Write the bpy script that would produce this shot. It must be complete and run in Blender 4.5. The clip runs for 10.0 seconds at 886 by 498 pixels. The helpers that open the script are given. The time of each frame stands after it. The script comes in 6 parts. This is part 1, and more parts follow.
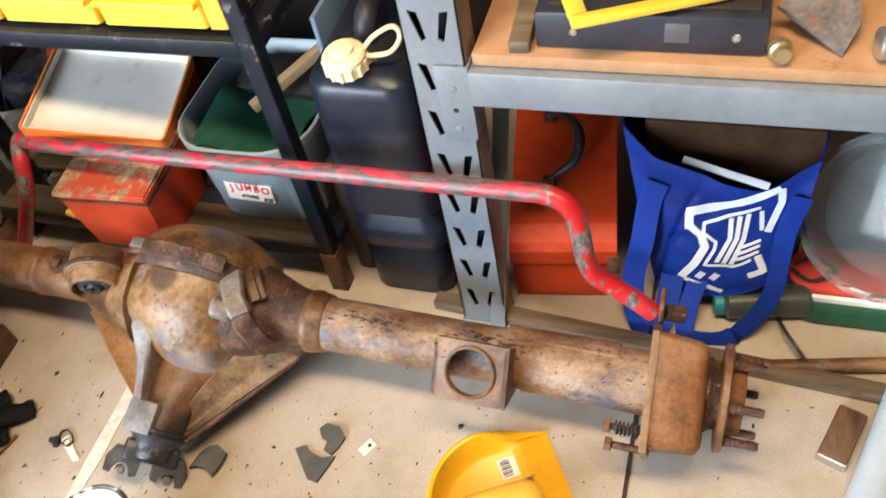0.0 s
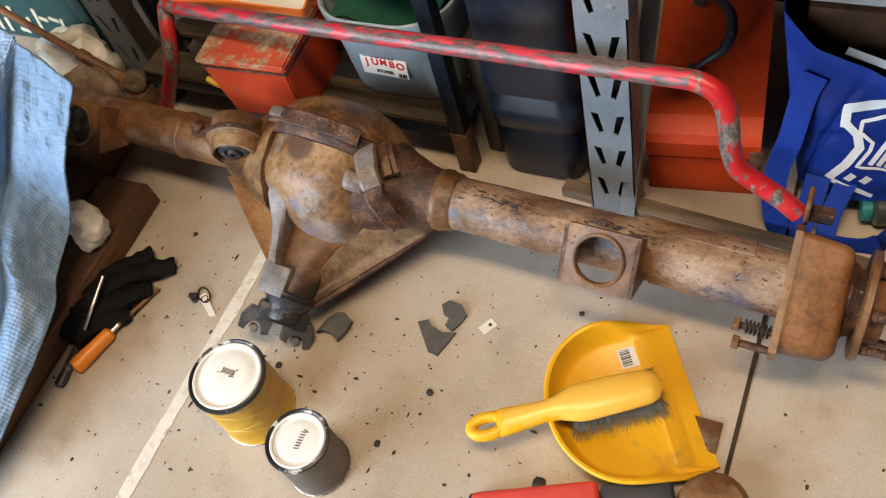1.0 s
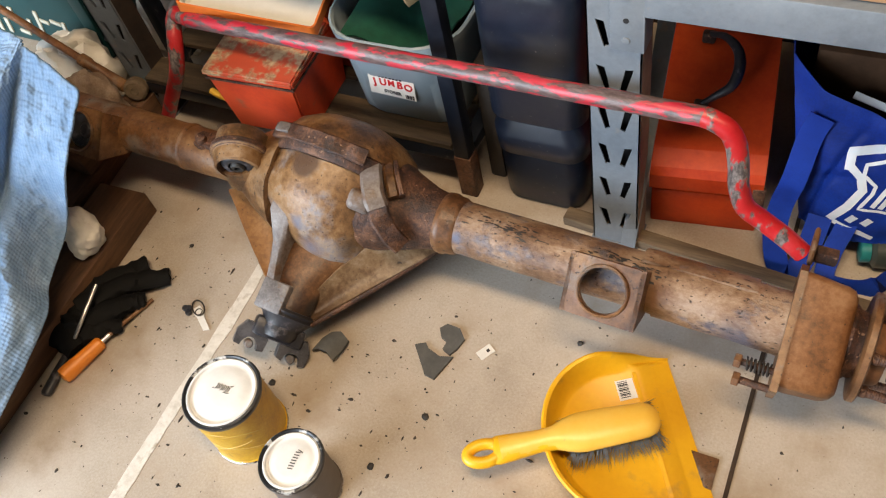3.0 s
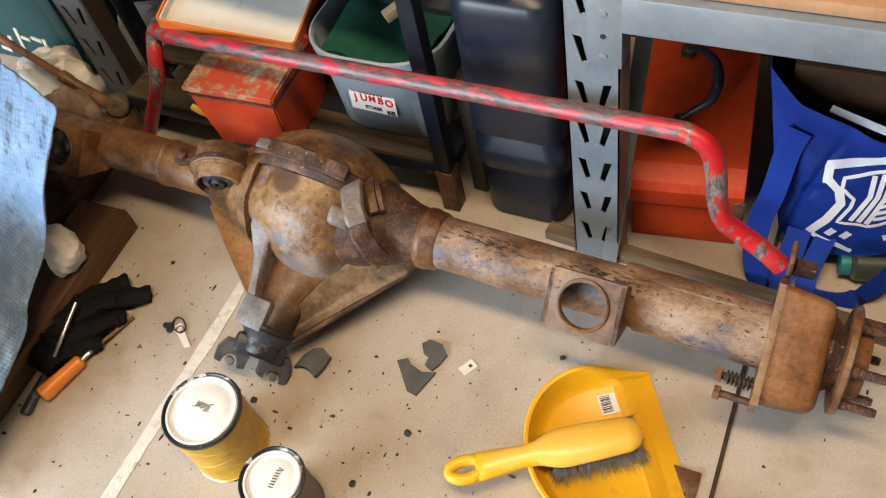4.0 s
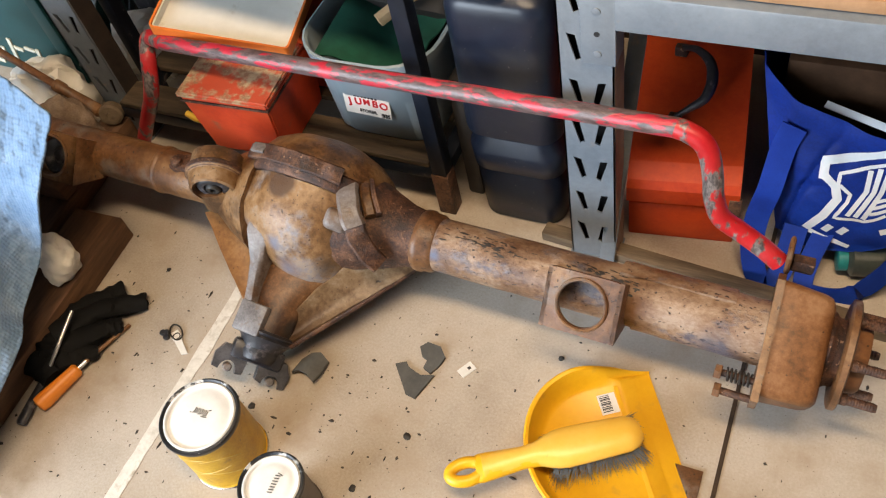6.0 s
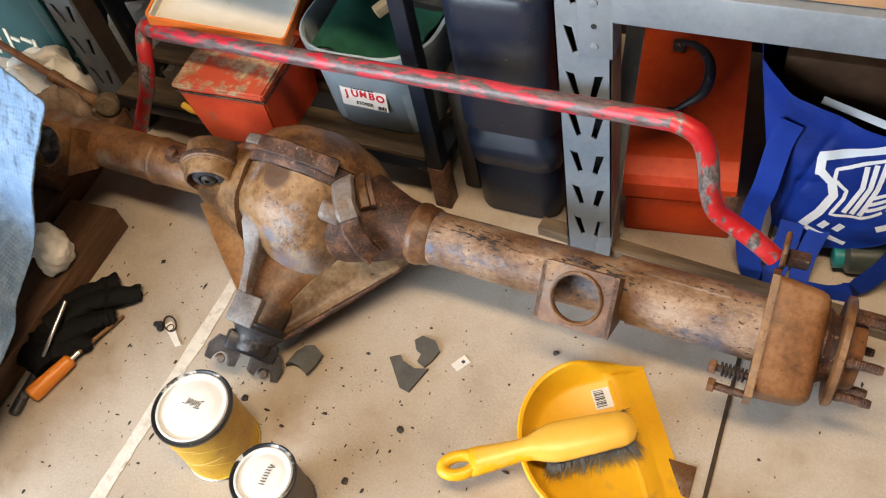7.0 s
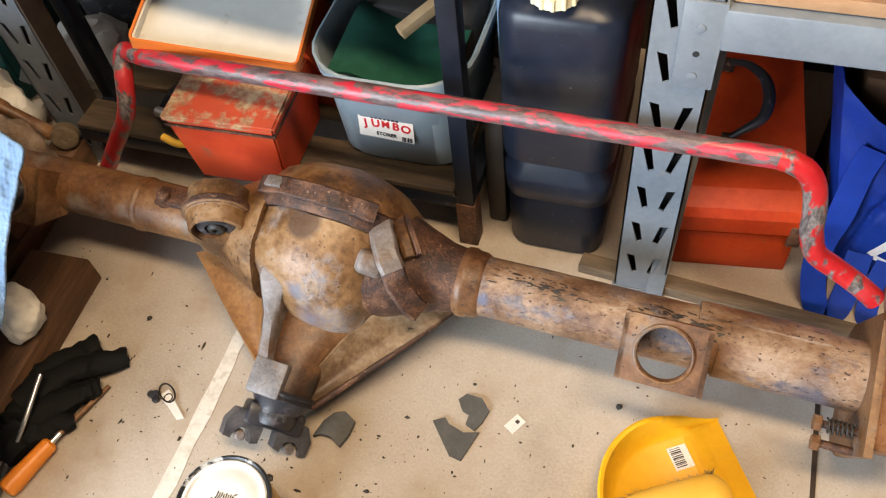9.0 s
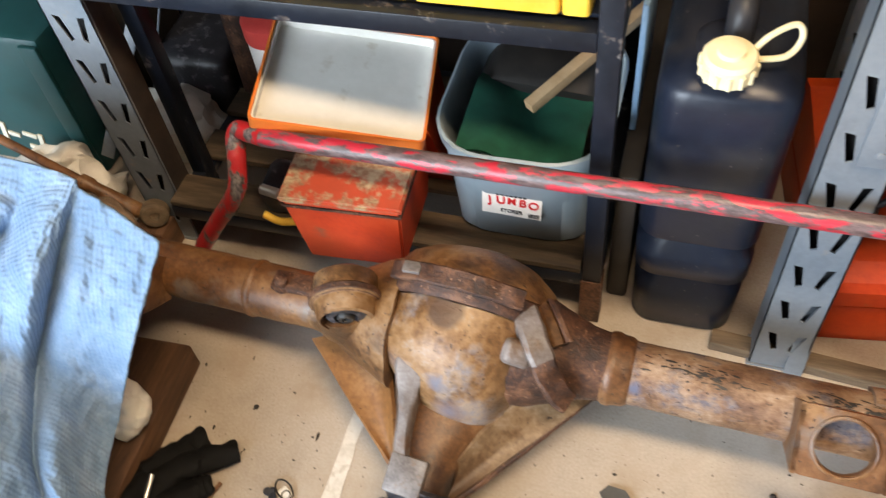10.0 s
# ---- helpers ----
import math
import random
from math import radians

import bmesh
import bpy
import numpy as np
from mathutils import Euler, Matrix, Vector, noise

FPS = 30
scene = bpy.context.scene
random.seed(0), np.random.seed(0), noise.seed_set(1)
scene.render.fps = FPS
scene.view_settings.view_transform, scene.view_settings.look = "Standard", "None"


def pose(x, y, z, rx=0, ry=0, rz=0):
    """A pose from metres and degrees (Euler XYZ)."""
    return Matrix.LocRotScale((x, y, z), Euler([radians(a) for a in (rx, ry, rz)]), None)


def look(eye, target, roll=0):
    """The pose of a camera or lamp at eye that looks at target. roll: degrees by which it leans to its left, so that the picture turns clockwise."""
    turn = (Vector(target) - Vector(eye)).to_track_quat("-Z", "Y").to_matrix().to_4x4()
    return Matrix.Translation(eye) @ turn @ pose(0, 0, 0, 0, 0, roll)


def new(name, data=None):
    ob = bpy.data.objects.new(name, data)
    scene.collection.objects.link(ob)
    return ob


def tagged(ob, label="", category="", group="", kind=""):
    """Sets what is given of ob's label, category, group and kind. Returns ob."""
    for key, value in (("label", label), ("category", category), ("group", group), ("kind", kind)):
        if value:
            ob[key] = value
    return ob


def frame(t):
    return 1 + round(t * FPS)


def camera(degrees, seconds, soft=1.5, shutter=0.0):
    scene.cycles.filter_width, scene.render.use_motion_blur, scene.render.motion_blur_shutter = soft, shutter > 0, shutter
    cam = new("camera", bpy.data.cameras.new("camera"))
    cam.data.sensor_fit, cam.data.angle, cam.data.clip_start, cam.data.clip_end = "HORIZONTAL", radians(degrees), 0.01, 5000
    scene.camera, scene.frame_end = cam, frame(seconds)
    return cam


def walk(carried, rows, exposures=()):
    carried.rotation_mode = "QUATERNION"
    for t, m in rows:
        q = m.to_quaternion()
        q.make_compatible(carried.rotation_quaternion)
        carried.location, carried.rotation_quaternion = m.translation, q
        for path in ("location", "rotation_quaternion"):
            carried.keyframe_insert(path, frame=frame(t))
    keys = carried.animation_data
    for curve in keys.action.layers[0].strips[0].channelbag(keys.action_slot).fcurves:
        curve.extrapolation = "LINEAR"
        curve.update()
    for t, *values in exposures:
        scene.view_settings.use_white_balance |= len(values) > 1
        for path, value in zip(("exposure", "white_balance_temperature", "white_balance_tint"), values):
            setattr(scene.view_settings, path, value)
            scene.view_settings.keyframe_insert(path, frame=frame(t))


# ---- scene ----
cam = camera(55.04, 10.0, soft=1.2, shutter=0.2)
PATH = [
    (0, (0.3180, -0.7453, 1.1275), (-0.1394, 0.2122, -0.0956), -13.20),
    (0.5, (0.2980, -0.7519, 1.1081), (-0.2745, 0.0311, -0.1887), -19.00),
    (1, (0.2875, -0.7650, 1.1210), (-0.3252, -0.0332, -0.1879), -20.80),
    (1.5, (0.2780, -0.7703, 1.1259), (-0.3336, -0.0331, -0.1814), -20.20),
    (2, (0.2670, -0.7701, 1.1243), (-0.3394, -0.0246, -0.1798), -18.90),
    (2.5, (0.2515, -0.7720, 1.1291), (-0.3449, -0.0144, -0.1725), -17.10),
    (4, (0.2624, -0.7629, 1.1267), (-0.3092, 0.0405, -0.1588), -15.10),
    (4.5, (0.2651, -0.7605, 1.1259), (-0.3039, 0.0513, -0.1555), -15.20),
    (5, (0.2644, -0.7641, 1.1243), (-0.3090, 0.0515, -0.1531), -15.70),
    (5.5, (0.2633, -0.7661, 1.1227), (-0.3090, 0.0515, -0.1539), -15.70),
    (7, (0.2677, -0.7724, 1.1089), (-0.2984, 0.0470, -0.1693), -14.80),
    (7.5, (0.2771, -0.7613, 1.1081), (-0.2905, 0.0576, -0.1685), -14.50),
    (8, (0.2000, -0.7362, 1.0781), (-0.3520, 0.0838, -0.2049), -13.60),
    (8.5, (0.0452, -0.7165, 1.0684), (-0.3705, 0.1544, -0.2325), -9.60),
    (9, (0.0231, -0.7128, 1.0643), (-0.3644, 0.1654, -0.2406), -8.40),
    (9.5, (-0.0045, -0.7165, 1.0814), (-0.3927, 0.1758, -0.2147), -7.10),
    (10, (-0.1818, -0.6889, 1.0700), (-0.5630, 0.2525, -0.1920), -8.10),
]
walk(cam, [(t, look(eye, target, roll)) for t, eye, target, roll in PATH],
     exposures=((0.0, 0.30), (0.5, -0.06), (1.0, -0.25), (2.0, -0.18), (2.5, -0.17), (4.0, -0.12), (5.0, -0.08), (7.0, -0.06), (8.5, 0.0), (9.0, 0.12), (9.5, 0.14), (10.0, 0.14)))

# ---- light and exposure ----
world = bpy.data.worlds.new("sky_world")
scene.world = world
world.use_nodes = True
wn = world.node_tree
sky = wn.nodes.new("ShaderNodeTexSky")
sky.sky_type, sky.sun_disc = "NISHITA", False
sky.sun_elevation, sky.sun_rotation = radians(48), radians(200)
wn.links.new(sky.outputs[0], wn.nodes["Background"].inputs[0])
wn.nodes["Background"].inputs[1].default_value = 0.12


def area_light(name, m, w, h, power, colour):
    data = bpy.data.lights.new(name, "AREA")
    data.shape, data.size, data.size_y, data.energy, data.color = "RECTANGLE", w, h, power, colour
    ob = new(name, data)
    ob.matrix_basis = m
    return ob


# daylight through the open roller door in front of the shelves, a warm batten lamp on the ceiling
area_light("door_daylight", look((-2.0, -2.93, 1.2), (-1.6, 0.0, 0.5)), 2.4, 2.1, 262, (0.78, 0.89, 1.0))
area_light("batten_glow", look((0.15, -0.65, 2.36), (0.15, -0.65, 0.0)), 1.2, 0.30, 49, (1.0, 0.74, 0.47))


# ---- mesh helpers ----
def part(name, bm, material, parent=None, label="", smooth=True, angle=40):
    me = bpy.data.meshes.new(name)
    bmesh.ops.recalc_face_normals(bm, faces=bm.faces)
    bm.to_mesh(me)
    bm.free()
    if smooth:
        me.shade_smooth()
        me.set_sharp_from_angle(angle=radians(angle))
    me.materials.append(material)
    ob = new(name, me)
    if parent is not None:
        ob.parent = parent
        if parent.type == "EMPTY":
            ob.matrix_parent_inverse = parent.matrix_basis.inverted()
    if label:
        ob["label"] = label
    return ob


def thing(name, base, label, category, group="", kind=""):
    ob = new(name)
    ob.empty_display_size = 0.02
    ob.matrix_basis = Matrix.Translation(base)
    return tagged(ob, label, category, group, kind)


def V(*a):
    return Vector(a)


def box(bm, lo, hi, bevel=0.0, m=None, seg=2):
    lo, hi = Vector(lo), Vector(hi)
    c, s = (lo + hi) / 2, hi - lo
    made = bmesh.ops.create_cube(bm, size=1.0, matrix=(m or Matrix()) @ Matrix.Translation(c) @ Matrix.Diagonal((*s, 1)))
    if bevel:
        edges = {e for v in made["verts"] for e in v.link_edges}
        bmesh.ops.bevel(bm, geom=list(edges), offset=bevel, segments=seg, affect="EDGES", profile=0.5)
    return bm


def boxm(lo, hi, bevel=0.0, m=None, seg=2):
    return box(bmesh.new(), lo, hi, bevel, m, seg)


def loft(bm, rings, cap=True, closed=True):
    rows = [[bm.verts.new(p) for p in r] for r in rings]
    n = len(rows[0])
    for a, b in zip(rows, rows[1:]):
        for i in range(n if closed else n - 1):
            j = (i + 1) % n
            bm.faces.new((a[i], a[j], b[j], b[i]))
    if cap and closed:
        bm.faces.new(rows[0][::-1])
        bm.faces.new(rows[-1])
    return bm


def frame_of(n):
    n = Vector(n).normalized()
    a = n.orthogonal().normalized()
    if abs(n.z) < 0.95:
        a = Vector((0, 0, 1)).cross(n).normalized()
    return a, n.cross(a)


def ring(c, n, r, seg=32, r2=None, ax=None):
    a, b = ax or frame_of(n)
    return [Vector(c) + a * (math.cos(2 * math.pi * i / seg) * r) + b * (math.sin(2 * math.pi * i / seg) * (r2 or r)) for i in range(seg)]


def lathe(bm, base, n, profile, seg=32, cap=True):
    """profile: (distance along n, radius)"""
    n = Vector(n).normalized()
    ax = frame_of(n)
    return loft(bm, [ring(Vector(base) + n * d, n, max(r, 1e-4), seg, ax=ax) for d, r in profile], cap)


def cyl(bm, p, q, r, r2=None, seg=20, chamfer=0.0):
    p, q = Vector(p), Vector(q)
    length, e = (q - p).length, r if r2 is None else r2
    c = chamfer
    prof = [(0, r - c), (c, r), (length - c, e), (length, e - c)] if c else [(0, r), (length, e)]
    return lathe(bm, p, q - p, prof, seg)


def smooth_line(pts, n=8):
    pts = [Vector(p) for p in pts]
    out = []
    ext = [2 * pts[0] - pts[1], *pts, 2 * pts[-1] - pts[-2]]
    for a, b, c, d in zip(ext, ext[1:], ext[2:], ext[3:]):
        for k in range(n):
            t = k / n
            out.append(0.5 * (2 * b + (c - a) * t + (2 * a - 5 * b + 4 * c - d) * t * t + (3 * b - a - 3 * c + d) * t ** 3))
    return out + [pts[-1]]


def sweep(bm, pts, r, seg=16, r2=None):
    pts = [Vector(p) for p in pts]
    tangents = [(pts[min(i + 1, len(pts) - 1)] - pts[max(i - 1, 0)]).normalized() for i in range(len(pts))]
    a = frame_of(tangents[0])[0]
    rings = []
    for i, (p, t) in enumerate(zip(pts, tangents)):
        a = (a - t * a.dot(t)).normalized()
        rr = r[i] if isinstance(r, list) else r
        rings.append(ring(p, t, rr, seg, (r2 or rr) if not isinstance(r, list) else rr, ax=(a, t.cross(a))))
    return loft(bm, rings)


def rrect(w, d, r, seg=5, taper=0.0):
    """rounded rectangle in x, y about the origin"""
    pts = []
    for cx, cy, a0 in ((1, 1, 0), (-1, 1, 90), (-1, -1, 180), (1, -1, 270)):
        for k in range(seg + 1):
            a = radians(a0 + 90 * k / seg)
            pts.append(V(cx * (w / 2 - r) + r * math.cos(a), cy * (d / 2 - r) + r * math.sin(a), 0))
    return pts


def prism(bm, pts, off):
    """a flat outline thickened by the vector off"""
    off = Vector(off)
    return loft(bm, [[Vector(p) for p in pts], [Vector(p) + off for p in pts]])


def rough_up(bm, amount, size, seed=0.0):
    for v in bm.verts:
        p = v.co / size + Vector((seed, seed * 1.7, -seed))
        v.co += Vector(noise.noise_vector(p)) * amount
    return bm


def sheet(fn, nu, nv, thick=0.0):
    """a grid of fn(u, v), u and v in 0..1"""
    bm = bmesh.new()
    rows = [[bm.verts.new(fn(i / nu, j / nv)) for j in range(nv + 1)] for i in range(nu + 1)]
    for i in range(nu):
        for j in range(nv):
            bm.faces.new((rows[i][j], rows[i + 1][j], rows[i + 1][j + 1], rows[i][j + 1]))
    if thick:
        bm.normal_update()
        bmesh.ops.solidify(bm, geom=list(bm.faces), thickness=thick)
    return bm


# ---- materials ----
def mat(name, cols, size=0.1, rough=0.6, metal=0.0, bump=0.2, fine=6.0, spots=None, spot_size=0.05, spot_cut=0.6, spot_soft=0.06,
        spot_rough=None, spot_metal=None, bump_size=None, rand=0.0, specular=0.5, seed=0.0, stretch=None, detail=6.0, speck=None, weave=None, spread=0.32):
    """cols: two to four colours blended by noise at the given size in metres with a finer grain over it; spots: a second coat in patches"""
    m = bpy.data.materials.new(name)
    m.use_nodes = True
    nt = m.node_tree
    N, L = nt.nodes, nt.links
    bsdf = N["Principled BSDF"]
    co = N.new("ShaderNodeTexCoord")
    mp = N.new("ShaderNodeMapping")
    mp.inputs["Location"].default_value = (seed, seed * 2.3, seed * 0.7)
    if stretch:
        mp.inputs["Scale"].default_value = stretch
    L.new(co.outputs["Object"], mp.inputs[0])

    def nz(scale, d=detail, r=0.6):
        t = N.new("ShaderNodeTexNoise")
        t.inputs["Scale"].default_value = scale
        t.inputs["Detail"].default_value = d
        t.inputs["Roughness"].default_value = r
        L.new(mp.outputs[0], t.inputs["Vector"])
        return t.outputs[0]

    def math_node(op, a, b):
        t = N.new("ShaderNodeMath")
        t.operation = op
        for i, x in enumerate((a, b)):
            if isinstance(x, (int, float)):
                t.inputs[i].default_value = x
            else:
                L.new(x, t.inputs[i])
        return t.outputs[0]

    big, small = nz(1 / size), nz(fine / size, 5.0, 0.7)
    both = math_node("ADD", math_node("MULTIPLY", big, 0.68), math_node("MULTIPLY", small, 0.32))
    if rand:
        info = N.new("ShaderNodeObjectInfo")
        both = math_node("ADD", both, math_node("MULTIPLY", math_node("SUBTRACT", info.outputs["Random"], 0.5), rand))
    ramp = N.new("ShaderNodeValToRGB")
    els = ramp.color_ramp.elements
    while len(els) < len(cols):
        els.new(0.5)
    for k, c in enumerate(cols):
        els[k].position = 0.5 - spread / 2 + spread * k / max(1, len(cols) - 1)
        els[k].color = (*c, 1)
    L.new(both, ramp.inputs[0])
    colour = ramp.outputs[0]
    rgh = math_node("ADD", rough - 0.08, math_node("MULTIPLY", small, 0.16))
    height = both
    if spots:
        s = nz(1 / spot_size, 8.0, 0.62)
        mr = N.new("ShaderNodeMapRange")
        mr.inputs["From Min"].default_value, mr.inputs["From Max"].default_value = spot_cut - spot_soft, spot_cut + spot_soft
        L.new(s, mr.inputs[0])
        mix = N.new("ShaderNodeMix")
        mix.data_type = "RGBA"
        L.new(mr.outputs[0], mix.inputs[0])
        L.new(colour, mix.inputs[6])
        if isinstance(spots[0], tuple):
            r2 = N.new("ShaderNodeValToRGB")
            r2.color_ramp.elements[0].position, r2.color_ramp.elements[1].position = 0.4, 0.6
            r2.color_ramp.elements[0].color, r2.color_ramp.elements[1].color = (*spots[0], 1), (*spots[1], 1)
            L.new(small, r2.inputs[0])
            L.new(r2.outputs[0], mix.inputs[7])
        else:
            mix.inputs[7].default_value = (*spots, 1)
        colour = mix.outputs[2]
        if spot_rough is not None:
            rgh = math_node("ADD", rgh, math_node("MULTIPLY", mr.outputs[0], spot_rough - rough))
        if spot_metal is not None:
            L.new(math_node("MULTIPLY", mr.outputs[0], spot_metal), bsdf.inputs["Metallic"])
        height = math_node("ADD", both, math_node("MULTIPLY", mr.outputs[0], 0.25))
    if speck:
        sc_col, sc_size, sc_cut = speck
        sn = nz(1 / sc_size, 2.0, 0.5)
        sr = N.new("ShaderNodeMapRange")
        sr.inputs["From Min"].default_value, sr.inputs["From Max"].default_value = sc_cut - 0.015, sc_cut + 0.015
        L.new(sn, sr.inputs[0])
        sx = N.new("ShaderNodeMix")
        sx.data_type = "RGBA"
        L.new(sr.outputs[0], sx.inputs[0])
        L.new(colour, sx.inputs[6])
        sx.inputs[7].default_value = (*sc_col, 1)
        colour = sx.outputs[2]
        height = math_node("ADD", height, math_node("MULTIPLY", sr.outputs[0], -0.2))
    if weave:
        bands = []
        for axis in ("X", "Y", "Z"):
            wv = N.new("ShaderNodeTexWave")
            wv.wave_type, wv.bands_direction = "BANDS", axis
            wv.inputs["Scale"].default_value = 0.31416 / weave
            wv.inputs["Distortion"].default_value = 0.6
            wv.inputs["Detail Scale"].default_value = 3.0
            L.new(mp.outputs[0], wv.inputs["Vector"])
            bands.append(wv.outputs["Fac"])
        height = math_node("ADD", math_node("MULTIPLY", math_node("ADD", math_node("ADD", bands[0], bands[1]), bands[2]), 0.28), height)
    L.new(colour, bsdf.inputs["Base Color"])
    L.new(rgh, bsdf.inputs["Roughness"])
    if spot_metal is None:
        bsdf.inputs["Metallic"].default_value = metal
    bsdf.inputs["Specular IOR Level"].default_value = specular
    if bump:
        b = N.new("ShaderNodeBump")
        b.inputs["Strength"].default_value = bump
        b.inputs["Distance"].default_value = bump_size or size * 0.05
        L.new(height, b.inputs["Height"])
        L.new(b.outputs[0], bsdf.inputs["Normal"])
    return m


concrete = mat("concrete", [(0.345, 0.287, 0.225), (0.46, 0.402, 0.335), (0.56, 0.503, 0.437)], 0.26, 0.72, bump=0.35, fine=70, bump_size=0.002, spread=0.26,
               spots=(0.33, 0.25, 0.17), spot_size=0.13, spot_cut=0.60, spot_soft=0.12, speck=((0.16, 0.115, 0.08), 0.0042, 0.735))
joint_fill = mat("joint_fill", [(0.50, 0.455, 0.385), (0.66, 0.62, 0.555), (0.74, 0.71, 0.655)], 0.03, 0.8, bump=0.4, spots=(0.42, 0.36, 0.28), spot_size=0.03, spot_cut=0.62)
joint_dark = mat("joint_dark", [(0.018, 0.011, 0.007), (0.07, 0.04, 0.02)], 0.03, 0.9)
# kept dark so that the unseen walls and ceiling bounce little fill light
plaster = mat("dark_wall_paint", [(0.13, 0.12, 0.11), (0.19, 0.175, 0.16)], 0.5, 0.85, bump=0.1)
rust = mat("rust", [(0.058, 0.024, 0.009), (0.155, 0.069, 0.026), (0.26, 0.142, 0.062)], 0.07, 0.43, bump=0.6, fine=9, bump_size=0.003, spread=0.26,
           spots=((0.21, 0.15, 0.105), (0.15, 0.125, 0.115)), spot_size=0.06, spot_cut=0.60, spot_soft=0.06, speck=((0.04, 0.02, 0.012), 0.006, 0.69))
rust_dark = mat("rust_dark", [(0.022, 0.010, 0.007), (0.065, 0.027, 0.015), (0.15, 0.07, 0.036)], 0.035, 0.6, bump=0.9, fine=8, bump_size=0.004, spread=0.2, speck=((0.22, 0.12, 0.07), 0.007, 0.68))
rust_orange = mat("rust_orange", [(0.11, 0.042, 0.014), (0.20, 0.082, 0.028), (0.28, 0.13, 0.052)], 0.08, 0.6, bump=0.3, fine=12, bump_size=0.002,
                  spots=((0.06, 0.028, 0.016), (0.11, 0.05, 0.026)), spot_size=0.05, spot_cut=0.57, spot_soft=0.06, speck=((0.05, 0.022, 0.012), 0.006, 0.69))
CAST = dict(size=0.10, rough=0.40, spread=0.20, bump=0.9, fine=11, bump_size=0.003, spot_size=0.075, spot_cut=0.58, spot_soft=0.05)
cast_tan = mat("cast_tan", [(0.052, 0.023, 0.009), (0.125, 0.060, 0.023), (0.215, 0.118, 0.050), (0.245, 0.160, 0.095)], spots=((0.045, 0.024, 0.014), (0.10, 0.055, 0.030)), speck=((0.03, 0.017, 0.010), 0.006, 0.69), **CAST)
dome_cast = mat("dome_cast", [(0.090, 0.041, 0.015), (0.180, 0.092, 0.036), (0.26, 0.148, 0.066), (0.28, 0.20, 0.138)], spots=((0.19, 0.165, 0.165), (0.27, 0.20, 0.145)), speck=((0.045, 0.025, 0.015), 0.005, 0.70), seed=1.3, **CAST)
web_cast = mat("web_cast", [(0.090, 0.045, 0.019), (0.20, 0.125, 0.064), (0.30, 0.225, 0.155)], 0.09, 0.42, bump=0.8, fine=12, bump_size=0.003, spread=0.22, speck=((0.05, 0.027, 0.016), 0.006, 0.69))
hub_rust = mat("hub_rust", [(0.085, 0.033, 0.011), (0.20, 0.082, 0.028), (0.29, 0.145, 0.066)], 0.10, 0.44, bump=0.5, fine=13, bump_size=0.002, spread=0.22, speck=((0.07, 0.03, 0.014), 0.005, 0.73))
web_orange = mat("web_orange", [(0.12, 0.048, 0.013), (0.21, 0.092, 0.026), (0.28, 0.145, 0.052)], 0.10, 0.48, bump=0.5, fine=16, bump_size=0.002, spread=0.26, speck=((0.05, 0.022, 0.010), 0.005, 0.72))
nose_rust = mat("nose_rust", [(0.045, 0.019, 0.009), (0.125, 0.055, 0.020), (0.22, 0.115, 0.050)], 0.07, 0.40, bump=0.8, fine=12, bump_size=0.003, spread=0.22)
tube_mat = mat("scaled_tube", [(0.105, 0.050, 0.025), (0.22, 0.128, 0.074), (0.33, 0.232, 0.16)], 0.06, 0.45, spread=0.20, stretch=(0.7, 1.0, 1.0), bump=1.0, fine=10, bump_size=0.003,
               spots=((0.085, 0.075, 0.095), (0.17, 0.135, 0.13)), spot_size=0.05, spot_cut=0.585, spot_soft=0.04, speck=((0.045, 0.025, 0.018), 0.0055, 0.675))


def add_patch(m, centre, radius, colour, strength=0.85, edge=0.35, wobble=0.5):
    """a stain or other patch of its own shape round one spot of a surface"""
    N, L = m.node_tree.nodes, m.node_tree.links
    bsdf = N["Principled BSDF"]
    old = bsdf.inputs["Base Color"].links[0].from_socket
    co, nz = N.new("ShaderNodeTexCoord"), N.new("ShaderNodeTexNoise")
    nz.inputs["Scale"].default_value = 0.9 / radius
    nz.inputs["Detail"].default_value = 5.0
    L.new(co.outputs["Object"], nz.inputs["Vector"])
    dist = N.new("ShaderNodeVectorMath")
    dist.operation = "DISTANCE"
    L.new(co.outputs["Object"], dist.inputs[0])
    dist.inputs[1].default_value = centre
    add = N.new("ShaderNodeMath")
    add.operation = "MULTIPLY_ADD"
    L.new(nz.outputs[0], add.inputs[0])
    add.inputs[1].default_value = 2 * wobble * radius
    L.new(dist.outputs["Value"], add.inputs[2])
    mr = N.new("ShaderNodeMapRange")
    mr.inputs["From Min"].default_value, mr.inputs["From Max"].default_value = radius * (1 + wobble), radius * (1 + wobble) * (1 - edge)
    mr.inputs["To Max"].default_value = strength
    L.new(add.outputs[0], mr.inputs[0])
    mix = N.new("ShaderNodeMix")
    mix.data_type = "RGBA"
    L.new(mr.outputs[0], mix.inputs[0])
    L.new(old, mix.inputs[6])
    mix.inputs[7].default_value = (*colour, 1)
    L.new(mix.outputs[2], bsdf.inputs["Base Color"])


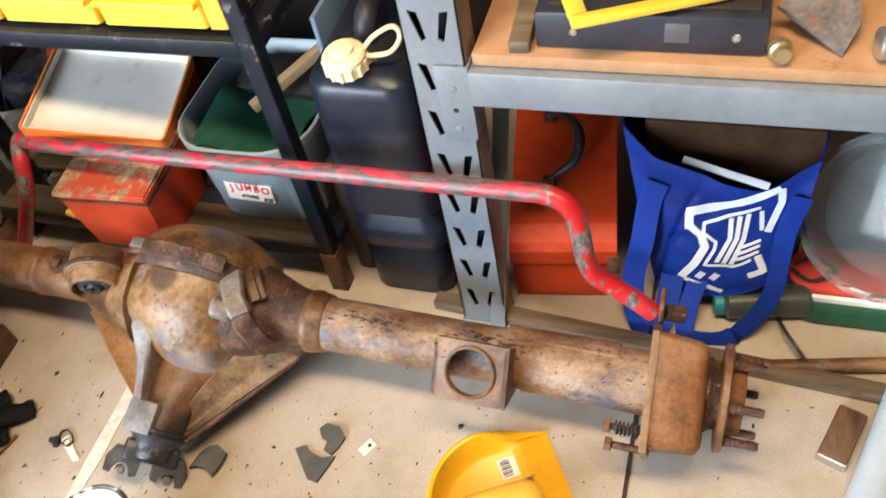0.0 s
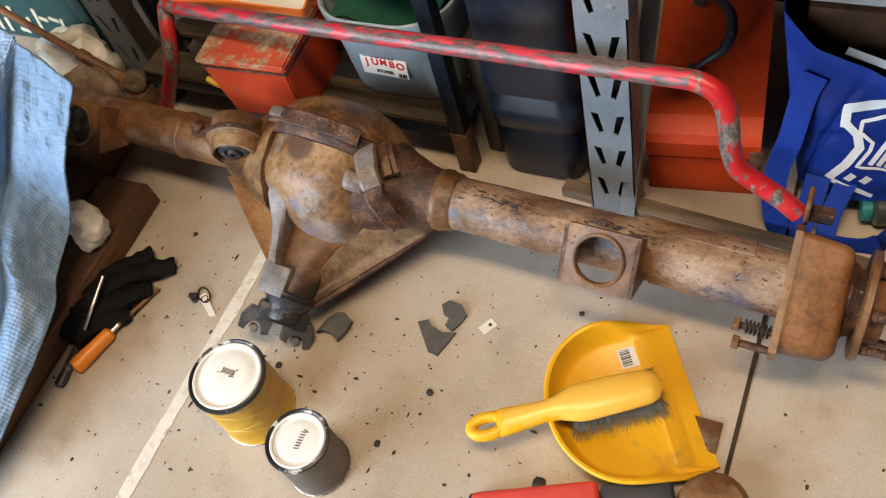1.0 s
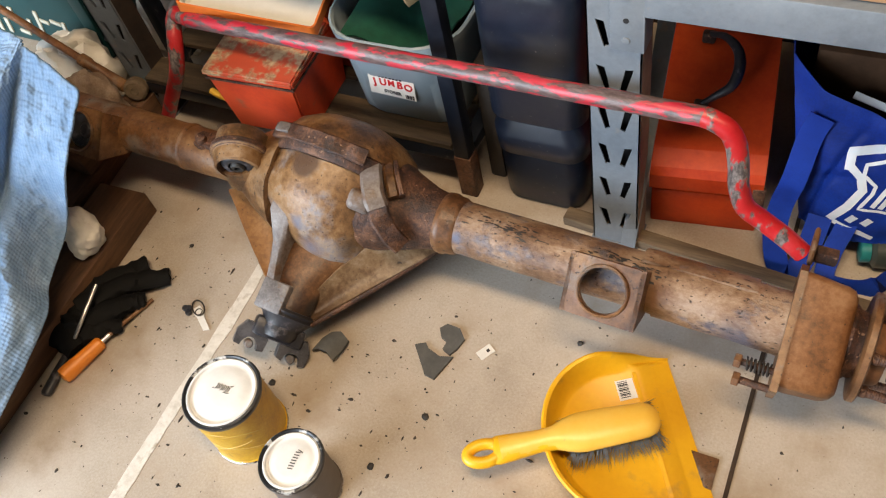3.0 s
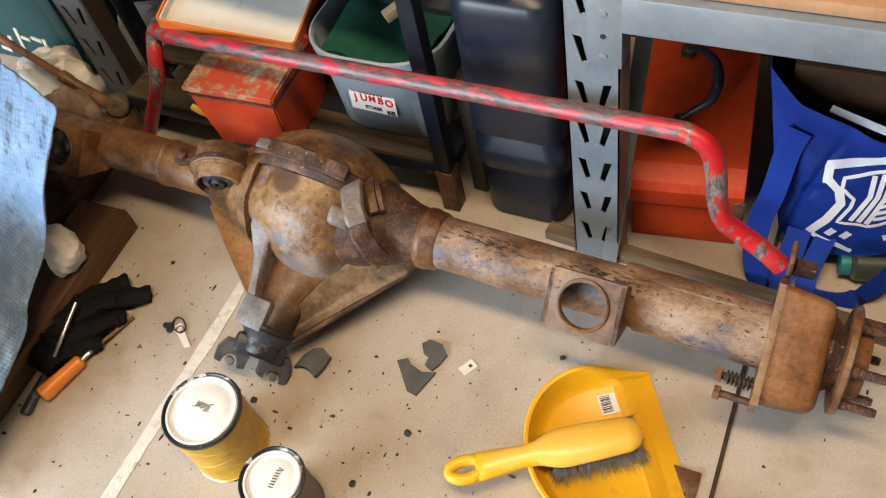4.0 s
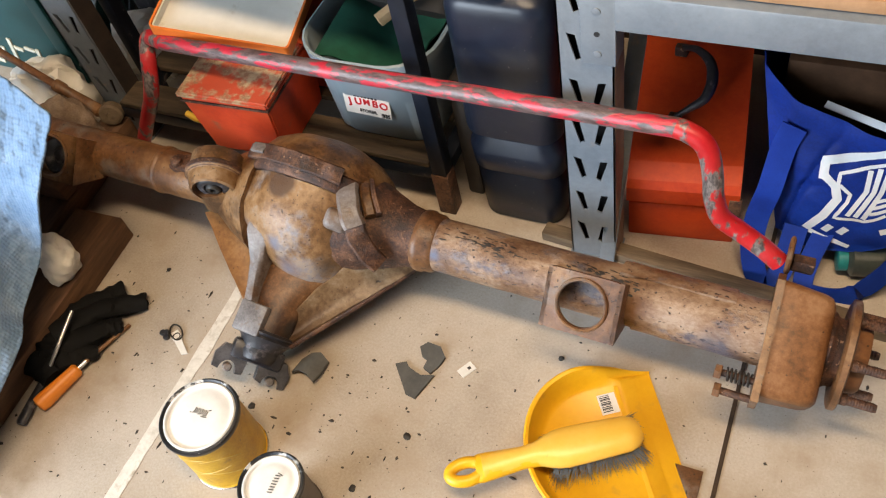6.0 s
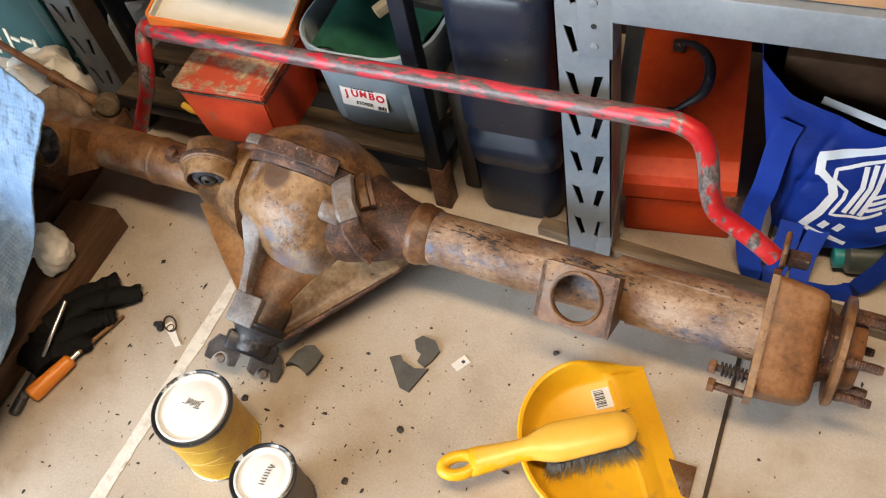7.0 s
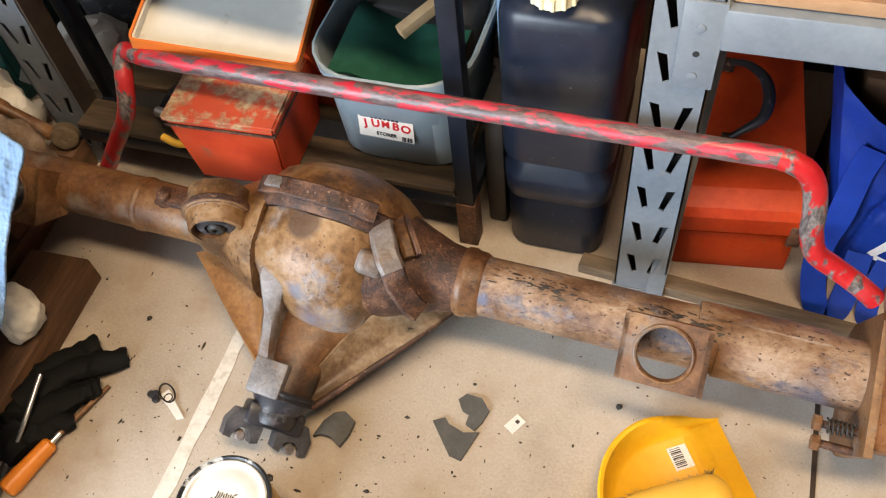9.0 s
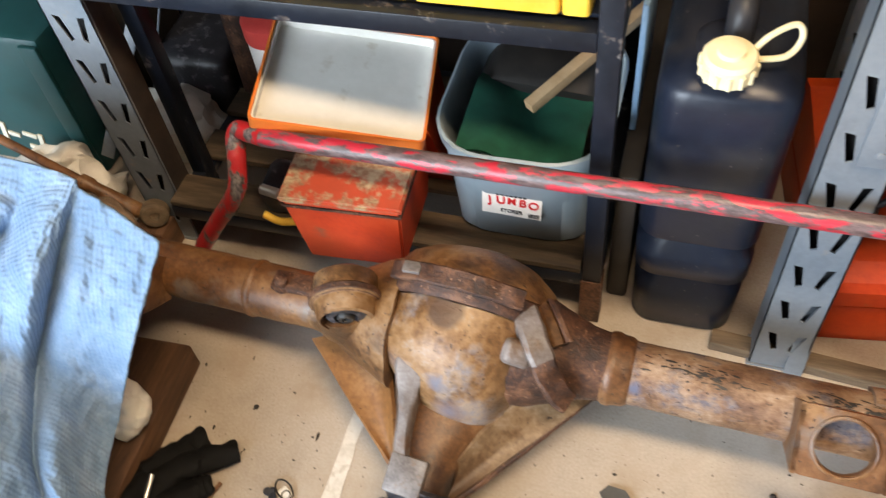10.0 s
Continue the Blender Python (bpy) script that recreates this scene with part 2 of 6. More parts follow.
# rust blooms, old blue paint and grease on the differential
add_patch(dome_cast, (-0.404, -0.162, 0.243), 0.026, (0.075, 0.040, 0.024), 0.9, 0.25, 0.2)
add_patch(dome_cast, (-0.388, -0.240, 0.137), 0.030, (0.12, 0.125, 0.17), 0.85, 0.7)
add_patch(dome_cast, (-0.404, -0.225, 0.181), 0.016, (0.11, 0.12, 0.17), 0.8, 0.6)
add_patch(dome_cast, (-0.450, -0.200, 0.172), 0.026, (0.24, 0.22, 0.25), 0.7, 0.8)
# the next two paint the shadow on the dome's overhanging lower right
add_patch(dome_cast, (-0.312, -0.190, 0.185), 0.036, (0.10, 0.052, 0.022), 0.85, 0.7, 0.3)
add_patch(dome_cast, (-0.330, -0.215, 0.135), 0.030, (0.05, 0.028, 0.015), 0.85, 0.7, 0.3)
add_patch(cast_tan, (-0.495, -0.200, 0.205), 0.026, (0.03, 0.017, 0.010), 0.9, 0.5)
add_patch(nose_rust, (-0.376, -0.304, 0.066), 0.032, (0.018, 0.012, 0.009), 0.95, 0.5)
add_patch(web_cast, (-0.372, -0.300, 0.055), 0.050, (0.06, 0.030, 0.014), 0.85, 0.6)
add_patch(tube_mat, (-0.176, -0.166, 0.154), 0.013, (0.085, 0.10, 0.165), 0.85, 0.5)
add_patch(tube_mat, (0.225, -0.180, 0.115), 0.045, (0.075, 0.08, 0.115), 0.85, 0.6)
add_patch(tube_mat, (0.110, -0.165, 0.150), 0.035, (0.22, 0.105, 0.042), 0.8, 0.6)
steel_tan = mat("worn_steel_tan", [(0.075, 0.052, 0.04), (0.15, 0.122, 0.108), (0.235, 0.21, 0.205)], 0.04, 0.42, bump=0.7, fine=10, bump_size=0.002, spread=0.24, spots=(0.11, 0.057, 0.028), spot_size=0.03, spot_cut=0.62)
steel_grey = mat("worn_steel", [(0.065, 0.055, 0.052), (0.14, 0.125, 0.122), (0.22, 0.205, 0.20)], 0.03, 0.5, bump=0.35, fine=8, bump_size=0.002,
                 spots=(0.16, 0.09, 0.05), spot_size=0.02, spot_cut=0.6)
yoke_iron = mat("yoke_iron", [(0.018, 0.018, 0.022), (0.05, 0.05, 0.058), (0.095, 0.094, 0.105)], 0.03, 0.4, bump=0.5, bump_size=0.002, spread=0.26)
oily = mat("oily_black", [(0.012, 0.012, 0.015), (0.035, 0.034, 0.04)], 0.03, 0.4, bump=0.4, bump_size=0.002, spots=(0.13, 0.12, 0.13), spot_size=0.02, spot_cut=0.62)
flake_black = mat("flake_black", [(0.012, 0.010, 0.010), (0.035, 0.028, 0.026)], 0.01, 0.5, bump=0)
red_bar = mat("red_bar_paint", [(0.34, 0.012, 0.028), (0.45, 0.022, 0.042), (0.50, 0.07, 0.09)], 0.06, 0.36, bump=0.3, bump_size=0.001, fine=10,
              spots=((0.065, 0.042, 0.042), (0.155, 0.108, 0.108)), spot_size=0.013, spot_cut=0.465, spot_soft=0.03, spot_rough=0.40, stretch=(0.30, 1, 1))
red_solid = mat("red_bar_solid", [(0.36, 0.008, 0.012), (0.46, 0.014, 0.018), (0.50, 0.04, 0.045)], 0.06, 0.36, bump=0.25, bump_size=0.001, fine=10,
                spots=((0.06, 0.05, 0.05), (0.22, 0.19, 0.18)), spot_size=0.026, spot_cut=0.54, spot_soft=0.02, seed=2.6, stretch=(1, 1, 0.45))
red_paint = mat("red_paint", [(0.40, 0.028, 0.008), (0.54, 0.050, 0.012), (0.60, 0.075, 0.02)], 0.12, 0.5, bump=0.15, fine=14, bump_size=0.001,
                spots=(0.30, 0.10, 0.05), spot_size=0.05, spot_cut=0.70)
red_worn = mat("red_paint_worn", [(0.36, 0.060, 0.026), (0.50, 0.066, 0.026)], 0.08, 0.55, bump=0.3, bump_size=0.001,
               spots=((0.25, 0.13, 0.07), (0.42, 0.33, 0.20)), spot_size=0.045, spot_cut=0.535, spot_soft=0.04)
orange_paint = mat("orange_paint", [(0.33, 0.023, 0.003), (0.44, 0.040, 0.005), (0.52, 0.060, 0.008)], 0.12, 0.5, specular=0.25, bump=0.15, bump_size=0.001, fine=12,
                   spots=(0.25, 0.07, 0.02), spot_size=0.03, spot_cut=0.70)
orange_rim = mat("orange_plastic", [(0.70, 0.16, 0.02), (0.80, 0.22, 0.04)], 0.1, 0.45, bump=0.05)
tray_white = mat("tray_white", [(0.72, 0.70, 0.64), (0.84, 0.82, 0.77)], 0.12, 0.5, bump=0.08, spots=(0.52, 0.46, 0.36), spot_size=0.09, spot_cut=0.64)
rack_grey = mat("rack_grey", [(0.115, 0.135, 0.16), (0.16, 0.185, 0.213), (0.20, 0.226, 0.253)], 0.15, 0.42, bump=0.08, fine=14, bump_size=0.001,
                spots=(0.24, 0.20, 0.17), spot_size=0.03, spot_cut=0.70, specular=0.6)
# near-black coat that paints the shade onto the left post's inner side
shaded_side = mat("shaded_side", [(0.018, 0.015, 0.014), (0.05, 0.036, 0.028)], 0.05, 0.65)
rack_back = mat("rack_rust", [(0.16, 0.10, 0.07), (0.28, 0.19, 0.14)], 0.05, 0.6)
# black that stands for the shade inside slots, holes and gaps
shade_black = mat("hole_shade", [(0.008, 0.008, 0.009), (0.014, 0.014, 0.015)], 0.1, 0.8, bump=0.0)
stand_black = mat("stand_black_paint", [(0.005, 0.007, 0.012), (0.013, 0.017, 0.027)], 0.06, 0.38, bump=0.25, bump_size=0.001,
                  spots=((0.16, 0.15, 0.15), (0.08, 0.06, 0.05)), spot_size=0.03, spot_cut=0.64, spot_soft=0.03, specular=0.3)
jerry_black = mat("jerry_plastic", [(0.005, 0.008, 0.017), (0.014, 0.019, 0.034)], 0.12, 0.35, bump=0.35, bump_size=0.002, fine=10,
                  spots=(0.040, 0.036, 0.032), spot_size=0.16, spot_cut=0.60, spot_soft=0.15, spot_rough=0.55, specular=0.4, speck=((0.11, 0.10, 0.09), 0.006, 0.74))
cap_cream = mat("cream_plastic", [(0.72, 0.62, 0.36), (0.82, 0.74, 0.50)], 0.05, 0.45, bump=0.05)
bin_plastic = mat("bin_plastic", [(0.26, 0.33, 0.38), (0.36, 0.43, 0.46)], 0.15, 0.4, bump=0.06, spots=(0.42, 0.44, 0.42), spot_size=0.05, spot_cut=0.68)
green_cloth = mat("green_cloth", [(0.004, 0.055, 0.035), (0.008, 0.10, 0.06)], 0.03, 0.9, bump=0.5, fine=20, bump_size=0.003)
bag_blue = mat("bag_blue", [(0.002, 0.013, 0.13), (0.003, 0.026, 0.23), (0.006, 0.042, 0.32)], 0.12, 0.6, specular=0.25, bump=0.25, fine=30, bump_size=0.002)
strap_blue = mat("strap_blue", [(0.003, 0.022, 0.21), (0.006, 0.040, 0.33)], 0.05, 0.65, specular=0.25, bump=0.3, fine=20, bump_size=0.001)
print_white = mat("white_print", [(0.66, 0.69, 0.74), (0.80, 0.82, 0.84)], 0.05, 0.6, bump=0.1)
yellow_pan = mat("yellow_plastic", [(0.76, 0.38, 0.008), (0.85, 0.47, 0.014)], 0.15, 0.38, bump=0.06, fine=16,
                 spots=(0.55, 0.30, 0.06), spot_size=0.06, spot_cut=0.68, spot_soft=0.08)
yellow_brush = mat("yellow_brush_plastic", [(0.78, 0.42, 0.03), (0.84, 0.54, 0.10)], 0.1, 0.35, bump=0.05, spots=(0.3, 0.17, 0.05), spot_size=0.02, spot_cut=0.72)
yellow_tin = mat("yellow_tin_label", [(0.46, 0.235, 0.006), (0.58, 0.32, 0.010), (0.66, 0.41, 0.04)], 0.03, 0.38, bump=0.5, fine=8, bump_size=0.001,
                 spots=(0.30, 0.17, 0.03), spot_size=0.02, spot_cut=0.66)
brown_tin = mat("brown_tin_label", [(0.085, 0.07, 0.06), (0.15, 0.125, 0.11)], 0.06, 0.5, bump=0.1, spots=(0.22, 0.2, 0.18), spot_size=0.02, spot_cut=0.7)
tin_metal = mat("tin_metal", [(0.55, 0.55, 0.54), (0.72, 0.72, 0.70)], 0.05, 0.28, metal=0.9, bump=0.1, spots=(0.03, 0.03, 0.035), spot_size=0.03, spot_cut=0.56, spot_metal=None)
lid_white = mat("lid_white", [(0.70, 0.71, 0.70), (0.84, 0.84, 0.83)], 0.06, 0.42, bump=0.12, bump_size=0.001)
ink = mat("ink_black", [(0.012, 0.012, 0.014), (0.03, 0.03, 0.035)], 0.02, 0.6, bump=0.0)
ink_red = mat("ink_red", [(0.52, 0.012, 0.015), (0.60, 0.02, 0.02)], 0.02, 0.55, bump=0.0)
paper = mat("paper_white", [(0.68, 0.66, 0.62), (0.80, 0.79, 0.75)], 0.04, 0.7, bump=0.05)
rubber_grey = mat("rubber_grey", [(0.06, 0.06, 0.058), (0.11, 0.108, 0.10)], 0.03, 0.75, bump=0.3, bump_size=0.001)
glove_black = mat("glove_black", [(0.0018, 0.0018, 0.002), (0.0055, 0.0055, 0.006)], 0.03, 0.75, specular=0.2, bump=0.6, fine=14, bump_size=0.003)
handle_orange = mat("handle_orange", [(0.68, 0.20, 0.015), (0.78, 0.27, 0.03)], 0.04, 0.45, bump=0.05)
bright_steel = mat("bright_steel", [(0.45, 0.44, 0.43), (0.62, 0.61, 0.60)], 0.03, 0.3, metal=0.9, bump=0.1)
towel_blue = mat("towel_blue", [(0.122, 0.208, 0.34), (0.172, 0.27, 0.415), (0.26, 0.365, 0.515)], 0.05, 0.95, bump=0.55, fine=14, bump_size=0.003, weave=0.0056)
timber_dark = mat("timber_dark", [(0.055, 0.026, 0.013), (0.115, 0.055, 0.026), (0.19, 0.095, 0.045)], 0.05, 0.7, bump=0.4, bump_size=0.002, stretch=(3, 0.35, 3))
timber_grey = mat("timber_grey", [(0.065, 0.045, 0.028), (0.13, 0.092, 0.056), (0.20, 0.145, 0.092)], 0.05, 0.75, bump=0.4, bump_size=0.002, stretch=(0.3, 3, 3))
slat_wood = mat("slat_wood", [(0.030, 0.020, 0.012), (0.075, 0.052, 0.030), (0.145, 0.10, 0.060)], 0.05, 0.75, bump=0.4, bump_size=0.002, stretch=(0.3, 3, 3))
chipboard = mat("chipboard", [(0.30, 0.155, 0.07), (0.42, 0.24, 0.125)], 0.04, 0.7, bump=0.15, fine=10, spots=(0.16, 0.08, 0.05), spot_size=0.05, spot_cut=0.68)
mark_cream = mat("mark_cream", [(0.46, 0.44, 0.35), (0.58, 0.55, 0.45)], 0.05, 0.6, bump=0.05)
teal_case = mat("teal_plastic", [(0.004, 0.042, 0.047), (0.008, 0.068, 0.074)], 0.15, 0.45, bump=0.1)
bag_white = mat("white_bag", [(0.66, 0.62, 0.55), (0.80, 0.77, 0.71)], 0.06, 0.75, bump=0.4, bump_size=0.004)
dark_metal = mat("dark_metal", [(0.011, 0.010, 0.009), (0.032, 0.027, 0.023)], 0.05, 0.55, bump=0.3)
case_black = mat("case_black", [(0.012, 0.014, 0.022), (0.03, 0.033, 0.045)], 0.08, 0.45, bump=0.15)
yellow_bin = mat("yellow_bin_plastic", [(0.74, 0.42, 0.02), (0.84, 0.55, 0.07)], 0.1, 0.45, bump=0.05)
red_rubber = mat("red_rubber", [(0.50, 0.035, 0.03), (0.62, 0.07, 0.055)], 0.06, 0.6, bump=0.15)
green_plastic = mat("green_plastic", [(0.008, 0.06, 0.035), (0.015, 0.10, 0.055)], 0.08, 0.45, bump=0.1)
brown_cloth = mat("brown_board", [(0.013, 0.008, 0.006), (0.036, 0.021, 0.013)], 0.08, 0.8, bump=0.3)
clear_plastic = bpy.data.materials.new("clear_plastic")
clear_plastic.use_nodes = True
cp = clear_plastic.node_tree.nodes["Principled BSDF"]
cp.inputs["Base Color"].default_value = (0.60, 0.66, 0.67, 1)
cp.inputs["Roughness"].default_value = 0.06
cp.inputs["Transmission Weight"].default_value = 0.92
cp.inputs["IOR"].default_value = 1.25
lamp_glow = bpy.data.materials.new("lamp_glow")
lamp_glow.use_nodes = True
lamp_glow.node_tree.nodes["Principled BSDF"].inputs["Emission Color"].default_value = (1.0, 0.78, 0.52, 1)
lamp_glow.node_tree.nodes["Principled BSDF"].inputs["Emission Strength"].default_value = 4.0

# ---- the garage ----
floor = tagged(part("floor", boxm((-3.6, -3.0, -0.12), (2.6, 1.2, 0.0)), concrete, smooth=False), "beige concrete garage floor with paint specks and stains", "floor", kind="structure")
tagged(part("wall_north", boxm((-3.6, 1.2, -0.12), (2.6, 1.32, 2.5)), plaster, smooth=False), "unseen garage wall behind the racks, dark to limit bounced light", "wall", kind="structure")
tagged(part("wall_east", boxm((2.6, -3.12, -0.12), (2.72, 1.32, 2.5)), plaster, smooth=False), "unseen garage side wall, dark to limit bounced light", "wall", kind="structure")
tagged(part("wall_west", boxm((-3.72, -3.12, -0.12), (-3.6, 1.32, 2.5)), plaster, smooth=False), "unseen garage side wall, dark to limit bounced light", "wall", kind="structure")
south = bmesh.new()
box(south, (-3.6, -3.12, -0.12), (-3.3, -3.0, 2.5))
box(south, (-0.7, -3.12, -0.12), (2.6, -3.0, 2.5))
box(south, (-3.3, -3.12, 2.35), (-0.7, -3.0, 2.5))
tagged(part("wall_south", south, plaster, smooth=False), "unseen garage wall with an open doorway, dark to limit bounced light", "wall", kind="structure")
tagged(part("ceiling", boxm((-3.72, -3.12, 2.5), (2.72, 1.32, 2.6)), plaster, smooth=False), "unseen garage ceiling, dark to limit bounced light", "ceiling", kind="structure")
tagged(part("ground", boxm((-400, -800, -0.2), (400, -3.0, -0.125)), concrete, smooth=False), "concrete driveway outside the garage door", "ground", kind="structure")
batten = thing("ceiling_lamp", (0.15, -0.65, 2.5), "white batten lamp fixed to the garage ceiling", "lamp")
part("lamp_body", boxm((-0.47, -0.85, 2.44), (0.77, -0.45, 2.5), 0.006), plaster, batten)
part("diffuser", boxm((-0.45, -0.83, 2.40), (0.75, -0.47, 2.44), 0.01), lamp_glow, batten)
# slab joints
strip = bmesh.new()
jr = random.Random(4)
edge_l, edge_r = [], []
for k in range(141):
    y = -3.0 + 2.92 * k / 140 if k < 20 else -2.58 + 2.48 * (k - 20) / 120
    edge_l.append(V(-0.549 + 0.003 * noise.noise(V(y * 22, 1, 0)) + jr.uniform(-0.001, 0.001), y, 0.0012))
    edge_r.append(V(-0.527 + 0.0035 * noise.noise(V(y * 19, 7, 0)) + jr.uniform(-0.001, 0.001), y, 0.0012))
loft(strip, [[a, b, b - V(0, 0, 0.004), a - V(0, 0, 0.004)] for a, b in zip(edge_l, edge_r)])
tagged(part("floor_joint", strip, joint_fill), "pale filled joint between two concrete slabs", "floor joint", kind="structure")
tagged(part("floor_joint", boxm((0.2605, -3.0, -0.004), (0.2665, 0.6, 0.0018)), joint_dark, smooth=False), "dark dirt-filled saw cut in the concrete floor", "floor joint", kind="structure")


# ---- the axle ----
def AX(x, dy=0.0, dz=0.0):
    """a point beside the axle's own line, which runs slightly askew along the shelves"""
    return V(x, -0.148 - (x - 0.373) * 0.030 + dy, 0.124 - (x - 0.373) * 0.018 + dz)


AXD = (AX(1) - AX(0)).normalized()
axle = thing("axle_housing", AX(-0.4, 0, -0.138), "rusty vehicle rear axle with bulging differential, on the concrete floor", "axle")


def tube_between(x0, x1, r, seg=36, ripple=0.0012, seed=0.0, n=24):
    bm = bmesh.new()
    loft(bm, [ring(AX(x0 + (x1 - x0) * k / n), AXD, r, seg) for k in range(n + 1)])
    return rough_up(bm, ripple, 0.03, seed)


part("right_tube", tube_between(-0.20, 0.285, 0.040, seed=1), tube_mat, axle, "rusty scaled steel axle tube with black flaking paint")
part("left_tube", tube_between(-1.25, -0.50, 0.038, seed=4, n=30), rust, axle, "brown rusty axle tube")
part("weld_collar", lathe(bmesh.new(), AX(-0.215), AXD, [(0, 0.043), (0.004, 0.0465), (0.013, 0.0470), (0.017, 0.0445), (0.028, 0.0440), (0.034, 0.0405)], 36), rust, axle)
part("tube_sleeve", tube_between(0.115, 0.283, 0.0425, seed=7), tube_mat, axle)

# differential: basis along the pinion
DC = AX(-0.396)
DN = V(-0.085, -0.92, -0.39).normalized()
DX = (V(1, 0, 0) - DN * DN.x).normalized()
DU = DN.cross(DX) * -1
if DU.z < 0:
    DU = -DU


def DP(x, u, d):
    return DC + DX * x + DU * u + DN * d


def dring(d, rx, ru, cx=0.0, cu=0.0, seg=48, power=2.0):
    pts = []
    for i in range(seg):
        a = 2 * math.pi * i / seg
        c, s = math.cos(a), math.sin(a)
        pts.append(DP(cx + rx * math.copysign(abs(c) ** (2 / power), c), cu + ru * math.copysign(abs(s) ** (2 / power), s), d))
    return pts


bulge = loft(bmesh.new(), [dring(-0.02, 0.112, 0.112), dring(0.005, 0.112, 0.112, -0.002), dring(0.03, 0.106, 0.108, -0.004, 0.002), dring(0.052, 0.094, 0.101, -0.002, 0.000),
                           dring(0.072, 0.080, 0.090, 0.004, -0.006), dring(0.090, 0.063, 0.074, 0.011, -0.012), dring(0.103, 0.045, 0.055, 0.016, -0.017),
                           dring(0.112, 0.027, 0.033, 0.019, -0.020), dring(0.115, 0.009, 0.010, 0.020, -0.020)])
part("carrier_bulge", rough_up(rough_up(bulge, 0.004, 0.06, 3), 0.0012, 0.014, 2), dome_cast, axle, "tan cast iron differential bulge with rust bloom")
flange = loft(bmesh.new(), [dring(-0.050, 0.110, 0.120), dring(-0.046, 0.113, 0.125), dring(-0.026, 0.113, 0.125), dring(-0.020, 0.110, 0.120)])
ring_flange = part("ring_flange", rough_up(flange, 0.0015, 0.02, 1), rust_dark, axle, "dark rusty bolted ring flange")
cover = loft(bmesh.new(), [dring(-0.050, 0.118, 0.116), dring(-0.062, 0.112, 0.112), dring(-0.082, 0.098, 0.100), dring(-0.098, 0.075, 0.078), dring(-0.107, 0.045, 0.047), dring(-0.110, 0.012, 0.012)])
part("rear_cover", rough_up(cover, 0.002, 0.05, 5), cast_tan, axle, "domed pressed steel rear cover")
for k in range(5):
    a = radians(200 + 32 * k)
    p = DP(0.119 * math.cos(a), 0.117 * math.sin(a), -0.021)
    part("flange_bolt", cyl(bmesh.new(), p - DN * 0.004, p + DN * 0.010, 0.0085, seg=6, chamfer=0.001), rust_dark if k % 3 else steel_grey, axle, smooth=False)


def strap_of(pts, up, w, th, n=6):
    """a thick bent strap through pts; up: the way its face looks, one vector or one for each ring"""
    line_ = smooth_line(pts, n)
    rings_ = []
    for i, p in enumerate(line_):
        t = (line_[min(i + 1, len(line_) - 1)] - line_[max(i - 1, 0)]).normalized()
        f = up(p) if callable(up) else Vector(up)
        f = (f - t * f.dot(t)).normalized()
        sd = t.cross(f)
        c = min(w, th) * 0.18
        rings_.append([p + sd * (a * w / 2 - math.copysign(e, a)) + f * (b * th / 2 - math.copysign(g, b))
                       for a, b, e, g in ((-1, 1, 0, c), (-1, 1, c, 0), (1, 1, c, 0), (1, 1, 0, c), (1, -1, 0, c), (1, -1, c, 0), (-1, -1, c, 0), (-1, -1, 0, c))])
    return loft(bmesh.new(), rings_)


# thick lip plate along the flange's upper edge
lip_line = [DP(0.128 * math.cos(radians(a)), 0.126 * math.sin(radians(a)), -0.044) for a in (134, 120, 106, 92, 78, 64, 54)]
part("flange_lip", rough_up(strap_of(lip_line, lambda p: p - DP(0, 0, -0.044), 0.024, 0.011), 0.0015, 0.02, 4), rust_dark, axle, "dark grimy lip plate on the flange")
part("lip_tab", boxm((-0.011, -0.008, -0.002), (0.011, 0.008, 0.003), 0.001, Matrix.Translation(DP(0.128 * math.cos(radians(118)), 0.126 * math.sin(radians(118)), -0.042) + V(0, 0, 0.009))), steel_grey, axle, "grey tab")
# shoulders down to the tubes
sh = []
for x, r, ru in ((-0.335, 0.088, 0.084), (-0.300, 0.078, 0.074), (-0.265, 0.063, 0.060), (-0.235, 0.051, 0.050), (-0.200, 0.044, 0.044)):
    sh.append(ring(AX(x), AXD, r * 0.92, 36, ru))
part("right_shoulder", rough_up(loft(bmesh.new(), sh), 0.003, 0.025, 2), rust_dark, axle, "dark flaking rusty axle shoulder")
sh = []
for x, r in ((-0.475, 0.092), (-0.51, 0.078), (-0.545, 0.058), (-0.575, 0.043), (-0.60, 0.039)):
    sh.append(ring(AX(x), AXD, r, 36))
part("left_shoulder", rough_up(loft(bmesh.new(), sh), 0.003, 0.03, 8), cast_tan, axle)
# pinion nose
nose = loft(bmesh.new(), [dring(0.03, 0.108, 0.066, -0.002, -0.036), dring(0.075, 0.086, 0.054, 0.000, -0.028), dring(0.115, 0.062, 0.045, 0.000, -0.016), dring(0.150, 0.045, 0.038, -0.001, -0.005), dring(0.208, 0.036, 0.036)])
part("pinion_nose", rough_up(nose, 0.002, 0.03, 9), nose_rust, axle, "tapered cast pinion nose stained with oil")
# upright rib on the nose, ending in a square block
m = Matrix((DX, DN, DU)).transposed().to_4x4()
m.translation = DC
part("nose_block", boxm((-0.036, 0.166, 0.016), (0.012, 0.214, 0.046), 0.004, m), steel_grey, axle, "grey machined square block")
rib = []
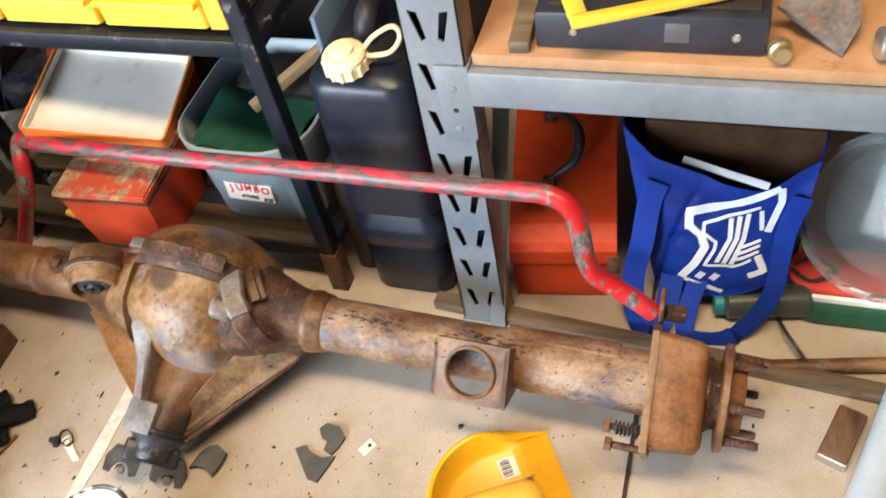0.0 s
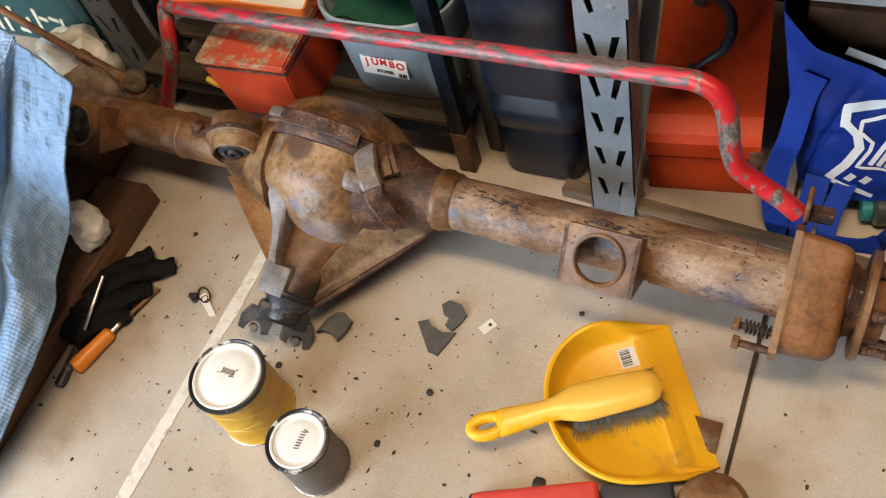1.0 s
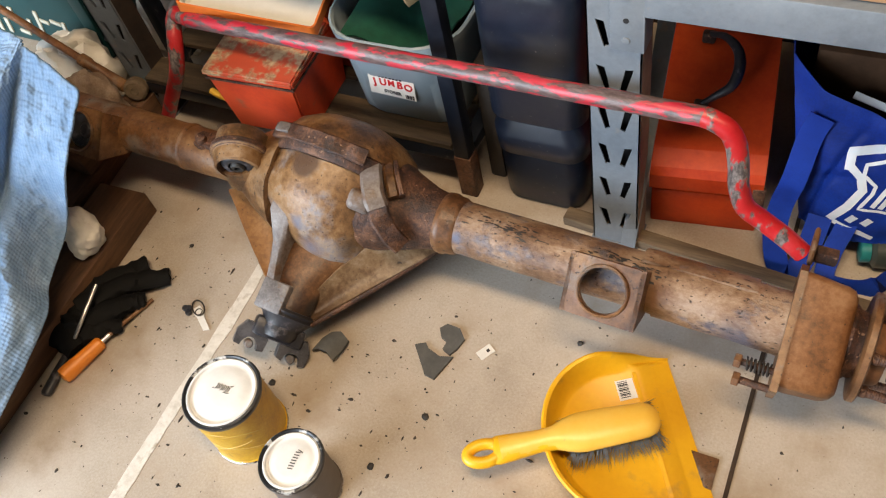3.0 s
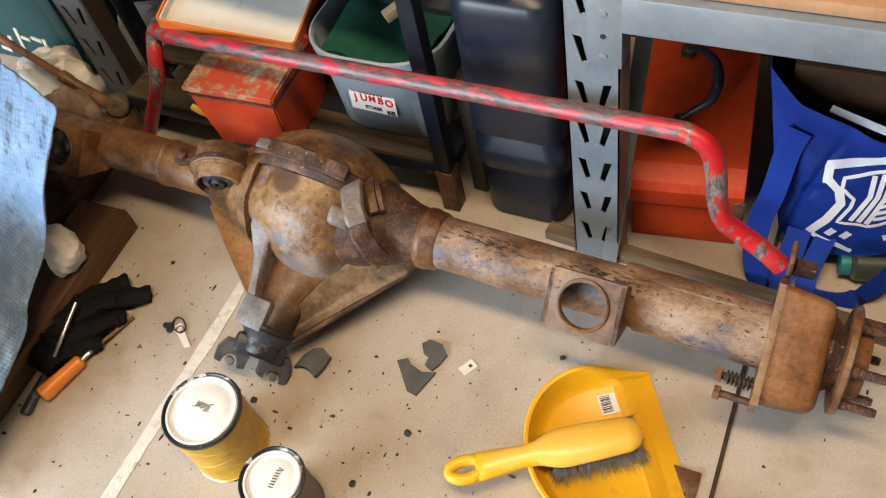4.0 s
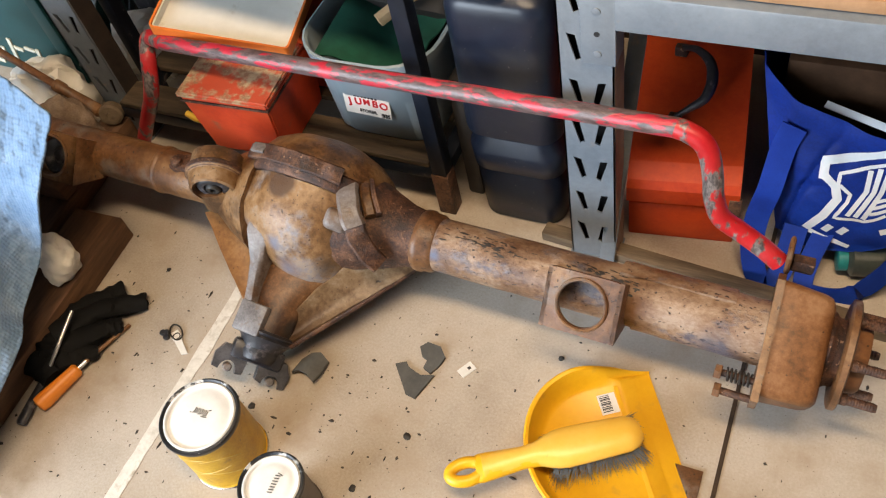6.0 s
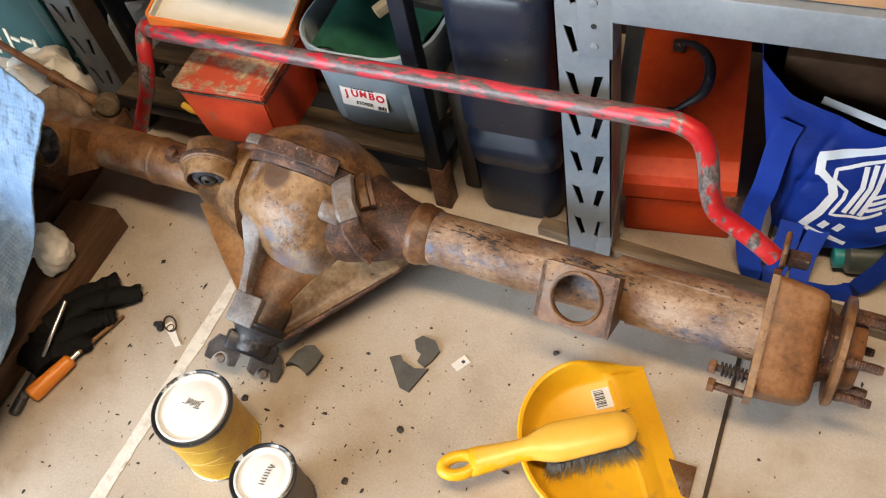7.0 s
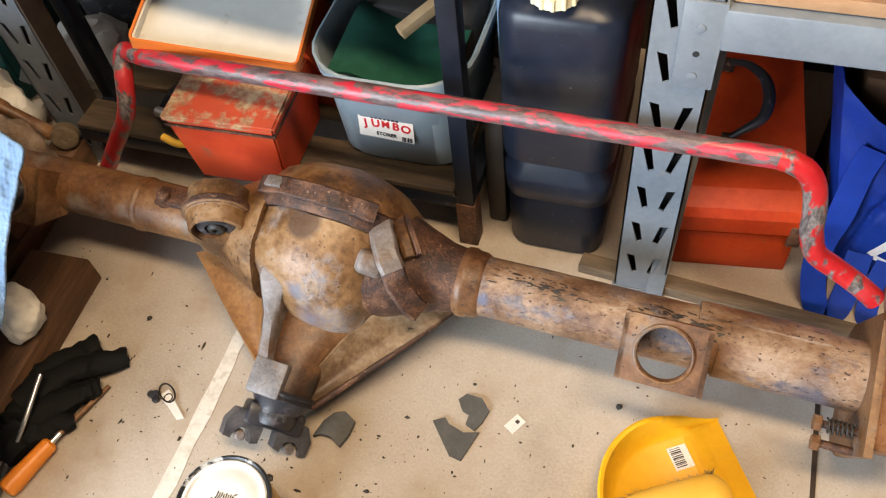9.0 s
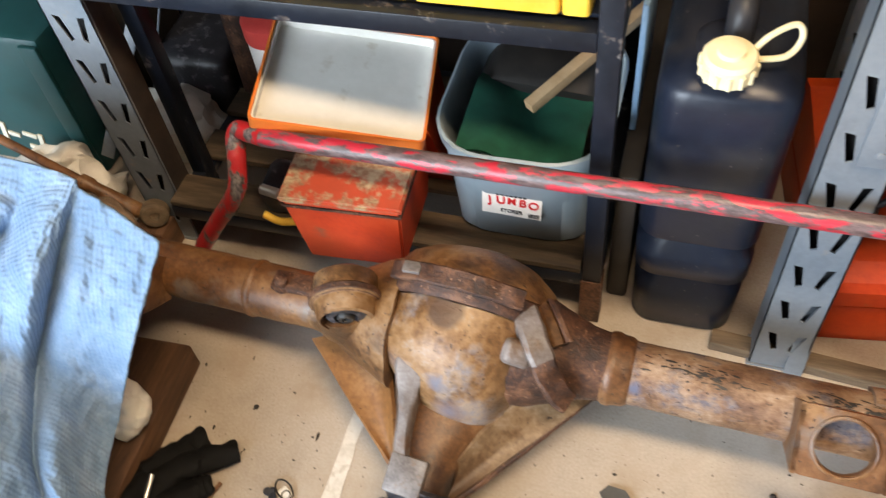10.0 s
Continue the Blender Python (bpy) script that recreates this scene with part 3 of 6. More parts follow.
for d, u, x, hw in ((0.050, 0.078, -0.036, 0.024), (0.070, 0.078, -0.037, 0.020), (0.088, 0.067, -0.038, 0.0145), (0.112, 0.053, -0.036, 0.0105), (0.145, 0.046, -0.031, 0.0095), (0.172, 0.044, -0.026, 0.0105)):
    rib.append([DP(x - hw, u - 0.045, d), DP(x - hw, u - 0.005, d), DP(x - hw + 0.004, u, d), DP(x + hw - 0.004, u, d), DP(x + hw, u - 0.005, d), DP(x + hw, u - 0.045, d)])
part("nose_rib", rough_up(loft(bmesh.new(), rib), 0.0012, 0.02), steel_tan, axle, "grey-tan rib running down to the nose")
# splayed stiffening plates under the nose


def web(outer, inner, n=8, th=0.006):
    """a curved web between an outer and an inner edge, each a list of points"""
    a, b = smooth_line(outer, n), smooth_line(inner, n)
    def fn(u, v):
        k = u * (len(a) - 1)
        i = min(int(k), len(a) - 2)
        p, q = a[i].lerp(a[i + 1], k - i), b[i].lerp(b[i + 1], k - i)
        return p.lerp(q, v) - DU * (0.012 * math.sin(math.pi * v))
    return rough_up(sheet(fn, 24, 10, th), 0.001, 0.03)


part("stiffener_web", web([V(-0.226, -0.146, 0.078), V(-0.300, -0.235, 0.064), V(-0.372, -0.317, 0.050)], [DP(0.135, 0.020, 0.0), DP(0.070, 0.006, 0.085), DP(0.022, 0.012, 0.178)]), web_cast, axle, "sloping cast stiffening web")
part("stiffener_web", web([V(-0.608, -0.156, 0.105), V(-0.526, -0.230, 0.085), V(-0.458, -0.286, 0.062)], [DP(-0.115, 0.010, 0.010), DP(-0.075, 0.006, 0.090), DP(-0.036, 0.012, 0.178)]), web_orange, axle, "rust-orange stiffening web")
part("web_edge", sweep(bmesh.new(), [V(-0.226, -0.146, 0.077), V(-0.300, -0.236, 0.062), V(-0.372, -0.318, 0.048)], 0.0045, 10), rust_dark, axle)
# seal collar, drive yoke
part("seal_collar", lathe(bmesh.new(), DP(0, 0, 0.200), DN, [(0, 0.042), (0.004, 0.046), (0.008, 0.042), (0.012, 0.045), (0.017, 0.038), (0.03, 0.03)], 36), oily, axle, "oily black seal collar")
yoke = part("drive_yoke", lathe(bmesh.new(), DP(0, 0, 0.220), DN, [(0, 0.028), (0.018, 0.030), (0.028, 0.026)], 28), oily, axle, "oily black cast drive yoke with two ears")
ydir = (DX * 0.80 - DU * 0.60).normalized()
yup = DN.cross(ydir)
for s in (-1, 1):
    c = DP(-0.006, -0.004, 0.252) + ydir * (0.034 * s)
    m = Matrix((ydir, yup, DN)).transposed().to_4x4()
    m.translation = c
    # a forked ear, its half-round seat open towards the end
    seat = [V(0.0135 * math.cos(radians(a)), 0, 0.026 - 0.0170 * math.sin(radians(a))) for a in range(0, 181, 15)]
    outline = [V(0.0235, 0, 0.024)] + seat + [V(-0.0235, 0, 0.024), V(-0.0245, 0, 0.004), V(-0.015, 0, -0.014), V(0.015, 0, -0.014), V(0.0245, 0, 0.004)]
    ear = prism(bmesh.new(), [m @ (q - V(0, 0.014, 0)) for q in outline], yup * 0.028)
    part("yoke_ear", rough_up(ear, 0.0012, 0.02), yoke_iron, yoke)
    part("yoke_seat", cyl(bmesh.new(), c + DN * 0.020 - yup * 0.010, c + DN * 0.020 + yup * 0.010, 0.0070, seg=18, chamfer=0.002), steel_grey, yoke, "worn grey bearing nub")
part("yoke_bridge", boxm((-0.040, -0.020, -0.020), (0.040, 0.020, 0.010), 0.006, Matrix.Translation(DN * 0.004) @ Matrix.Translation(DP(-0.004, -0.004, 0.240)) @ Matrix((ydir, yup, DN)).transposed().to_4x4()), oily, yoke)
# suspension bush eye on the left shoulder
bd = V(0.30, -0.90, -0.16).normalized()
bc = V(-0.530, -0.178, 0.208)
eye_part = part("bush_eye", lathe(bmesh.new(), bc - bd * 0.062, bd, [(0, 0.032), (0.006, 0.041), (0.028, 0.042), (0.031, 0.0455), (0.040, 0.0455), (0.043, 0.040), (0.056, 0.0375), (0.062, 0.0355), (0.064, 0.0315), (0.058, 0.0285), (0.050, 0.027)], 40), cast_tan, axle, "cast bush eye with ridged rings")
part("bush_rubber", lathe(bmesh.new(), bc - bd * 0.012, bd, [(0, 0.0272), (0.006, 0.026), (0.010, 0.021), (0.010, 0.015), (0.004, 0.0125)], 32), oily, eye_part, "oily black rubber bush")
part("bush_pin", lathe(bmesh.new(), bc - bd * 0.012, bd, [(0, 0.0125), (0.010, 0.0115), (0.013, 0.009), (0.013, 0.005), (0.008, 0.004)], 20), dark_metal, eye_part, "dull steel sleeve")
part("bush_bracket", loft(bmesh.new(), [ring(bc - bd * 0.03 + V(0, 0, -0.015), V(0, 0, 1), 0.040, 20, 0.032), ring(AX(-0.54, -0.01, 0.01), V(0, 0, 1), 0.055, 20, 0.045)]), cast_tan, axle)
# grey lug and curved clamp over the right shoulder
lz = V(0.45, -0.52, 0.73).normalized()
lx = (V(0.94, 0.05, -0.30) - lz * V(0.94, 0.05, -0.30).dot(lz)).normalized()
lm = Matrix((lx, lz.cross(lx), lz)).transposed().to_4x4()
lug_face = V(0.35, -0.45, 0.82)
lug = part("lifting_lug", rough_up(strap_of([V(-0.322, -0.118, 0.212), V(-0.310, -0.140, 0.220), V(-0.294, -0.168, 0.214), V(-0.284, -0.180, 0.202)], lug_face, 0.032, 0.024), 0.002, 0.02), steel_tan, axle, "grey worn steel lug curving over the shoulder")
part("lug_strap", rough_up(strap_of([V(-0.290, -0.172, 0.206), V(-0.276, -0.190, 0.190), V(-0.262, -0.198, 0.168), V(-0.252, -0.196, 0.148)], lug_face, 0.030, 0.016), 0.002, 0.02, 7), rust_dark, lug, "dark rusty strap below the lug")
part("lug_foot", rough_up(boxm((-0.020, -0.016, -0.022), (0.016, 0.016, 0.008), 0.008, Matrix.Translation((-0.312, -0.178, 0.206)) @ lm.to_3x3().to_4x4(), 3), 0.002, 0.02, 5), steel_tan, lug)
part("bearing_cap", rough_up(strap_of([V(-0.300, -0.112, 0.206), V(-0.287, -0.132, 0.209), V(-0.272, -0.154, 0.198)], V(0.5, -0.4, 0.77), 0.016, 0.024), 0.001, 0.02, 3), cast_tan, axle, "tan curved bearing cap")
part("cap_ring", strap_of([V(-0.292, -0.104, 0.206), V(-0.277, -0.126, 0.210), V(-0.261, -0.148, 0.199)], V(0.5, -0.4, 0.77), 0.007, 0.024), rust_dark, axle)

part("eye_band", lathe(bmesh.new(), bc - bd * 0.032, bd, [(0, 0.0450), (0.002, 0.0468), (0.009, 0.0468), (0.012, 0.042)], 40, cap=False), rust_dark, eye_part, "dark grimy ring")


# spring perch: a tilted plate with a round hole, welded to the tube
def perch(x, lean, name_label):
    bm = bmesh.new()
    c = AX(x, -0.062, 0.047)
    tx = AXD
    up = V(0, 0.72, 0.69)
    nrm = tx.cross(up).normalized()
    if nrm.z < 0:
        nrm = -nrm
    hw, hu, r, seg = 0.051, 0.041, 0.031, 40
    rings = []
    for depth, rr, k in ((0, r, 0), (0, None, 1), (-0.008, None, 1), (-0.008, r, 0)):
        row = []
        for i in range(seg):
            a = 2 * math.pi * i / seg
            ca, sa = math.cos(a), math.sin(a)
            if rr:
                row.append(c + tx * (ca * rr) + up * (sa * rr) + nrm * depth)
            else:
                s = 1 / max(abs(ca) / hw, abs(sa) / hu)
                row.append(c + tx * (ca * s) + up * (sa * s) + nrm * depth)
        rings.append(row)
    loft(bm, rings + [rings[0]], cap=False)
    bmesh.ops.remove_doubles(bm, verts=bm.verts, dist=1e-5)
    plate = part("spring_perch", bm, rust, axle, name_label)
    lip = []
    for d, rr in ((-0.004, 0.0318), (0.003, 0.0318), (0.004, 0.0335), (0.003, 0.0355), (-0.002, 0.0365)):
        lip.append([c + tx * (math.cos(2 * math.pi * i / seg) * rr) + up * (math.sin(2 * math.pi * i / seg) * rr) + nrm * d for i in range(seg)])
    part("hole_lip", loft(bmesh.new(), lip, cap=False), rust, plate)
    for s in (-1, 1):
        side = [c + tx * (s * hw) + up * hu, c + tx * (s * hw) - up * hu, AX(x + s * hw, -0.036, -0.022), AX(x + s * hw, -0.005, 0.036)]
        part("perch_cheek", prism(bmesh.new(), side, tx * (-0.006 * s)), rust, plate)
    return plate


perch(0.054, 0, "rusty plate bracket with a large round hole")
far_perch = perch(-0.872, 0, "rusty plate bracket with a greasy bush in its hole")
pn_ = V(0, -0.69, 0.72)
fc = AX(-0.872, -0.062, 0.047)
part("perch_bush", lathe(bmesh.new(), fc - pn_ * 0.030, pn_, [(0, 0.0315), (0.018, 0.0312), (0.022, 0.027), (0.018, 0.018), (0.012, 0.014), (0.016, 0.010), (0.014, 0.003)], 32), oily, far_perch, "greasy black bush")
part("breather", lathe(bmesh.new(), AX(-0.645, -0.008, 0.034), V(0.1, -0.1, 1), [(0, 0.013), (0.006, 0.013), (0.007, 0.009), (0.018, 0.009), (0.02, 0.006)], 16), rust_dark, axle)
part("breather_tab", boxm((-0.66, -0.135, 0.172), (-0.60, -0.105, 0.184), 0.004), rust_dark, axle)
part("weld_band", lathe(bmesh.new(), AX(-0.70), AXD, [(0, 0.038), (0.003, 0.0405), (0.008, 0.0405), (0.011, 0.038)], 32), rust, axle)
saddle = bmesh.new()
rows_ = []
for k in range(13):
    x = 0.088 + 0.150 * k / 12
    rows_.append([AX(x, math.cos(radians(a)) * 0.0462, math.sin(radians(a)) * 0.0462) for a in (20, 35, 50, 62, 74, 84)] + [AX(x, math.cos(radians(a)) * 0.041, math.sin(radians(a)) * 0.041) for a in (84, 50, 20)])
part("saddle_plate", rough_up(loft(saddle, rows_), 0.0012, 0.02, 6), tube_mat, axle, "flaking curved plate welded over the tube")
fl = random.Random(21)
flakes = bmesh.new()
for i in range(115):
    first = i < 50
    x = fl.gauss(-0.115, 0.038) if first else fl.gauss(0.075, 0.030)
    if not (-0.185 < x < 0.135) or 0.0 < x < 0.012:
        continue
    a = radians(fl.gauss(98 if first else 100, 9))
    r = 0.0412 if x < 0.115 else 0.0437
    ln, wd = fl.uniform(0.0015, 0.008), fl.uniform(0.0005, 0.0020)
    tilt = fl.uniform(-0.3, 0.5)
    vs = []
    for k in range(7):
        b = 2 * math.pi * k / 7
        q = fl.uniform(0.6, 1.15)
        px, pa = math.cos(b) * ln * q, (math.sin(b) * wd * q + math.cos(b) * ln * tilt * 0.4) / r
        vs.append(flakes.verts.new(AX(x + px, -math.cos(a + pa) * r * -1, math.sin(a + pa) * r)))
    flakes.faces.new(vs)
bmesh.ops.solidify(flakes, geom=list(flakes.faces), thickness=0.0009)
tagged(part("flaking_paint", flakes, flake_black, axle, "curling flakes of old black paint", smooth=False), kind="stuff")
# hub end: backing plate, tapered casing, wheel flange, studs
FN = V(0, -0.42, 0.907)
FT = V(0, 0.907, 0.42)


def EP(x, t, d):
    return AX(x) + FT * t + FN * d


plate = [EP(0.279, -0.092, 0.070), EP(0.279, 0.060, 0.070), EP(0.279, 0.070, 0.058), EP(0.279, 0.070, -0.060), EP(0.279, 0.058, -0.085), EP(0.279, -0.068, -0.1035), EP(0.279, -0.086, -0.094), EP(0.279, -0.095, -0.055)]
part("backing_plate", prism(bmesh.new(), plate, V(0.009, 0, 0)), rust, axle, "thick rusty backing plate")


def casing(x, h, top, bot, r):
    out = []
    for p in rrect(2 * h, top - bot, r, 4):
        out.append(EP(x, p.x - 0.010, p.y + (top + bot) / 2))
    return out


part("hub_casing", rough_up(loft(bmesh.new(), [casing(0.288, 0.073, 0.065, -0.064, 0.009), casing(0.300, 0.073, 0.064, -0.062, 0.010), casing(0.338, 0.070, 0.059, -0.058, 0.011), casing(0.346, 0.068, 0.056, -0.055, 0.013), casing(0.351, 0.062, 0.049, -0.049, 0.014)]), 0.001, 0.04), hub_rust, axle, "rust-orange tapered hub casing")
part("hub_neck", lathe(bmesh.new(), AX(0.348), AXD, [(0, 0.046), (0.006, 0.050), (0.012, 0.044), (0.022, 0.042)], 32), rust_dark, axle)
hub = part("wheel_flange", lathe(bmesh.new(), AX(0.368), AXD, [(0, 0.066), (0.002, 0.071), (0.009, 0.071), (0.011, 0.068)], 44), rust, axle, "round rusty wheel flange")
part("hub_boss", lathe(bmesh.new(), AX(0.378), AXD, [(0, 0.046), (0.016, 0.044), (0.020, 0.040), (0.020, 0.030), (0.012, 0.028)], 32), rust_orange, hub)
for k in range(6):
    a = radians(12 + 60 * k)
    p = AX(0.376, math.cos(a) * 0.056, math.sin(a) * 0.056)
    stud = part("wheel_stud", lathe(bmesh.new(), p, AXD, [(0, 0.0075), (0.010, 0.0075), (0.011, 0.0062)] + [(0.012 + 0.0015 * j, 0.0062 - 0.0006 * (j % 2)) for j in range(20)] + [(0.044, 0.005)], 12), rust_dark, hub, "threaded rusty wheel stud")
# brake line bolt with a coil on the backing plate
bolt = part("adjuster_bolt", cyl(bmesh.new(), EP(0.281, -0.066, 0.030), EP(0.232, -0.066, 0.030), 0.0045, seg=12), rust_dark, axle, "rusty adjuster bolts with a coil spring")
part("adjuster_nut", cyl(bmesh.new(), EP(0.240, -0.066, 0.030), EP(0.231, -0.066, 0.030), 0.010, seg=6, chamfer=0.001), rust, bolt, smooth=False)
part("adjuster_bolt", cyl(bmesh.new(), EP(0.281, -0.088, 0.020), EP(0.236, -0.088, 0.020), 0.005, seg=12), rust_dark, axle)
part("adjuster_nut", cyl(bmesh.new(), EP(0.243, -0.088, 0.020), EP(0.234, -0.088, 0.020), 0.010, seg=6, chamfer=0.001), rust, bolt, smooth=False)
part("coil", sweep(bmesh.new(), [EP(0.246 + 0.030 * k / 60, -0.066 + 0.008 * math.cos(k * 0.63), 0.030 + 0.008 * math.sin(k * 0.63)) for k in range(61)], 0.0014, 6), dark_metal, bolt)
part("bar_ear", boxm((0.283, -0.100, 0.195), (0.290, -0.062, 0.232), 0.004), rust, axle)
part("ear_bolt", cyl(bmesh.new(), V(0.290, -0.080, 0.200), V(0.316, -0.078, 0.196), 0.012, seg=6, chamfer=0.001), rust_dark, axle, smooth=False)
# ---- red anti-roll bar ----
bar_pts = smooth_line([(-0.852, -0.016, 0.075), (-0.80, -0.018, 0.150), (-0.760, -0.022, 0.205), (-0.738, -0.022, 0.245), (-0.737, -0.004, 0.280)], 6)[:-1] + \
    smooth_line([(-0.737, -0.004, 0.280), (-0.742, 0.014, 0.298), (-0.735, 0.019, 0.309), (-0.715, 0.010, 0.315)], 5)[:-1] + \
    [V(-0.700, 0.006, 0.3175)] + [V(-0.69 + 0.82 * k / 14, 0.003 - 0.044 * k / 14, 0.318 + 0.043 * k / 14) for k in range(15)] + \
    smooth_line([(0.142, -0.043, 0.360), (0.160, -0.046, 0.352), (0.172, -0.050, 0.335), (0.180, -0.056, 0.305), (0.185, -0.061, 0.272), (0.197, -0.066, 0.243), (0.222, -0.068, 0.225), (0.252, -0.073, 0.208), (0.276, -0.077, 0.190)], 5)
sway = thing("anti_roll_bar", (-0.27, -0.02, 0.08), "bent steel anti-roll bar with chipped red paint, leaning on the axle", "anti-roll bar")
left_end = min(range(len(bar_pts)), key=lambda k: (bar_pts[k] - V(-0.70, 0.006, 0.3175)).length)
right_end = min(range(len(bar_pts)), key=lambda k: (bar_pts[k] - V(0.142, -0.043, 0.360)).length)
part("left_arm", sweep(bmesh.new(), bar_pts[:left_end + 2], 0.01295, 20), red_solid, sway, "red painted bent end")
part("cross_bar", sweep(bmesh.new(), bar_pts[left_end:right_end + 1], 0.0127, 20), red_bar, sway, "worn bar with red paint flaking to grey steel")
part("right_arm", sweep(bmesh.new(), bar_pts[right_end - 1:], 0.01295, 20), red_solid, sway, "red painted bent end with bare patches")


# ---- steel racks ----
def slot_mesh(cx, cz, flip, y):
    """one teardrop slot seen as a dark hole, recessed behind the face"""
    s = -1 if flip else 1
    return [V(cx - s * 0.0095, y, cz + 0.0205), V(cx + s * 0.0015, y, cz + 0.0185), V(cx + s * 0.0080, y, cz - 0.0175), V(cx + s * 0.0010, y, cz - 0.0210)]


def rack_post(x0, x1, y, height, base_z, label, pitch=0.0727, first=0.0633, skip=(), inner=None):
    post = thing("rack_post", ((x0 + x1) / 2, y + 0.02, 0), label, "rack post", "rack posts")
    bm = bmesh.new()
    t, d = 0.0022, 0.042
    w = x1 - x0
    zs = []
    z = base_z + first
    while z < height - 0.02:
        zs.append(z)
        z += pitch
    # front web built as strips with real slots through it
    cx = [x0 + w * 0.30, x0 + w * 0.72]
    holes = [(c, z, k) for z in zs for k, c in enumerate(cx) if z not in skip]

    def quad(p):
        bm.faces.new([bm.verts.new(q) for q in p])

    half = pitch / 2
    edges_x = [x0, (x0 + x1) / 2, x1]
    for z in zs:
        for k, c in enumerate(cx):
            xa, xb = edges_x[k], edges_x[k + 1]
            za, zb = z - half, z + half
            s = slot_mesh(c, z, k == 1, y)
            corner = [V(xa, y, zb), V(xb, y, zb), V(xb, y, za), V(xa, y, za)]
            if k == 1:
                s = [s[1], s[0], s[3], s[2]]
            for i in range(4):
                j = (i + 1) % 4
                quad([corner[i], corner[j], s[j], s[i]])
                quad([s[i], s[j], s[j] + V(0, t, 0), s[i] + V(0, t, 0)])
                quad([corner[i] + V(0, t, 0), s[i] + V(0, t, 0), s[j] + V(0, t, 0), corner[j] + V(0, t, 0)])
    lo, hi = zs[0] - half, zs[-1] + half
    box(bm, (x0, y, 0), (x1, y + t, lo))
    box(bm, (x0, y, hi), (x1, y + t, height))
    box(bm, (x0, y, 0), (x0 + t, y + d, height))
    box(bm, (x1 - t, y, 0), (x1, y + d, height))
    bmesh.ops.remove_doubles(bm, verts=bm.verts, dist=1e-5)
    part("post_web", bm, rack_grey, post, smooth=False)
    # flanges and inner side; inner is the painted-shade colour of the left post
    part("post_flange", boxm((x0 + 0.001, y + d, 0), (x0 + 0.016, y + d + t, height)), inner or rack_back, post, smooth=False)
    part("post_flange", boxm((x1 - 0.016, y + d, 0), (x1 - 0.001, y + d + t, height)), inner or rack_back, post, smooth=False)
    part("post_side", boxm((x1 + 0.0002, y + 0.003, 0), (x1 + 0.001, y + d, height)), inner or rack_back, post, "inner side, rust-stained, with shade painted in on the left post", smooth=False)
    # an added black sheet gives the slots their dark depth
    part("post_hollow", boxm((x0 + 0.003, y + 0.026, 0.005), (x1 - 0.003, y + 0.027, height)), shade_black, post, "added black sheet standing for the shade inside the post", smooth=False)
    part("post_foot", boxm((x0 - 0.003, y - 0.003, 0), (x1 + 0.003, y + d + 0.004, 0.004)), rack_grey, post, smooth=False)
    return post


rack_post(-0.027, 0.043, 0.0, 1.25, 0.0, "grey enamelled steel rack post with teardrop slots")
rack_post(-0.985, -0.915, 0.045, 1.25, 0.0, "grey enamelled steel rack post with teardrop slots, in shade", inner=shaded_side)
rack_post(0.045, 0.110, 0.46, 1.25, 0.0, "grey enamelled steel rear rack post with teardrop slots")
# beam with its end bracket
beam = thing("rack_beam", (0.6, 0.02, 0.463), "grey enamelled steel rack beam", "rack beam", "rack beams")
bm = boxm((0.045, -0.006, 0.463), (1.40, 0.034, 0.514), 0.003)
part("beam_body", bm, rack_grey, beam)
bracket = part("beam_bracket", boxm((0.004, -0.005, 0.408), (0.0455, -0.0005, 0.520), 0.0015), rack_grey, beam, "pressed steel end bracket")
part("bracket_side", boxm((0.0435, -0.005, 0.408), (0.0465, 0.030, 0.520), 0.001), rack_grey, bracket)
# the hole is a black disc, its shade given by colour alone
part("lock_hole", cyl(bmesh.new(), (0.024, -0.0058, 0.455), (0.024, -0.0045, 0.455), 0.0036, seg=12), shade_black, bracket)
for z in (0.425, 0.488):
    part("rivet", lathe(bmesh.new(), (0.024, -0.005, z), (0, -1, 0), [(0, 0.0055), (0.0015, 0.005), (0.002, 0.003)], 14), rack_grey, bracket)
beam_back = thing("rack_beam", (0.6, 0.48, 0.463), "grey enamelled steel rack beam at the rear", "rack beam", "rack beams")
part("beam_body", boxm((0.11, 0.452, 0.463), (1.40, 0.49, 0.514), 0.003), rack_grey, beam_back)
tagged(part("shelf_board", boxm((0.050, 0.006, 0.516), (1.40, 0.47, 0.532), 0.001), chipboard), "stained chipboard shelf lying on the rack beams", "shelf")
brace = part("rack_brace", boxm((-0.012, -0.002, -0.26), (0.012, 0.002, 0.26), 0.001, look((0.040, 0.056, 0.22), (0.050, 0.13, 0.46))), rack_grey)
tagged(brace, "thin grey steel brace between the rack posts", "rack brace")


# ---- black steel stand with its wooden slats ----
stand = thing("steel_stand", (-0.56, 0.18, 0), "chipped black square-tube stand with wooden slats", "stand")
S = 0.013
legs = [(-0.256, 0.036), (-0.256, 0.40), (-0.905, 0.115), (-0.905, 0.40)]
for x, y in legs:
    leg = part("leg", boxm((x - S, y - S, 0.0), (x + S, y + S, 0.92), 0.002), stand_black, stand)
    if y < 0.1:
        part("leg_shoe", boxm((x - S - 0.002, y - S - 0.002, 0.0), (x + S + 0.002, y + S + 0.002, 0.096), 0.002), rust_dark, leg, "rusty bare leg end")
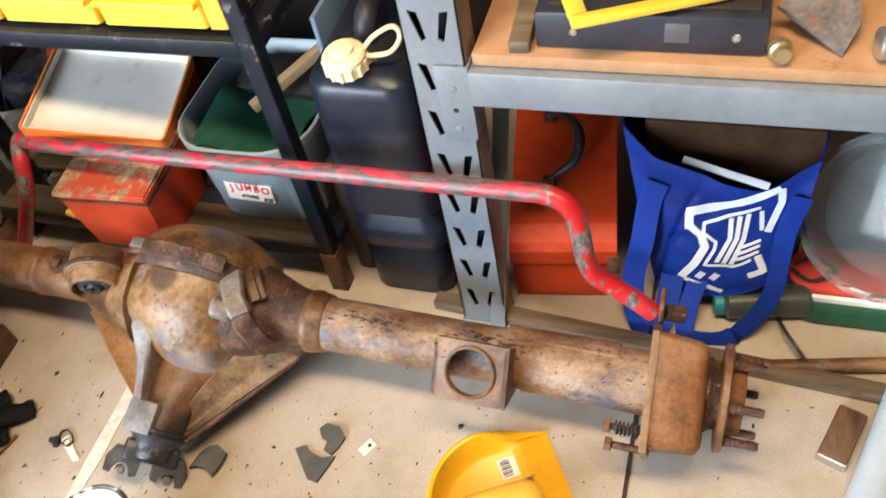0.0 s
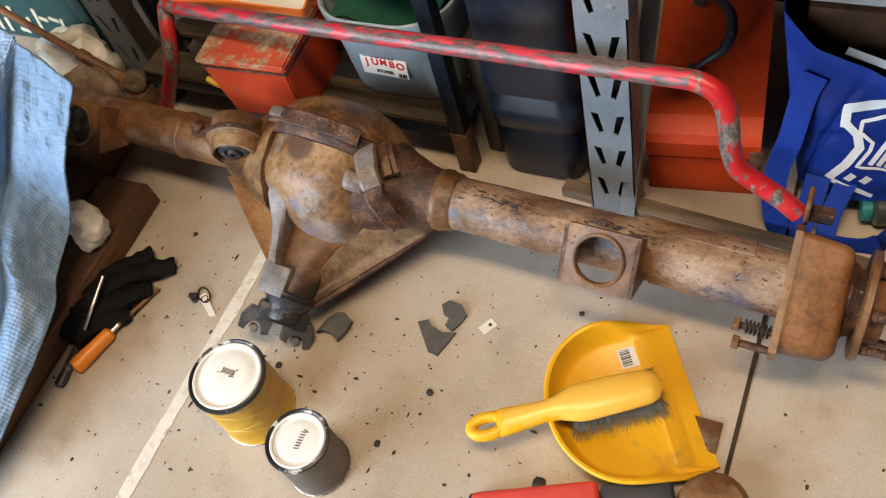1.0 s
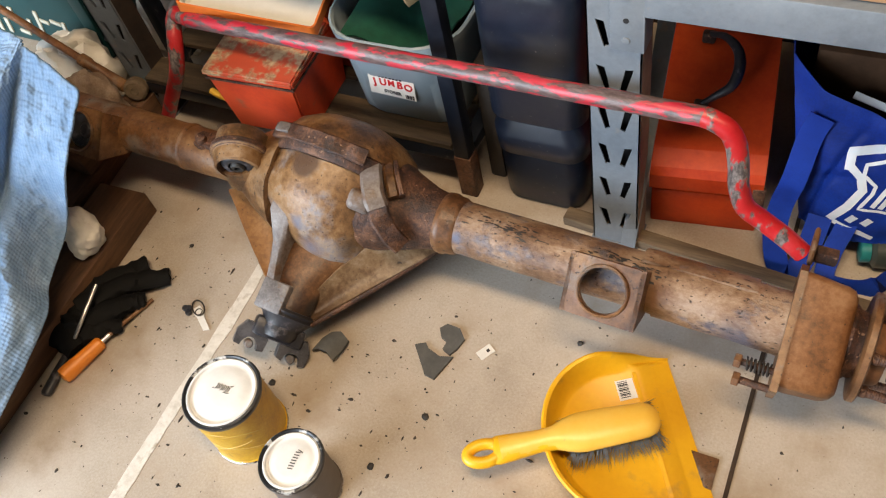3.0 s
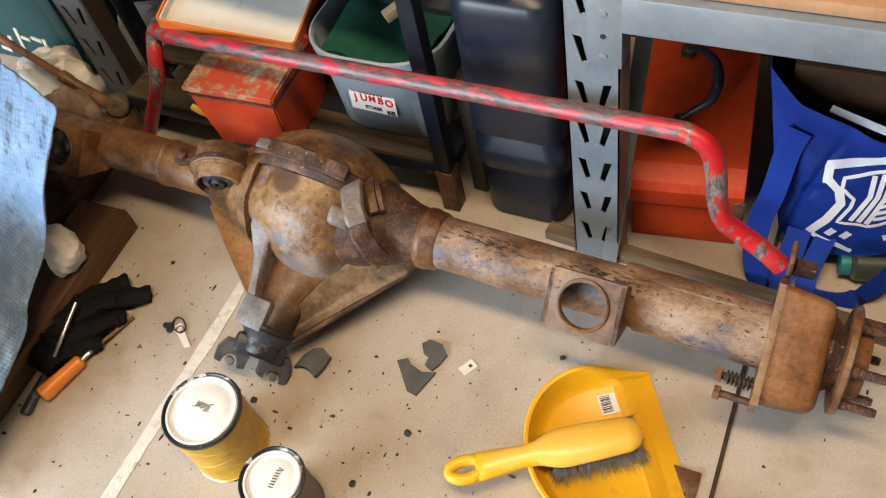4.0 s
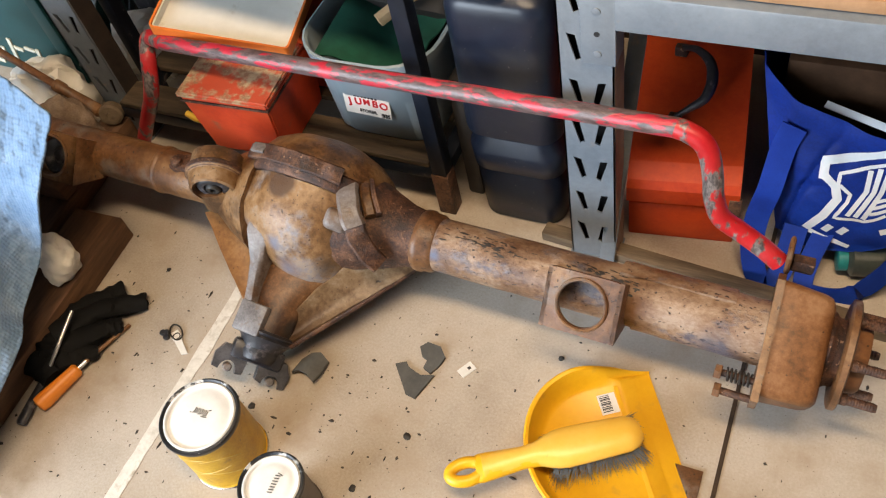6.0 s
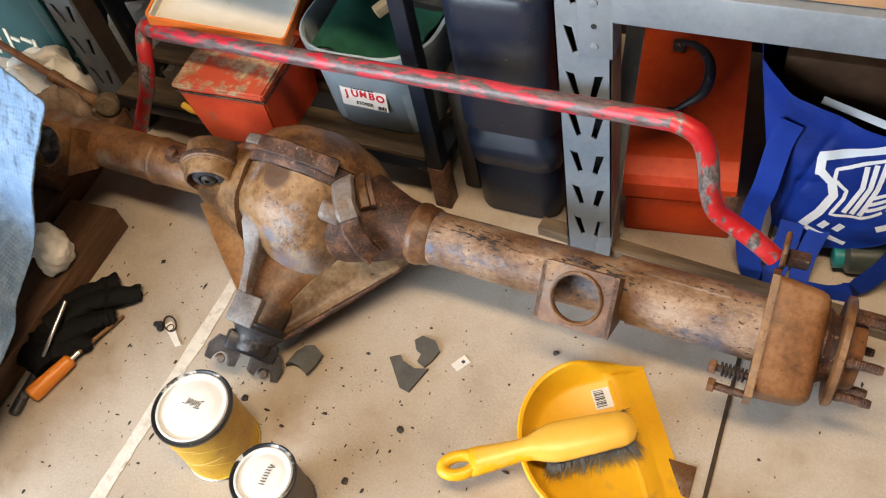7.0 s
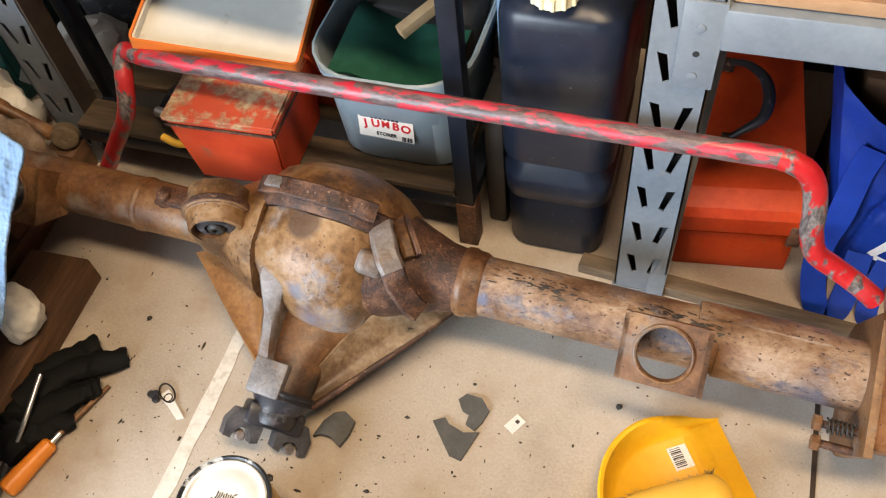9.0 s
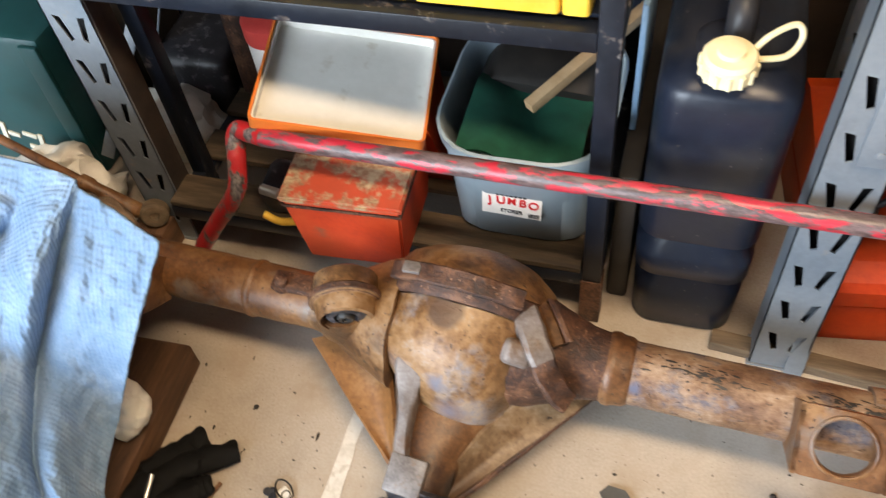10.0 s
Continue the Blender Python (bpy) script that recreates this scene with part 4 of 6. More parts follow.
for z in (0.096, 0.505):
    part("front_rail", boxm((-0.918, 0.024, z - 0.013), (-0.269, 0.048, z + 0.013), 0.002), stand_black, stand)
    part("back_rail", boxm((-0.918, 0.388, z - 0.013), (-0.269, 0.412, z + 0.013), 0.002), stand_black, stand)
    for x in (-0.256, -0.905):
        part("side_rail", boxm((x - 0.012, 0.048, z - 0.012), (x + 0.012, 0.388, z + 0.012), 0.002), stand_black, stand)
for y in (0.030, 0.135, 0.240, 0.330):
    part("slat", rough_up(boxm((-0.915, y - 0.006, 0.1095), (-0.272, y + 0.055, 0.1205), 0.002), 0.001, 0.05, y), slat_wood, stand, "grimy wooden slat")
part("stand_shelf", boxm((-0.915, 0.049, 0.519), (-0.272, 0.40, 0.524), 0.001), stand_black, stand)


# ---- things on and beside the stand ----
def hollow_box(lo, hi, wall, top_open=True, bevel=0.004, m=None):
    bm = bmesh.new()
    (x0, y0, z0), (x1, y1, z1) = lo, hi
    outer = [V(p.x + (x0 + x1) / 2, p.y + (y0 + y1) / 2, 0) for p in rrect(x1 - x0, y1 - y0, bevel, 3)]
    inner = [V(p.x + (x0 + x1) / 2, p.y + (y0 + y1) / 2, 0) for p in rrect(x1 - x0 - 2 * wall, y1 - y0 - 2 * wall, max(bevel - wall, 0.001), 3)]
    up = lambda ps, z: [p + V(0, 0, z) for p in ps]
    loft(bm, [up(outer, z0), up(outer, z1), up(inner, z1), up(inner, z0 + wall)])
    if m:
        bm.transform(m)
    return bm


rb = thing("metal_box", (-0.58, 0.04, 0.121), "red painted steel box with a worn flaking lid, on the stand", "metal box")
rm = Matrix.Translation((-0.500, -0.033, 0.121)) @ Matrix.Rotation(radians(3), 4, "Z")
box_low = [(-0.153, 0.010, 0.0), (-0.012, 0.010, 0.0), (-0.012, 0.155, 0.0), (-0.153, 0.155, 0.0)]
box_high = [(-0.165, 0.0, 0.130), (0.0, 0.0, 0.130), (0.0, 0.165, 0.130), (-0.165, 0.165, 0.130)]
bm = loft(bmesh.new(), [[rm @ V(*q) for q in box_low], [rm @ V(*q) for q in box_high]])
bmesh.ops.bevel(bm, geom=list(bm.edges), offset=0.003, segments=2, affect="EDGES")
part("box_body", bm, red_paint, rb)
lidp = [(-0.168, -0.004, 0.128), (0.003, -0.004, 0.128), (0.003, 0.168, 0.136), (-0.168, 0.168, 0.136)]
bm = loft(bmesh.new(), [[rm @ V(*p) for p in lidp], [rm @ (V(*p) + V(0, 0, 0.010)) for p in lidp]])
bmesh.ops.bevel(bm, geom=list(bm.edges), offset=0.003, segments=2, affect="EDGES")
part("box_lid", bm, red_worn, rb, "red lid with paint worn through to tan primer")
part("box_seam", boxm((-0.166, -0.0015, 0.118), (0.001, 0.1, 0.1225), 0.0, rm), rust_dark, rb)

# shallow orange tray with a white lining, tipped on top of a box behind the red one
tb = thing("storage_box", (-0.60, 0.13, 0.121), "orange storage box with white-lined open top, on the stand", "storage box")
o0, ux, uy = V(-0.706, 0.002, 0.346), V(0.222, 0.042, -0.045), V(-0.016, 0.168, 0.020)
un = ux.cross(uy).normalized()
tm = Matrix((ux.normalized(), un.cross(ux.normalized()), un)).transposed().to_4x4()
tm.translation = o0
W, D = ux.length, uy.length + 0.02
part("tray_rim", hollow_box((0, 0, -0.020), (W, D, 0.004), 0.0035, bevel=0.010, m=tm), orange_rim, tb, "thin orange rim")
part("tray_lining", hollow_box((0.0037, 0.0037, -0.0165), (W - 0.0037, D - 0.0037, 0.001), 0.003, bevel=0.008, m=tm), tray_white, tb, "off-white inner lining")
body = bmesh.new()
low = [V(-0.690, 0.150, 0.122), V(-0.490, 0.150, 0.122), V(-0.500, 0.22, 0.122), V(-0.69, 0.20, 0.122)]
top = [tm @ V(0.004, 0.07, -0.021), tm @ V(W - 0.004, 0.05, -0.021), tm @ V(W - 0.004, D - 0.004, -0.021), tm @ V(0.004, D - 0.004, -0.021)]
part("box_body", loft(body, [low, top]), orange_paint, tb, smooth=False)

# grey tub with a label, holding a green cloth and offcuts
tub = thing("plastic_tub", (-0.365, 0.17, 0.121), "grey-blue plastic storage tub with a printed label, on the stand", "storage tub")
bm = bmesh.new()
secs = []
TX, TY = -0.367, 0.172
for z, w, d, r in ((0.122, 0.180, 0.215, 0.045), (0.126, 0.186, 0.222, 0.050), (0.280, 0.218, 0.262, 0.070), (0.287, 0.230, 0.276, 0.078), (0.305, 0.234, 0.280, 0.080), (0.307, 0.226, 0.272, 0.076)):
    secs.append([p + V(TX, TY, z) for p in rrect(w, d, r, 6)])
for z, w, d, r in ((0.303, 0.218, 0.264, 0.072), (0.13, 0.184, 0.216, 0.030)):
    secs.append([p + V(TX, TY, z) for p in rrect(w, d, r, 6)])
part("tub_shell", loft(bm, secs), bin_plastic, tub)
lm_ = Matrix.Translation((-0.372, 0.0488, 0.207)) @ Matrix.Rotation(radians(-4), 4, "X") @ Matrix.Rotation(radians(2), 4, "Y") @ pose(0, 0, 0, 90, 0, 0)
lab = part("tub_label", boxm((-0.041, -0.022, 0.0), (0.041, 0.022, 0.0012), 0.0, lm_), paper, tub, "white label with red lettering", smooth=False)


def lettering(text, size, m, material, parent, bold=0.0):
    cu = bpy.data.curves.new("lettering", "FONT")
    cu.body, cu.size, cu.align_x, cu.align_y, cu.extrude, cu.offset = text, size, "CENTER", "CENTER", 0.0003, bold
    tmp = bpy.data.objects.new("lettering", cu)
    scene.collection.objects.link(tmp)
    dg = bpy.context.evaluated_depsgraph_get()
    me = bpy.data.meshes.new_from_object(tmp.evaluated_get(dg))
    bpy.data.objects.remove(tmp)
    bm_ = bmesh.new()
    bm_.from_mesh(me)
    bpy.data.meshes.remove(me)
    bm_.transform(m)
    return part("lettering", bm_, material, parent, smooth=False)


for k, ch in enumerate("JUMBO"):
    lettering(ch, 0.0185 if k != 2 else 0.0160, lm_ @ pose(-0.0300 + 0.0150 * k, 0.003 + 0.002 * math.cos((k - 2) * 0.9), 0.0016, 0, 0, 6 - 3 * k), ink_red, lab, 0.0006)
lettering("STORER", 0.0085, lm_ @ pose(0, -0.0135, 0.0016), ink, lab, 0.0002)
for k in range(7):
    part("print_bar", boxm((-0.022 + 0.0062 * k, 0.0135, 0.0012), (-0.0175 + 0.0062 * k, 0.0185, 0.0016), 0, lm_), ink, lab, smooth=False)
for k in range(9):
    part("code_bar", boxm((0.023 + 0.0017 * k, -0.0205, 0.0012), (0.0238 + 0.0017 * k + 0.0004 * (k % 3), -0.0125, 0.0016), 0, lm_), ink, lab, smooth=False)


def cloth_fn(u, v):
    x = -0.448 + 0.160 * u
    y = 0.052 + 0.155 * v
    z = 0.292 - 0.030 * u + 0.0 * v + 0.012 * math.sin(6 * u + 3 * v) + 0.016 * noise.noise(V(x * 14, y * 14, 1))
    return V(x, y, z)


tagged(part("cloth", sheet(cloth_fn, 22, 22, 0.004), green_cloth), "dark green cloth stuffed into the storage tub", "cloth")
tagged(part("oddment", rough_up(boxm((-0.450, 0.195, 0.14), (-0.290, 0.285, 0.292), 0.02), 0.02, 0.05), dark_metal), "dark oddments filling the storage tub", "oddments")
tagged(part("wood_offcut", boxm((-0.008, -0.11, -0.008), (0.008, 0.11, 0.008), 0.001, Matrix.Translation((-0.300, 0.215, 0.335)) @ pose(0, 0, 0, 14, 0, -38)), mat("pale_timber", [(0.34, 0.21, 0.10), (0.45, 0.30, 0.16)], 0.03, 0.7)), "pale sawn timber offcut in the storage tub", "wood offcut")
tagged(part("blue_board", boxm((-0.236, 0.16, 0.262), (-0.228, 0.34, 0.46), 0.002, None), mat("blue_board", [(0.12, 0.22, 0.36), (0.20, 0.31, 0.45)], 0.06, 0.5)), "pale blue sheet stood on edge beside the stand", "sheet")

# black toggles and a yellow clip left of the red box
bits = tagged(part("pliers", rough_up(boxm((-0.755, 0.030, 0.121), (-0.690, 0.10, 0.175), 0.015, None, 3), 0.012, 0.03), oily), "heap of black tools with a yellow grip on the stand", "tools")
part("grip", sweep(bmesh.new(), smooth_line([(-0.745, 0.018, 0.135), (-0.72, 0.015, 0.128), (-0.690, 0.02, 0.130)]), 0.006, 10), yellow_bin, bits, "yellow grip")
part("chrome_socket", cyl(bmesh.new(), (-0.742, 0.028, 0.182), (-0.712, 0.024, 0.180), 0.008, seg=16, chamfer=0.001), bright_steel, bits, "bright steel socket")

# yellow bins on the stand's upper shelf
for k, x in enumerate((-0.80, -0.635, -0.47)):
    yb = thing("parts_bin", (x + 0.075, 0.12, 0.524), "yellow plastic parts bin on the stand's upper shelf", "parts bin", "yellow parts bins")
    part("bin_shell", hollow_box((x, 0.040, 0.525), (x + 0.158, 0.28, 0.605), 0.003, bevel=0.006), yellow_bin, yb)
    part("bin_lip", boxm((x + 0.002, 0.030, 0.558), (x + 0.156, 0.041, 0.566), 0.002), yellow_bin, yb)
ob_ = thing("parts_bin", (-0.37, 0.12, 0.524), "yellow plastic parts bin on the stand's upper shelf", "parts bin", "yellow parts bins")
part("bin_shell", hollow_box((-0.31, 0.040, 0.525), (-0.28, 0.28, 0.59), 0.003, bevel=0.006), yellow_bin, ob_)

# ---- jerry can ----
jc = thing("jerry_can", (-0.135, 0.15, 0), "dusty black plastic jerry can with cream screw cap, on the floor", "jerry can")
secs = []
JX, JY = -0.128, 0.155
for z, w, d, r in ((0.0, 0.128, 0.218, 0.026), (0.006, 0.140, 0.230, 0.032), (0.094, 0.146, 0.236, 0.032), (0.106, 0.124, 0.212, 0.028), (0.112, 0.124, 0.212, 0.028), (0.122, 0.150, 0.242, 0.032),
                   (0.164, 0.152, 0.244, 0.032), (0.180, 0.124, 0.212, 0.028), (0.188, 0.124, 0.212, 0.028), (0.202, 0.153, 0.246, 0.034), (0.424, 0.154, 0.248, 0.034), (0.438, 0.151, 0.245, 0.034),
                   (0.446, 0.142, 0.236, 0.032), (0.458, 0.092, 0.190, 0.030)):
    secs.append([p + V(JX, JY, z) for p in rrect(w, d, r, 6)])
can = part("can_body", rough_up(loft(bmesh.new(), secs), 0.002, 0.08), jerry_black, jc, angle=60)
part("can_shoulder", loft(bmesh.new(), [[p + V(JX - 0.005, JY - 0.045, z) for p in rrect(w, w, w * 0.4, 5)] for z, w in ((0.455, 0.085), (0.462, 0.07), (0.466, 0.055))]), jerry_black, jc)
cc = V(-0.136, 0.052, 0.464)
cn = V(0.02, -0.10, 1).normalized()
cap = part("screw_cap", lathe(bmesh.new(), cc, cn, [(0, 0.026), (0.002, 0.0285), (0.024, 0.0285), (0.028, 0.025), (0.029, 0.015), (0.034, 0.014), (0.035, 0.008)], 28), cap_cream, jc, "cream plastic screw cap with a retaining loop")
for k in range(14):
    a = 2 * math.pi * k / 14
    aa, bb = frame_of(cn)
    p = cc + cn * 0.011 + (aa * math.cos(a) + bb * math.sin(a)) * 0.0285
    part("cap_rib", cyl(bmesh.new(), p - cn * 0.008, p + cn * 0.008, 0.0028, seg=8), cap_cream, cap)
part("cap_loop", sweep(bmesh.new(), smooth_line([cc + cn * 0.018 + V(0.018, 0.01, 0), cc + V(0.036, 0.020, 0.036), cc + V(0.060, 0.032, 0.044), cc + V(0.068, 0.030, 0.030), cc + V(0.056, 0.016, 0.016), cc + cn * 0.016 + V(0.024, 0.006, 0)]), 0.0035, 8), cap_cream, cap)
part("can_handle", sweep(bmesh.new(), smooth_line([(-0.128, 0.105, 0.452), (-0.128, 0.12, 0.492), (-0.128, 0.16, 0.500), (-0.128, 0.215, 0.496), (-0.128, 0.235, 0.45)]), 0.016, 14), jerry_black, jc, "moulded carrying handle")

# ---- orange toolbox ----
ot = thing("toolbox", (0.13, 0.2, 0), "orange steel toolbox with black handle and gaping lid, on the floor", "toolbox")
om = Matrix.Translation((0.047, 0.060, 0)) @ Matrix.Rotation(radians(8), 4, "Z")
part("toolbox_base", boxm((0, 0, 0.0), (0.160, 0.32, 0.079), 0.003, om), orange_paint, ot)
bm = bmesh.new()
prof = [(-0.006, 0.089), (-0.006, 0.118), (0.004, 0.128), (0.030, 0.142), (0.30, 0.205), (0.325, 0.200), (0.325, 0.094)]
loft(bm, [[om @ V(-0.003, y, z) for y, z in prof], [om @ V(0.160, y - 0.002, z + 0.005) for y, z in prof]])
lid = part("toolbox_lid", bm, orange_paint, ot, smooth=False)
# black block in place of the shade under the open lid
part("lid_gap", boxm((0.003, 0.012, 0.078), (0.157, 0.315, 0.096), 0, om), shade_black, ot, smooth=False)
part("latch", boxm((0.146, -0.010, 0.070), (0.164, -0.002, 0.112), 0.002, om), rust_dark, ot)
grip_line = [V(0.072, 0.278, 0.205), V(0.097, 0.263, 0.218), V(0.121, 0.237, 0.220), V(0.131, 0.207, 0.213), V(0.127, 0.180, 0.201), V(0.108, 0.168, 0.188), V(0.090, 0.163, 0.172)]
grip_pts = smooth_line(grip_line)
part("handle", sweep(bmesh.new(), grip_pts, [0.0045 + 0.0040 * math.sin(math.pi * i / (len(grip_pts) - 1)) ** 2 for i in range(len(grip_pts))], 14), oily, lid, "black moulded carrying handle")
for p in (grip_line[0], grip_line[-1]):
    part("handle_mount", boxm((-0.011, -0.007, -0.014), (0.009, 0.007, 0.004), 0.003, Matrix.Translation(p)), rust_dark, lid)



# ---- blue shopping bag ----
bag = thing("shopping_bag", (0.36, 0.17, 0), "blue woven shopping bag with white printed emblem, slumped under the rack", "shopping bag")
BAG_TOP = [V(0.203, 0.150, 0.306), V(0.250, 0.124, 0.281), V(0.300, 0.112, 0.268), V(0.352, 0.106, 0.252), V(0.402, 0.108, 0.246), V(0.462, 0.128, 0.288)]
BAG_LOW = [V(0.262, 0.092, 0.046), V(0.294, 0.082, 0.040), V(0.326, 0.078, 0.038), V(0.360, 0.078, 0.043), V(0.404, 0.080, 0.064), V(0.446, 0.090, 0.100)]
bn = V(-0.05, -0.92, 0.38).normalized()


def spline(pts, k):
    i = min(int(k), len(pts) - 2)
    t = k - i
    b, c = pts[i], pts[i + 1]
    a = pts[i - 1] if i else 2 * b - c
    d = pts[i + 2] if i + 2 < len(pts) else 2 * c - b
    return 0.5 * (2 * b + (c - a) * t + (2 * a - 5 * b + 4 * c - d) * t * t + (3 * b - a - 3 * c + d) * t ** 3)


def bag_fn(u, v, lift=0.0):
    p = spline(BAG_TOP, u * 5).lerp(spline(BAG_LOW, u * 5), v)
    full = math.sin(math.pi * min(1, v * 0.9 + 0.05)) * math.sin(math.pi * min(1, u + 0.03))
    p += bn * (0.020 * full + lift)
    k = V(p.x * 11, p.z * 11, 3.0)
    # a hollow below the rim and two sharp folds running down from the strap
    fold = (1 - min(1.0, abs(u * 1.25 + v * 0.55 - 0.62) / 0.05)) * min(1.0, v * 3) + 0.8 * (1 - min(1.0, abs(v - 0.52 + 0.55 * (u - 0.3)) / 0.06)) * (1 - min(1.0, abs(u - 0.3) / 0.3))
    hollow = math.exp(-((v - 0.2) / 0.12) ** 2) * math.sin(math.pi * u)
    return p + bn * (0.011 * noise.noise(k) + 0.005 * noise.noise(k * 2.7) - 0.007 * max(0.0, fold) ** 1.5 - 0.010 * hollow) + V(0, 0, 0.003 * noise.noise(k * 3))


def bag_uv(x, z):
    """the place on the bag's front at x, z"""
    u, v = 0.5, 0.5
    for _ in range(25):
        p = spline(BAG_TOP, u * 5).lerp(spline(BAG_LOW, u * 5), v)
        a = spline(BAG_TOP, 0).lerp(spline(BAG_LOW, 0), v)
        b = spline(BAG_TOP, 5).lerp(spline(BAG_LOW, 5), v)
        u = min(1.0, max(0.0, u + 0.6 * (x - p.x) / (b.x - a.x)))
        top, low = spline(BAG_TOP, u * 5).z, spline(BAG_LOW, u * 5).z
        v = min(1.0, max(0.0, (z - top) / (low - top)))
    return u, v


front = part("bag_front", sheet(lambda u, v: bag_fn(u, v), 84, 66, -0.0015), bag_blue, bag)
part("bag_base", sheet(lambda u, v: bag_fn(u, 1.0) + V(0.0, 0.16 * v, -0.025 * math.sin(math.pi * v) - 0.012 * v), 24, 10, 0.0015), bag_blue, bag)
part("bag_side", sheet(lambda u, v: bag_fn(0.0, v) + V(-0.012 * math.sin(3.1 * u), 0.19 * u, 0.004 * math.sin(9 * u)), 10, 24, 0.0015), bag_blue, bag)
part("bag_side", sheet(lambda u, v: bag_fn(1.0, v) + V(0.012 * math.sin(3.1 * u), 0.19 * u, 0), 10, 24, 0.0015), bag_blue, bag)
part("bag_back", sheet(lambda u, v: bag_fn(u, v) + V(0, 0.19, 0.0), 16, 14, 0.0015), bag_blue, bag)


def decal(line_, w, parent=front):
    """a printed stroke on the bag's front, following its folds; line_: x, z points"""
    pts = [V(x, 0, z) for x, z in line_]
    fine_ = [pts[i].lerp(pts[i + 1], k / 6) for i in range(len(pts) - 1) for k in range(6)] + [pts[-1]]
    rows_ = []
    for i, p in enumerate(fine_):
        t = (fine_[min(i + 1, len(fine_) - 1)] - fine_[max(i - 1, 0)]).normalized()
        sd = V(-t.z, 0, t.x) * (w / 2)
        rows_.append([bag_fn(*bag_uv(p.x + sd.x * e, p.z + sd.z * e), 0.0016) for e in (-1, -0.33, 0.33, 1)])
    return part("printed_emblem", loft(bmesh.new(), rows_, cap=False, closed=False), print_white, parent)


decal([(0.308, 0.176), (0.305, 0.204), (0.340, 0.214), (0.380, 0.229), (0.420, 0.248)], 0.012)
decal([(0.309, 0.182), (0.326, 0.166), (0.332, 0.146), (0.320, 0.108), (0.302, 0.074)], 0.012)
decal([(0.303, 0.073), (0.332, 0.063), (0.364, 0.056)], 0.009)
decal([(0.421, 0.248), (0.424, 0.226), (0.412, 0.176)], 0.010)
decal([(0.404, 0.136), (0.416, 0.108), (0.396, 0.098)], 0.010)
decal([(0.328, 0.170), (0.327, 0.190), (0.360, 0.204), (0.398, 0.218)], 0.005)
decal([(0.330, 0.172), (0.346, 0.158), (0.345, 0.142), (0.334, 0.110), (0.372, 0.114), (0.396, 0.130)], 0.005)
for k in range(3):
    decal([(0.362 + 0.011 * k, 0.200 + 0.004 * k), (0.364 + 0.009 * k, 0.166), (0.350 + 0.010 * k, 0.118)], 0.0065)
    decal([(0.376, 0.150 - 0.010 * k), (0.405, 0.163 - 0.010 * k)], 0.0055)
decal([(0.400, 0.212), (0.404, 0.180)], 0.006)
for x0 in (0.326, 0.346):
    decal([(x0, 0.078), (x0 + 0.008, 0.094)], 0.010)


def ribbon(name, pts, w, parent, n=6, side=None):
    line_ = smooth_line(pts, n)
    rows = []
    for i, p in enumerate(line_):
        t = (line_[min(i + 1, len(line_) - 1)] - line_[max(i - 1, 0)]).normalized()
        s = (side or V(1, 0, 0.1))
        s = (s - t * s.dot(t)).normalized() * (w / 2)
        nn = s.cross(t).normalized() * 0.0012
        rows.append([p - s - nn, p + s - nn, p + s + nn, p - s + nn])
    return part(name, loft(bmesh.new(), rows), strap_blue, parent)


ribbon("strap", [bag_fn(*bag_uv(0.258, 0.240), 0.005), bag_fn(*bag_uv(0.250, 0.205), 0.012), V(0.243, 0.074, 0.150), V(0.235, 0.064, 0.100), V(0.236, 0.044, 0.055), V(0.252, 0.024, 0.008), V(0.275, 0.022, 0.006), V(0.285, 0.045, 0.030), V(0.290, 0.080, 0.075)], 0.033, bag)
ribbon("strap", [bag_fn(0.97, 0.25, 0.006), bag_fn(0.93, 0.52, 0.012), V(0.432, 0.060, 0.090), V(0.412, 0.040, 0.045), V(0.380, 0.022, 0.012), V(0.340, 0.016, 0.005), V(0.318, 0.022, 0.008), V(0.318, 0.050, 0.035), V(0.328, 0.080, 0.075)], 0.028, bag, side=V(0.6, 0.3, 0.5))
tagged(part("folded_board", rough_up(boxm((0.232, 0.172, 0.0), (0.470, 0.30, 0.300), 0.006), 0.003, 0.05), mat("dark_brown_board", [(0.030, 0.015, 0.008), (0.065, 0.034, 0.018)], 0.06, 0.7, bump=0.3, specular=0.1)), "dark brown timber board filling the shopping bag", "board")
# white colour stands for the light that the steel would reflect
tagged(part("steel_rule", strap_of([V(0.288, 0.140, 0.262), V(0.350, 0.124, 0.256), V(0.404, 0.110, 0.252)], V(0, -0.5, 0.86), 0.010, 0.003), print_white), "steel rule, its bright sheen painted white, poking out of the shopping bag", "steel rule")
# made-up block that hides the lit floor in this gap, in place of shade
tagged(part("machine_part", rough_up(boxm((-0.238, 0.075, 0.0), (-0.208, 0.50, 0.26), 0.006), 0.003, 0.05), dark_metal), "dark block added to blacken the gap between the stand and the jerry can", "machine part", "stacked machine parts")


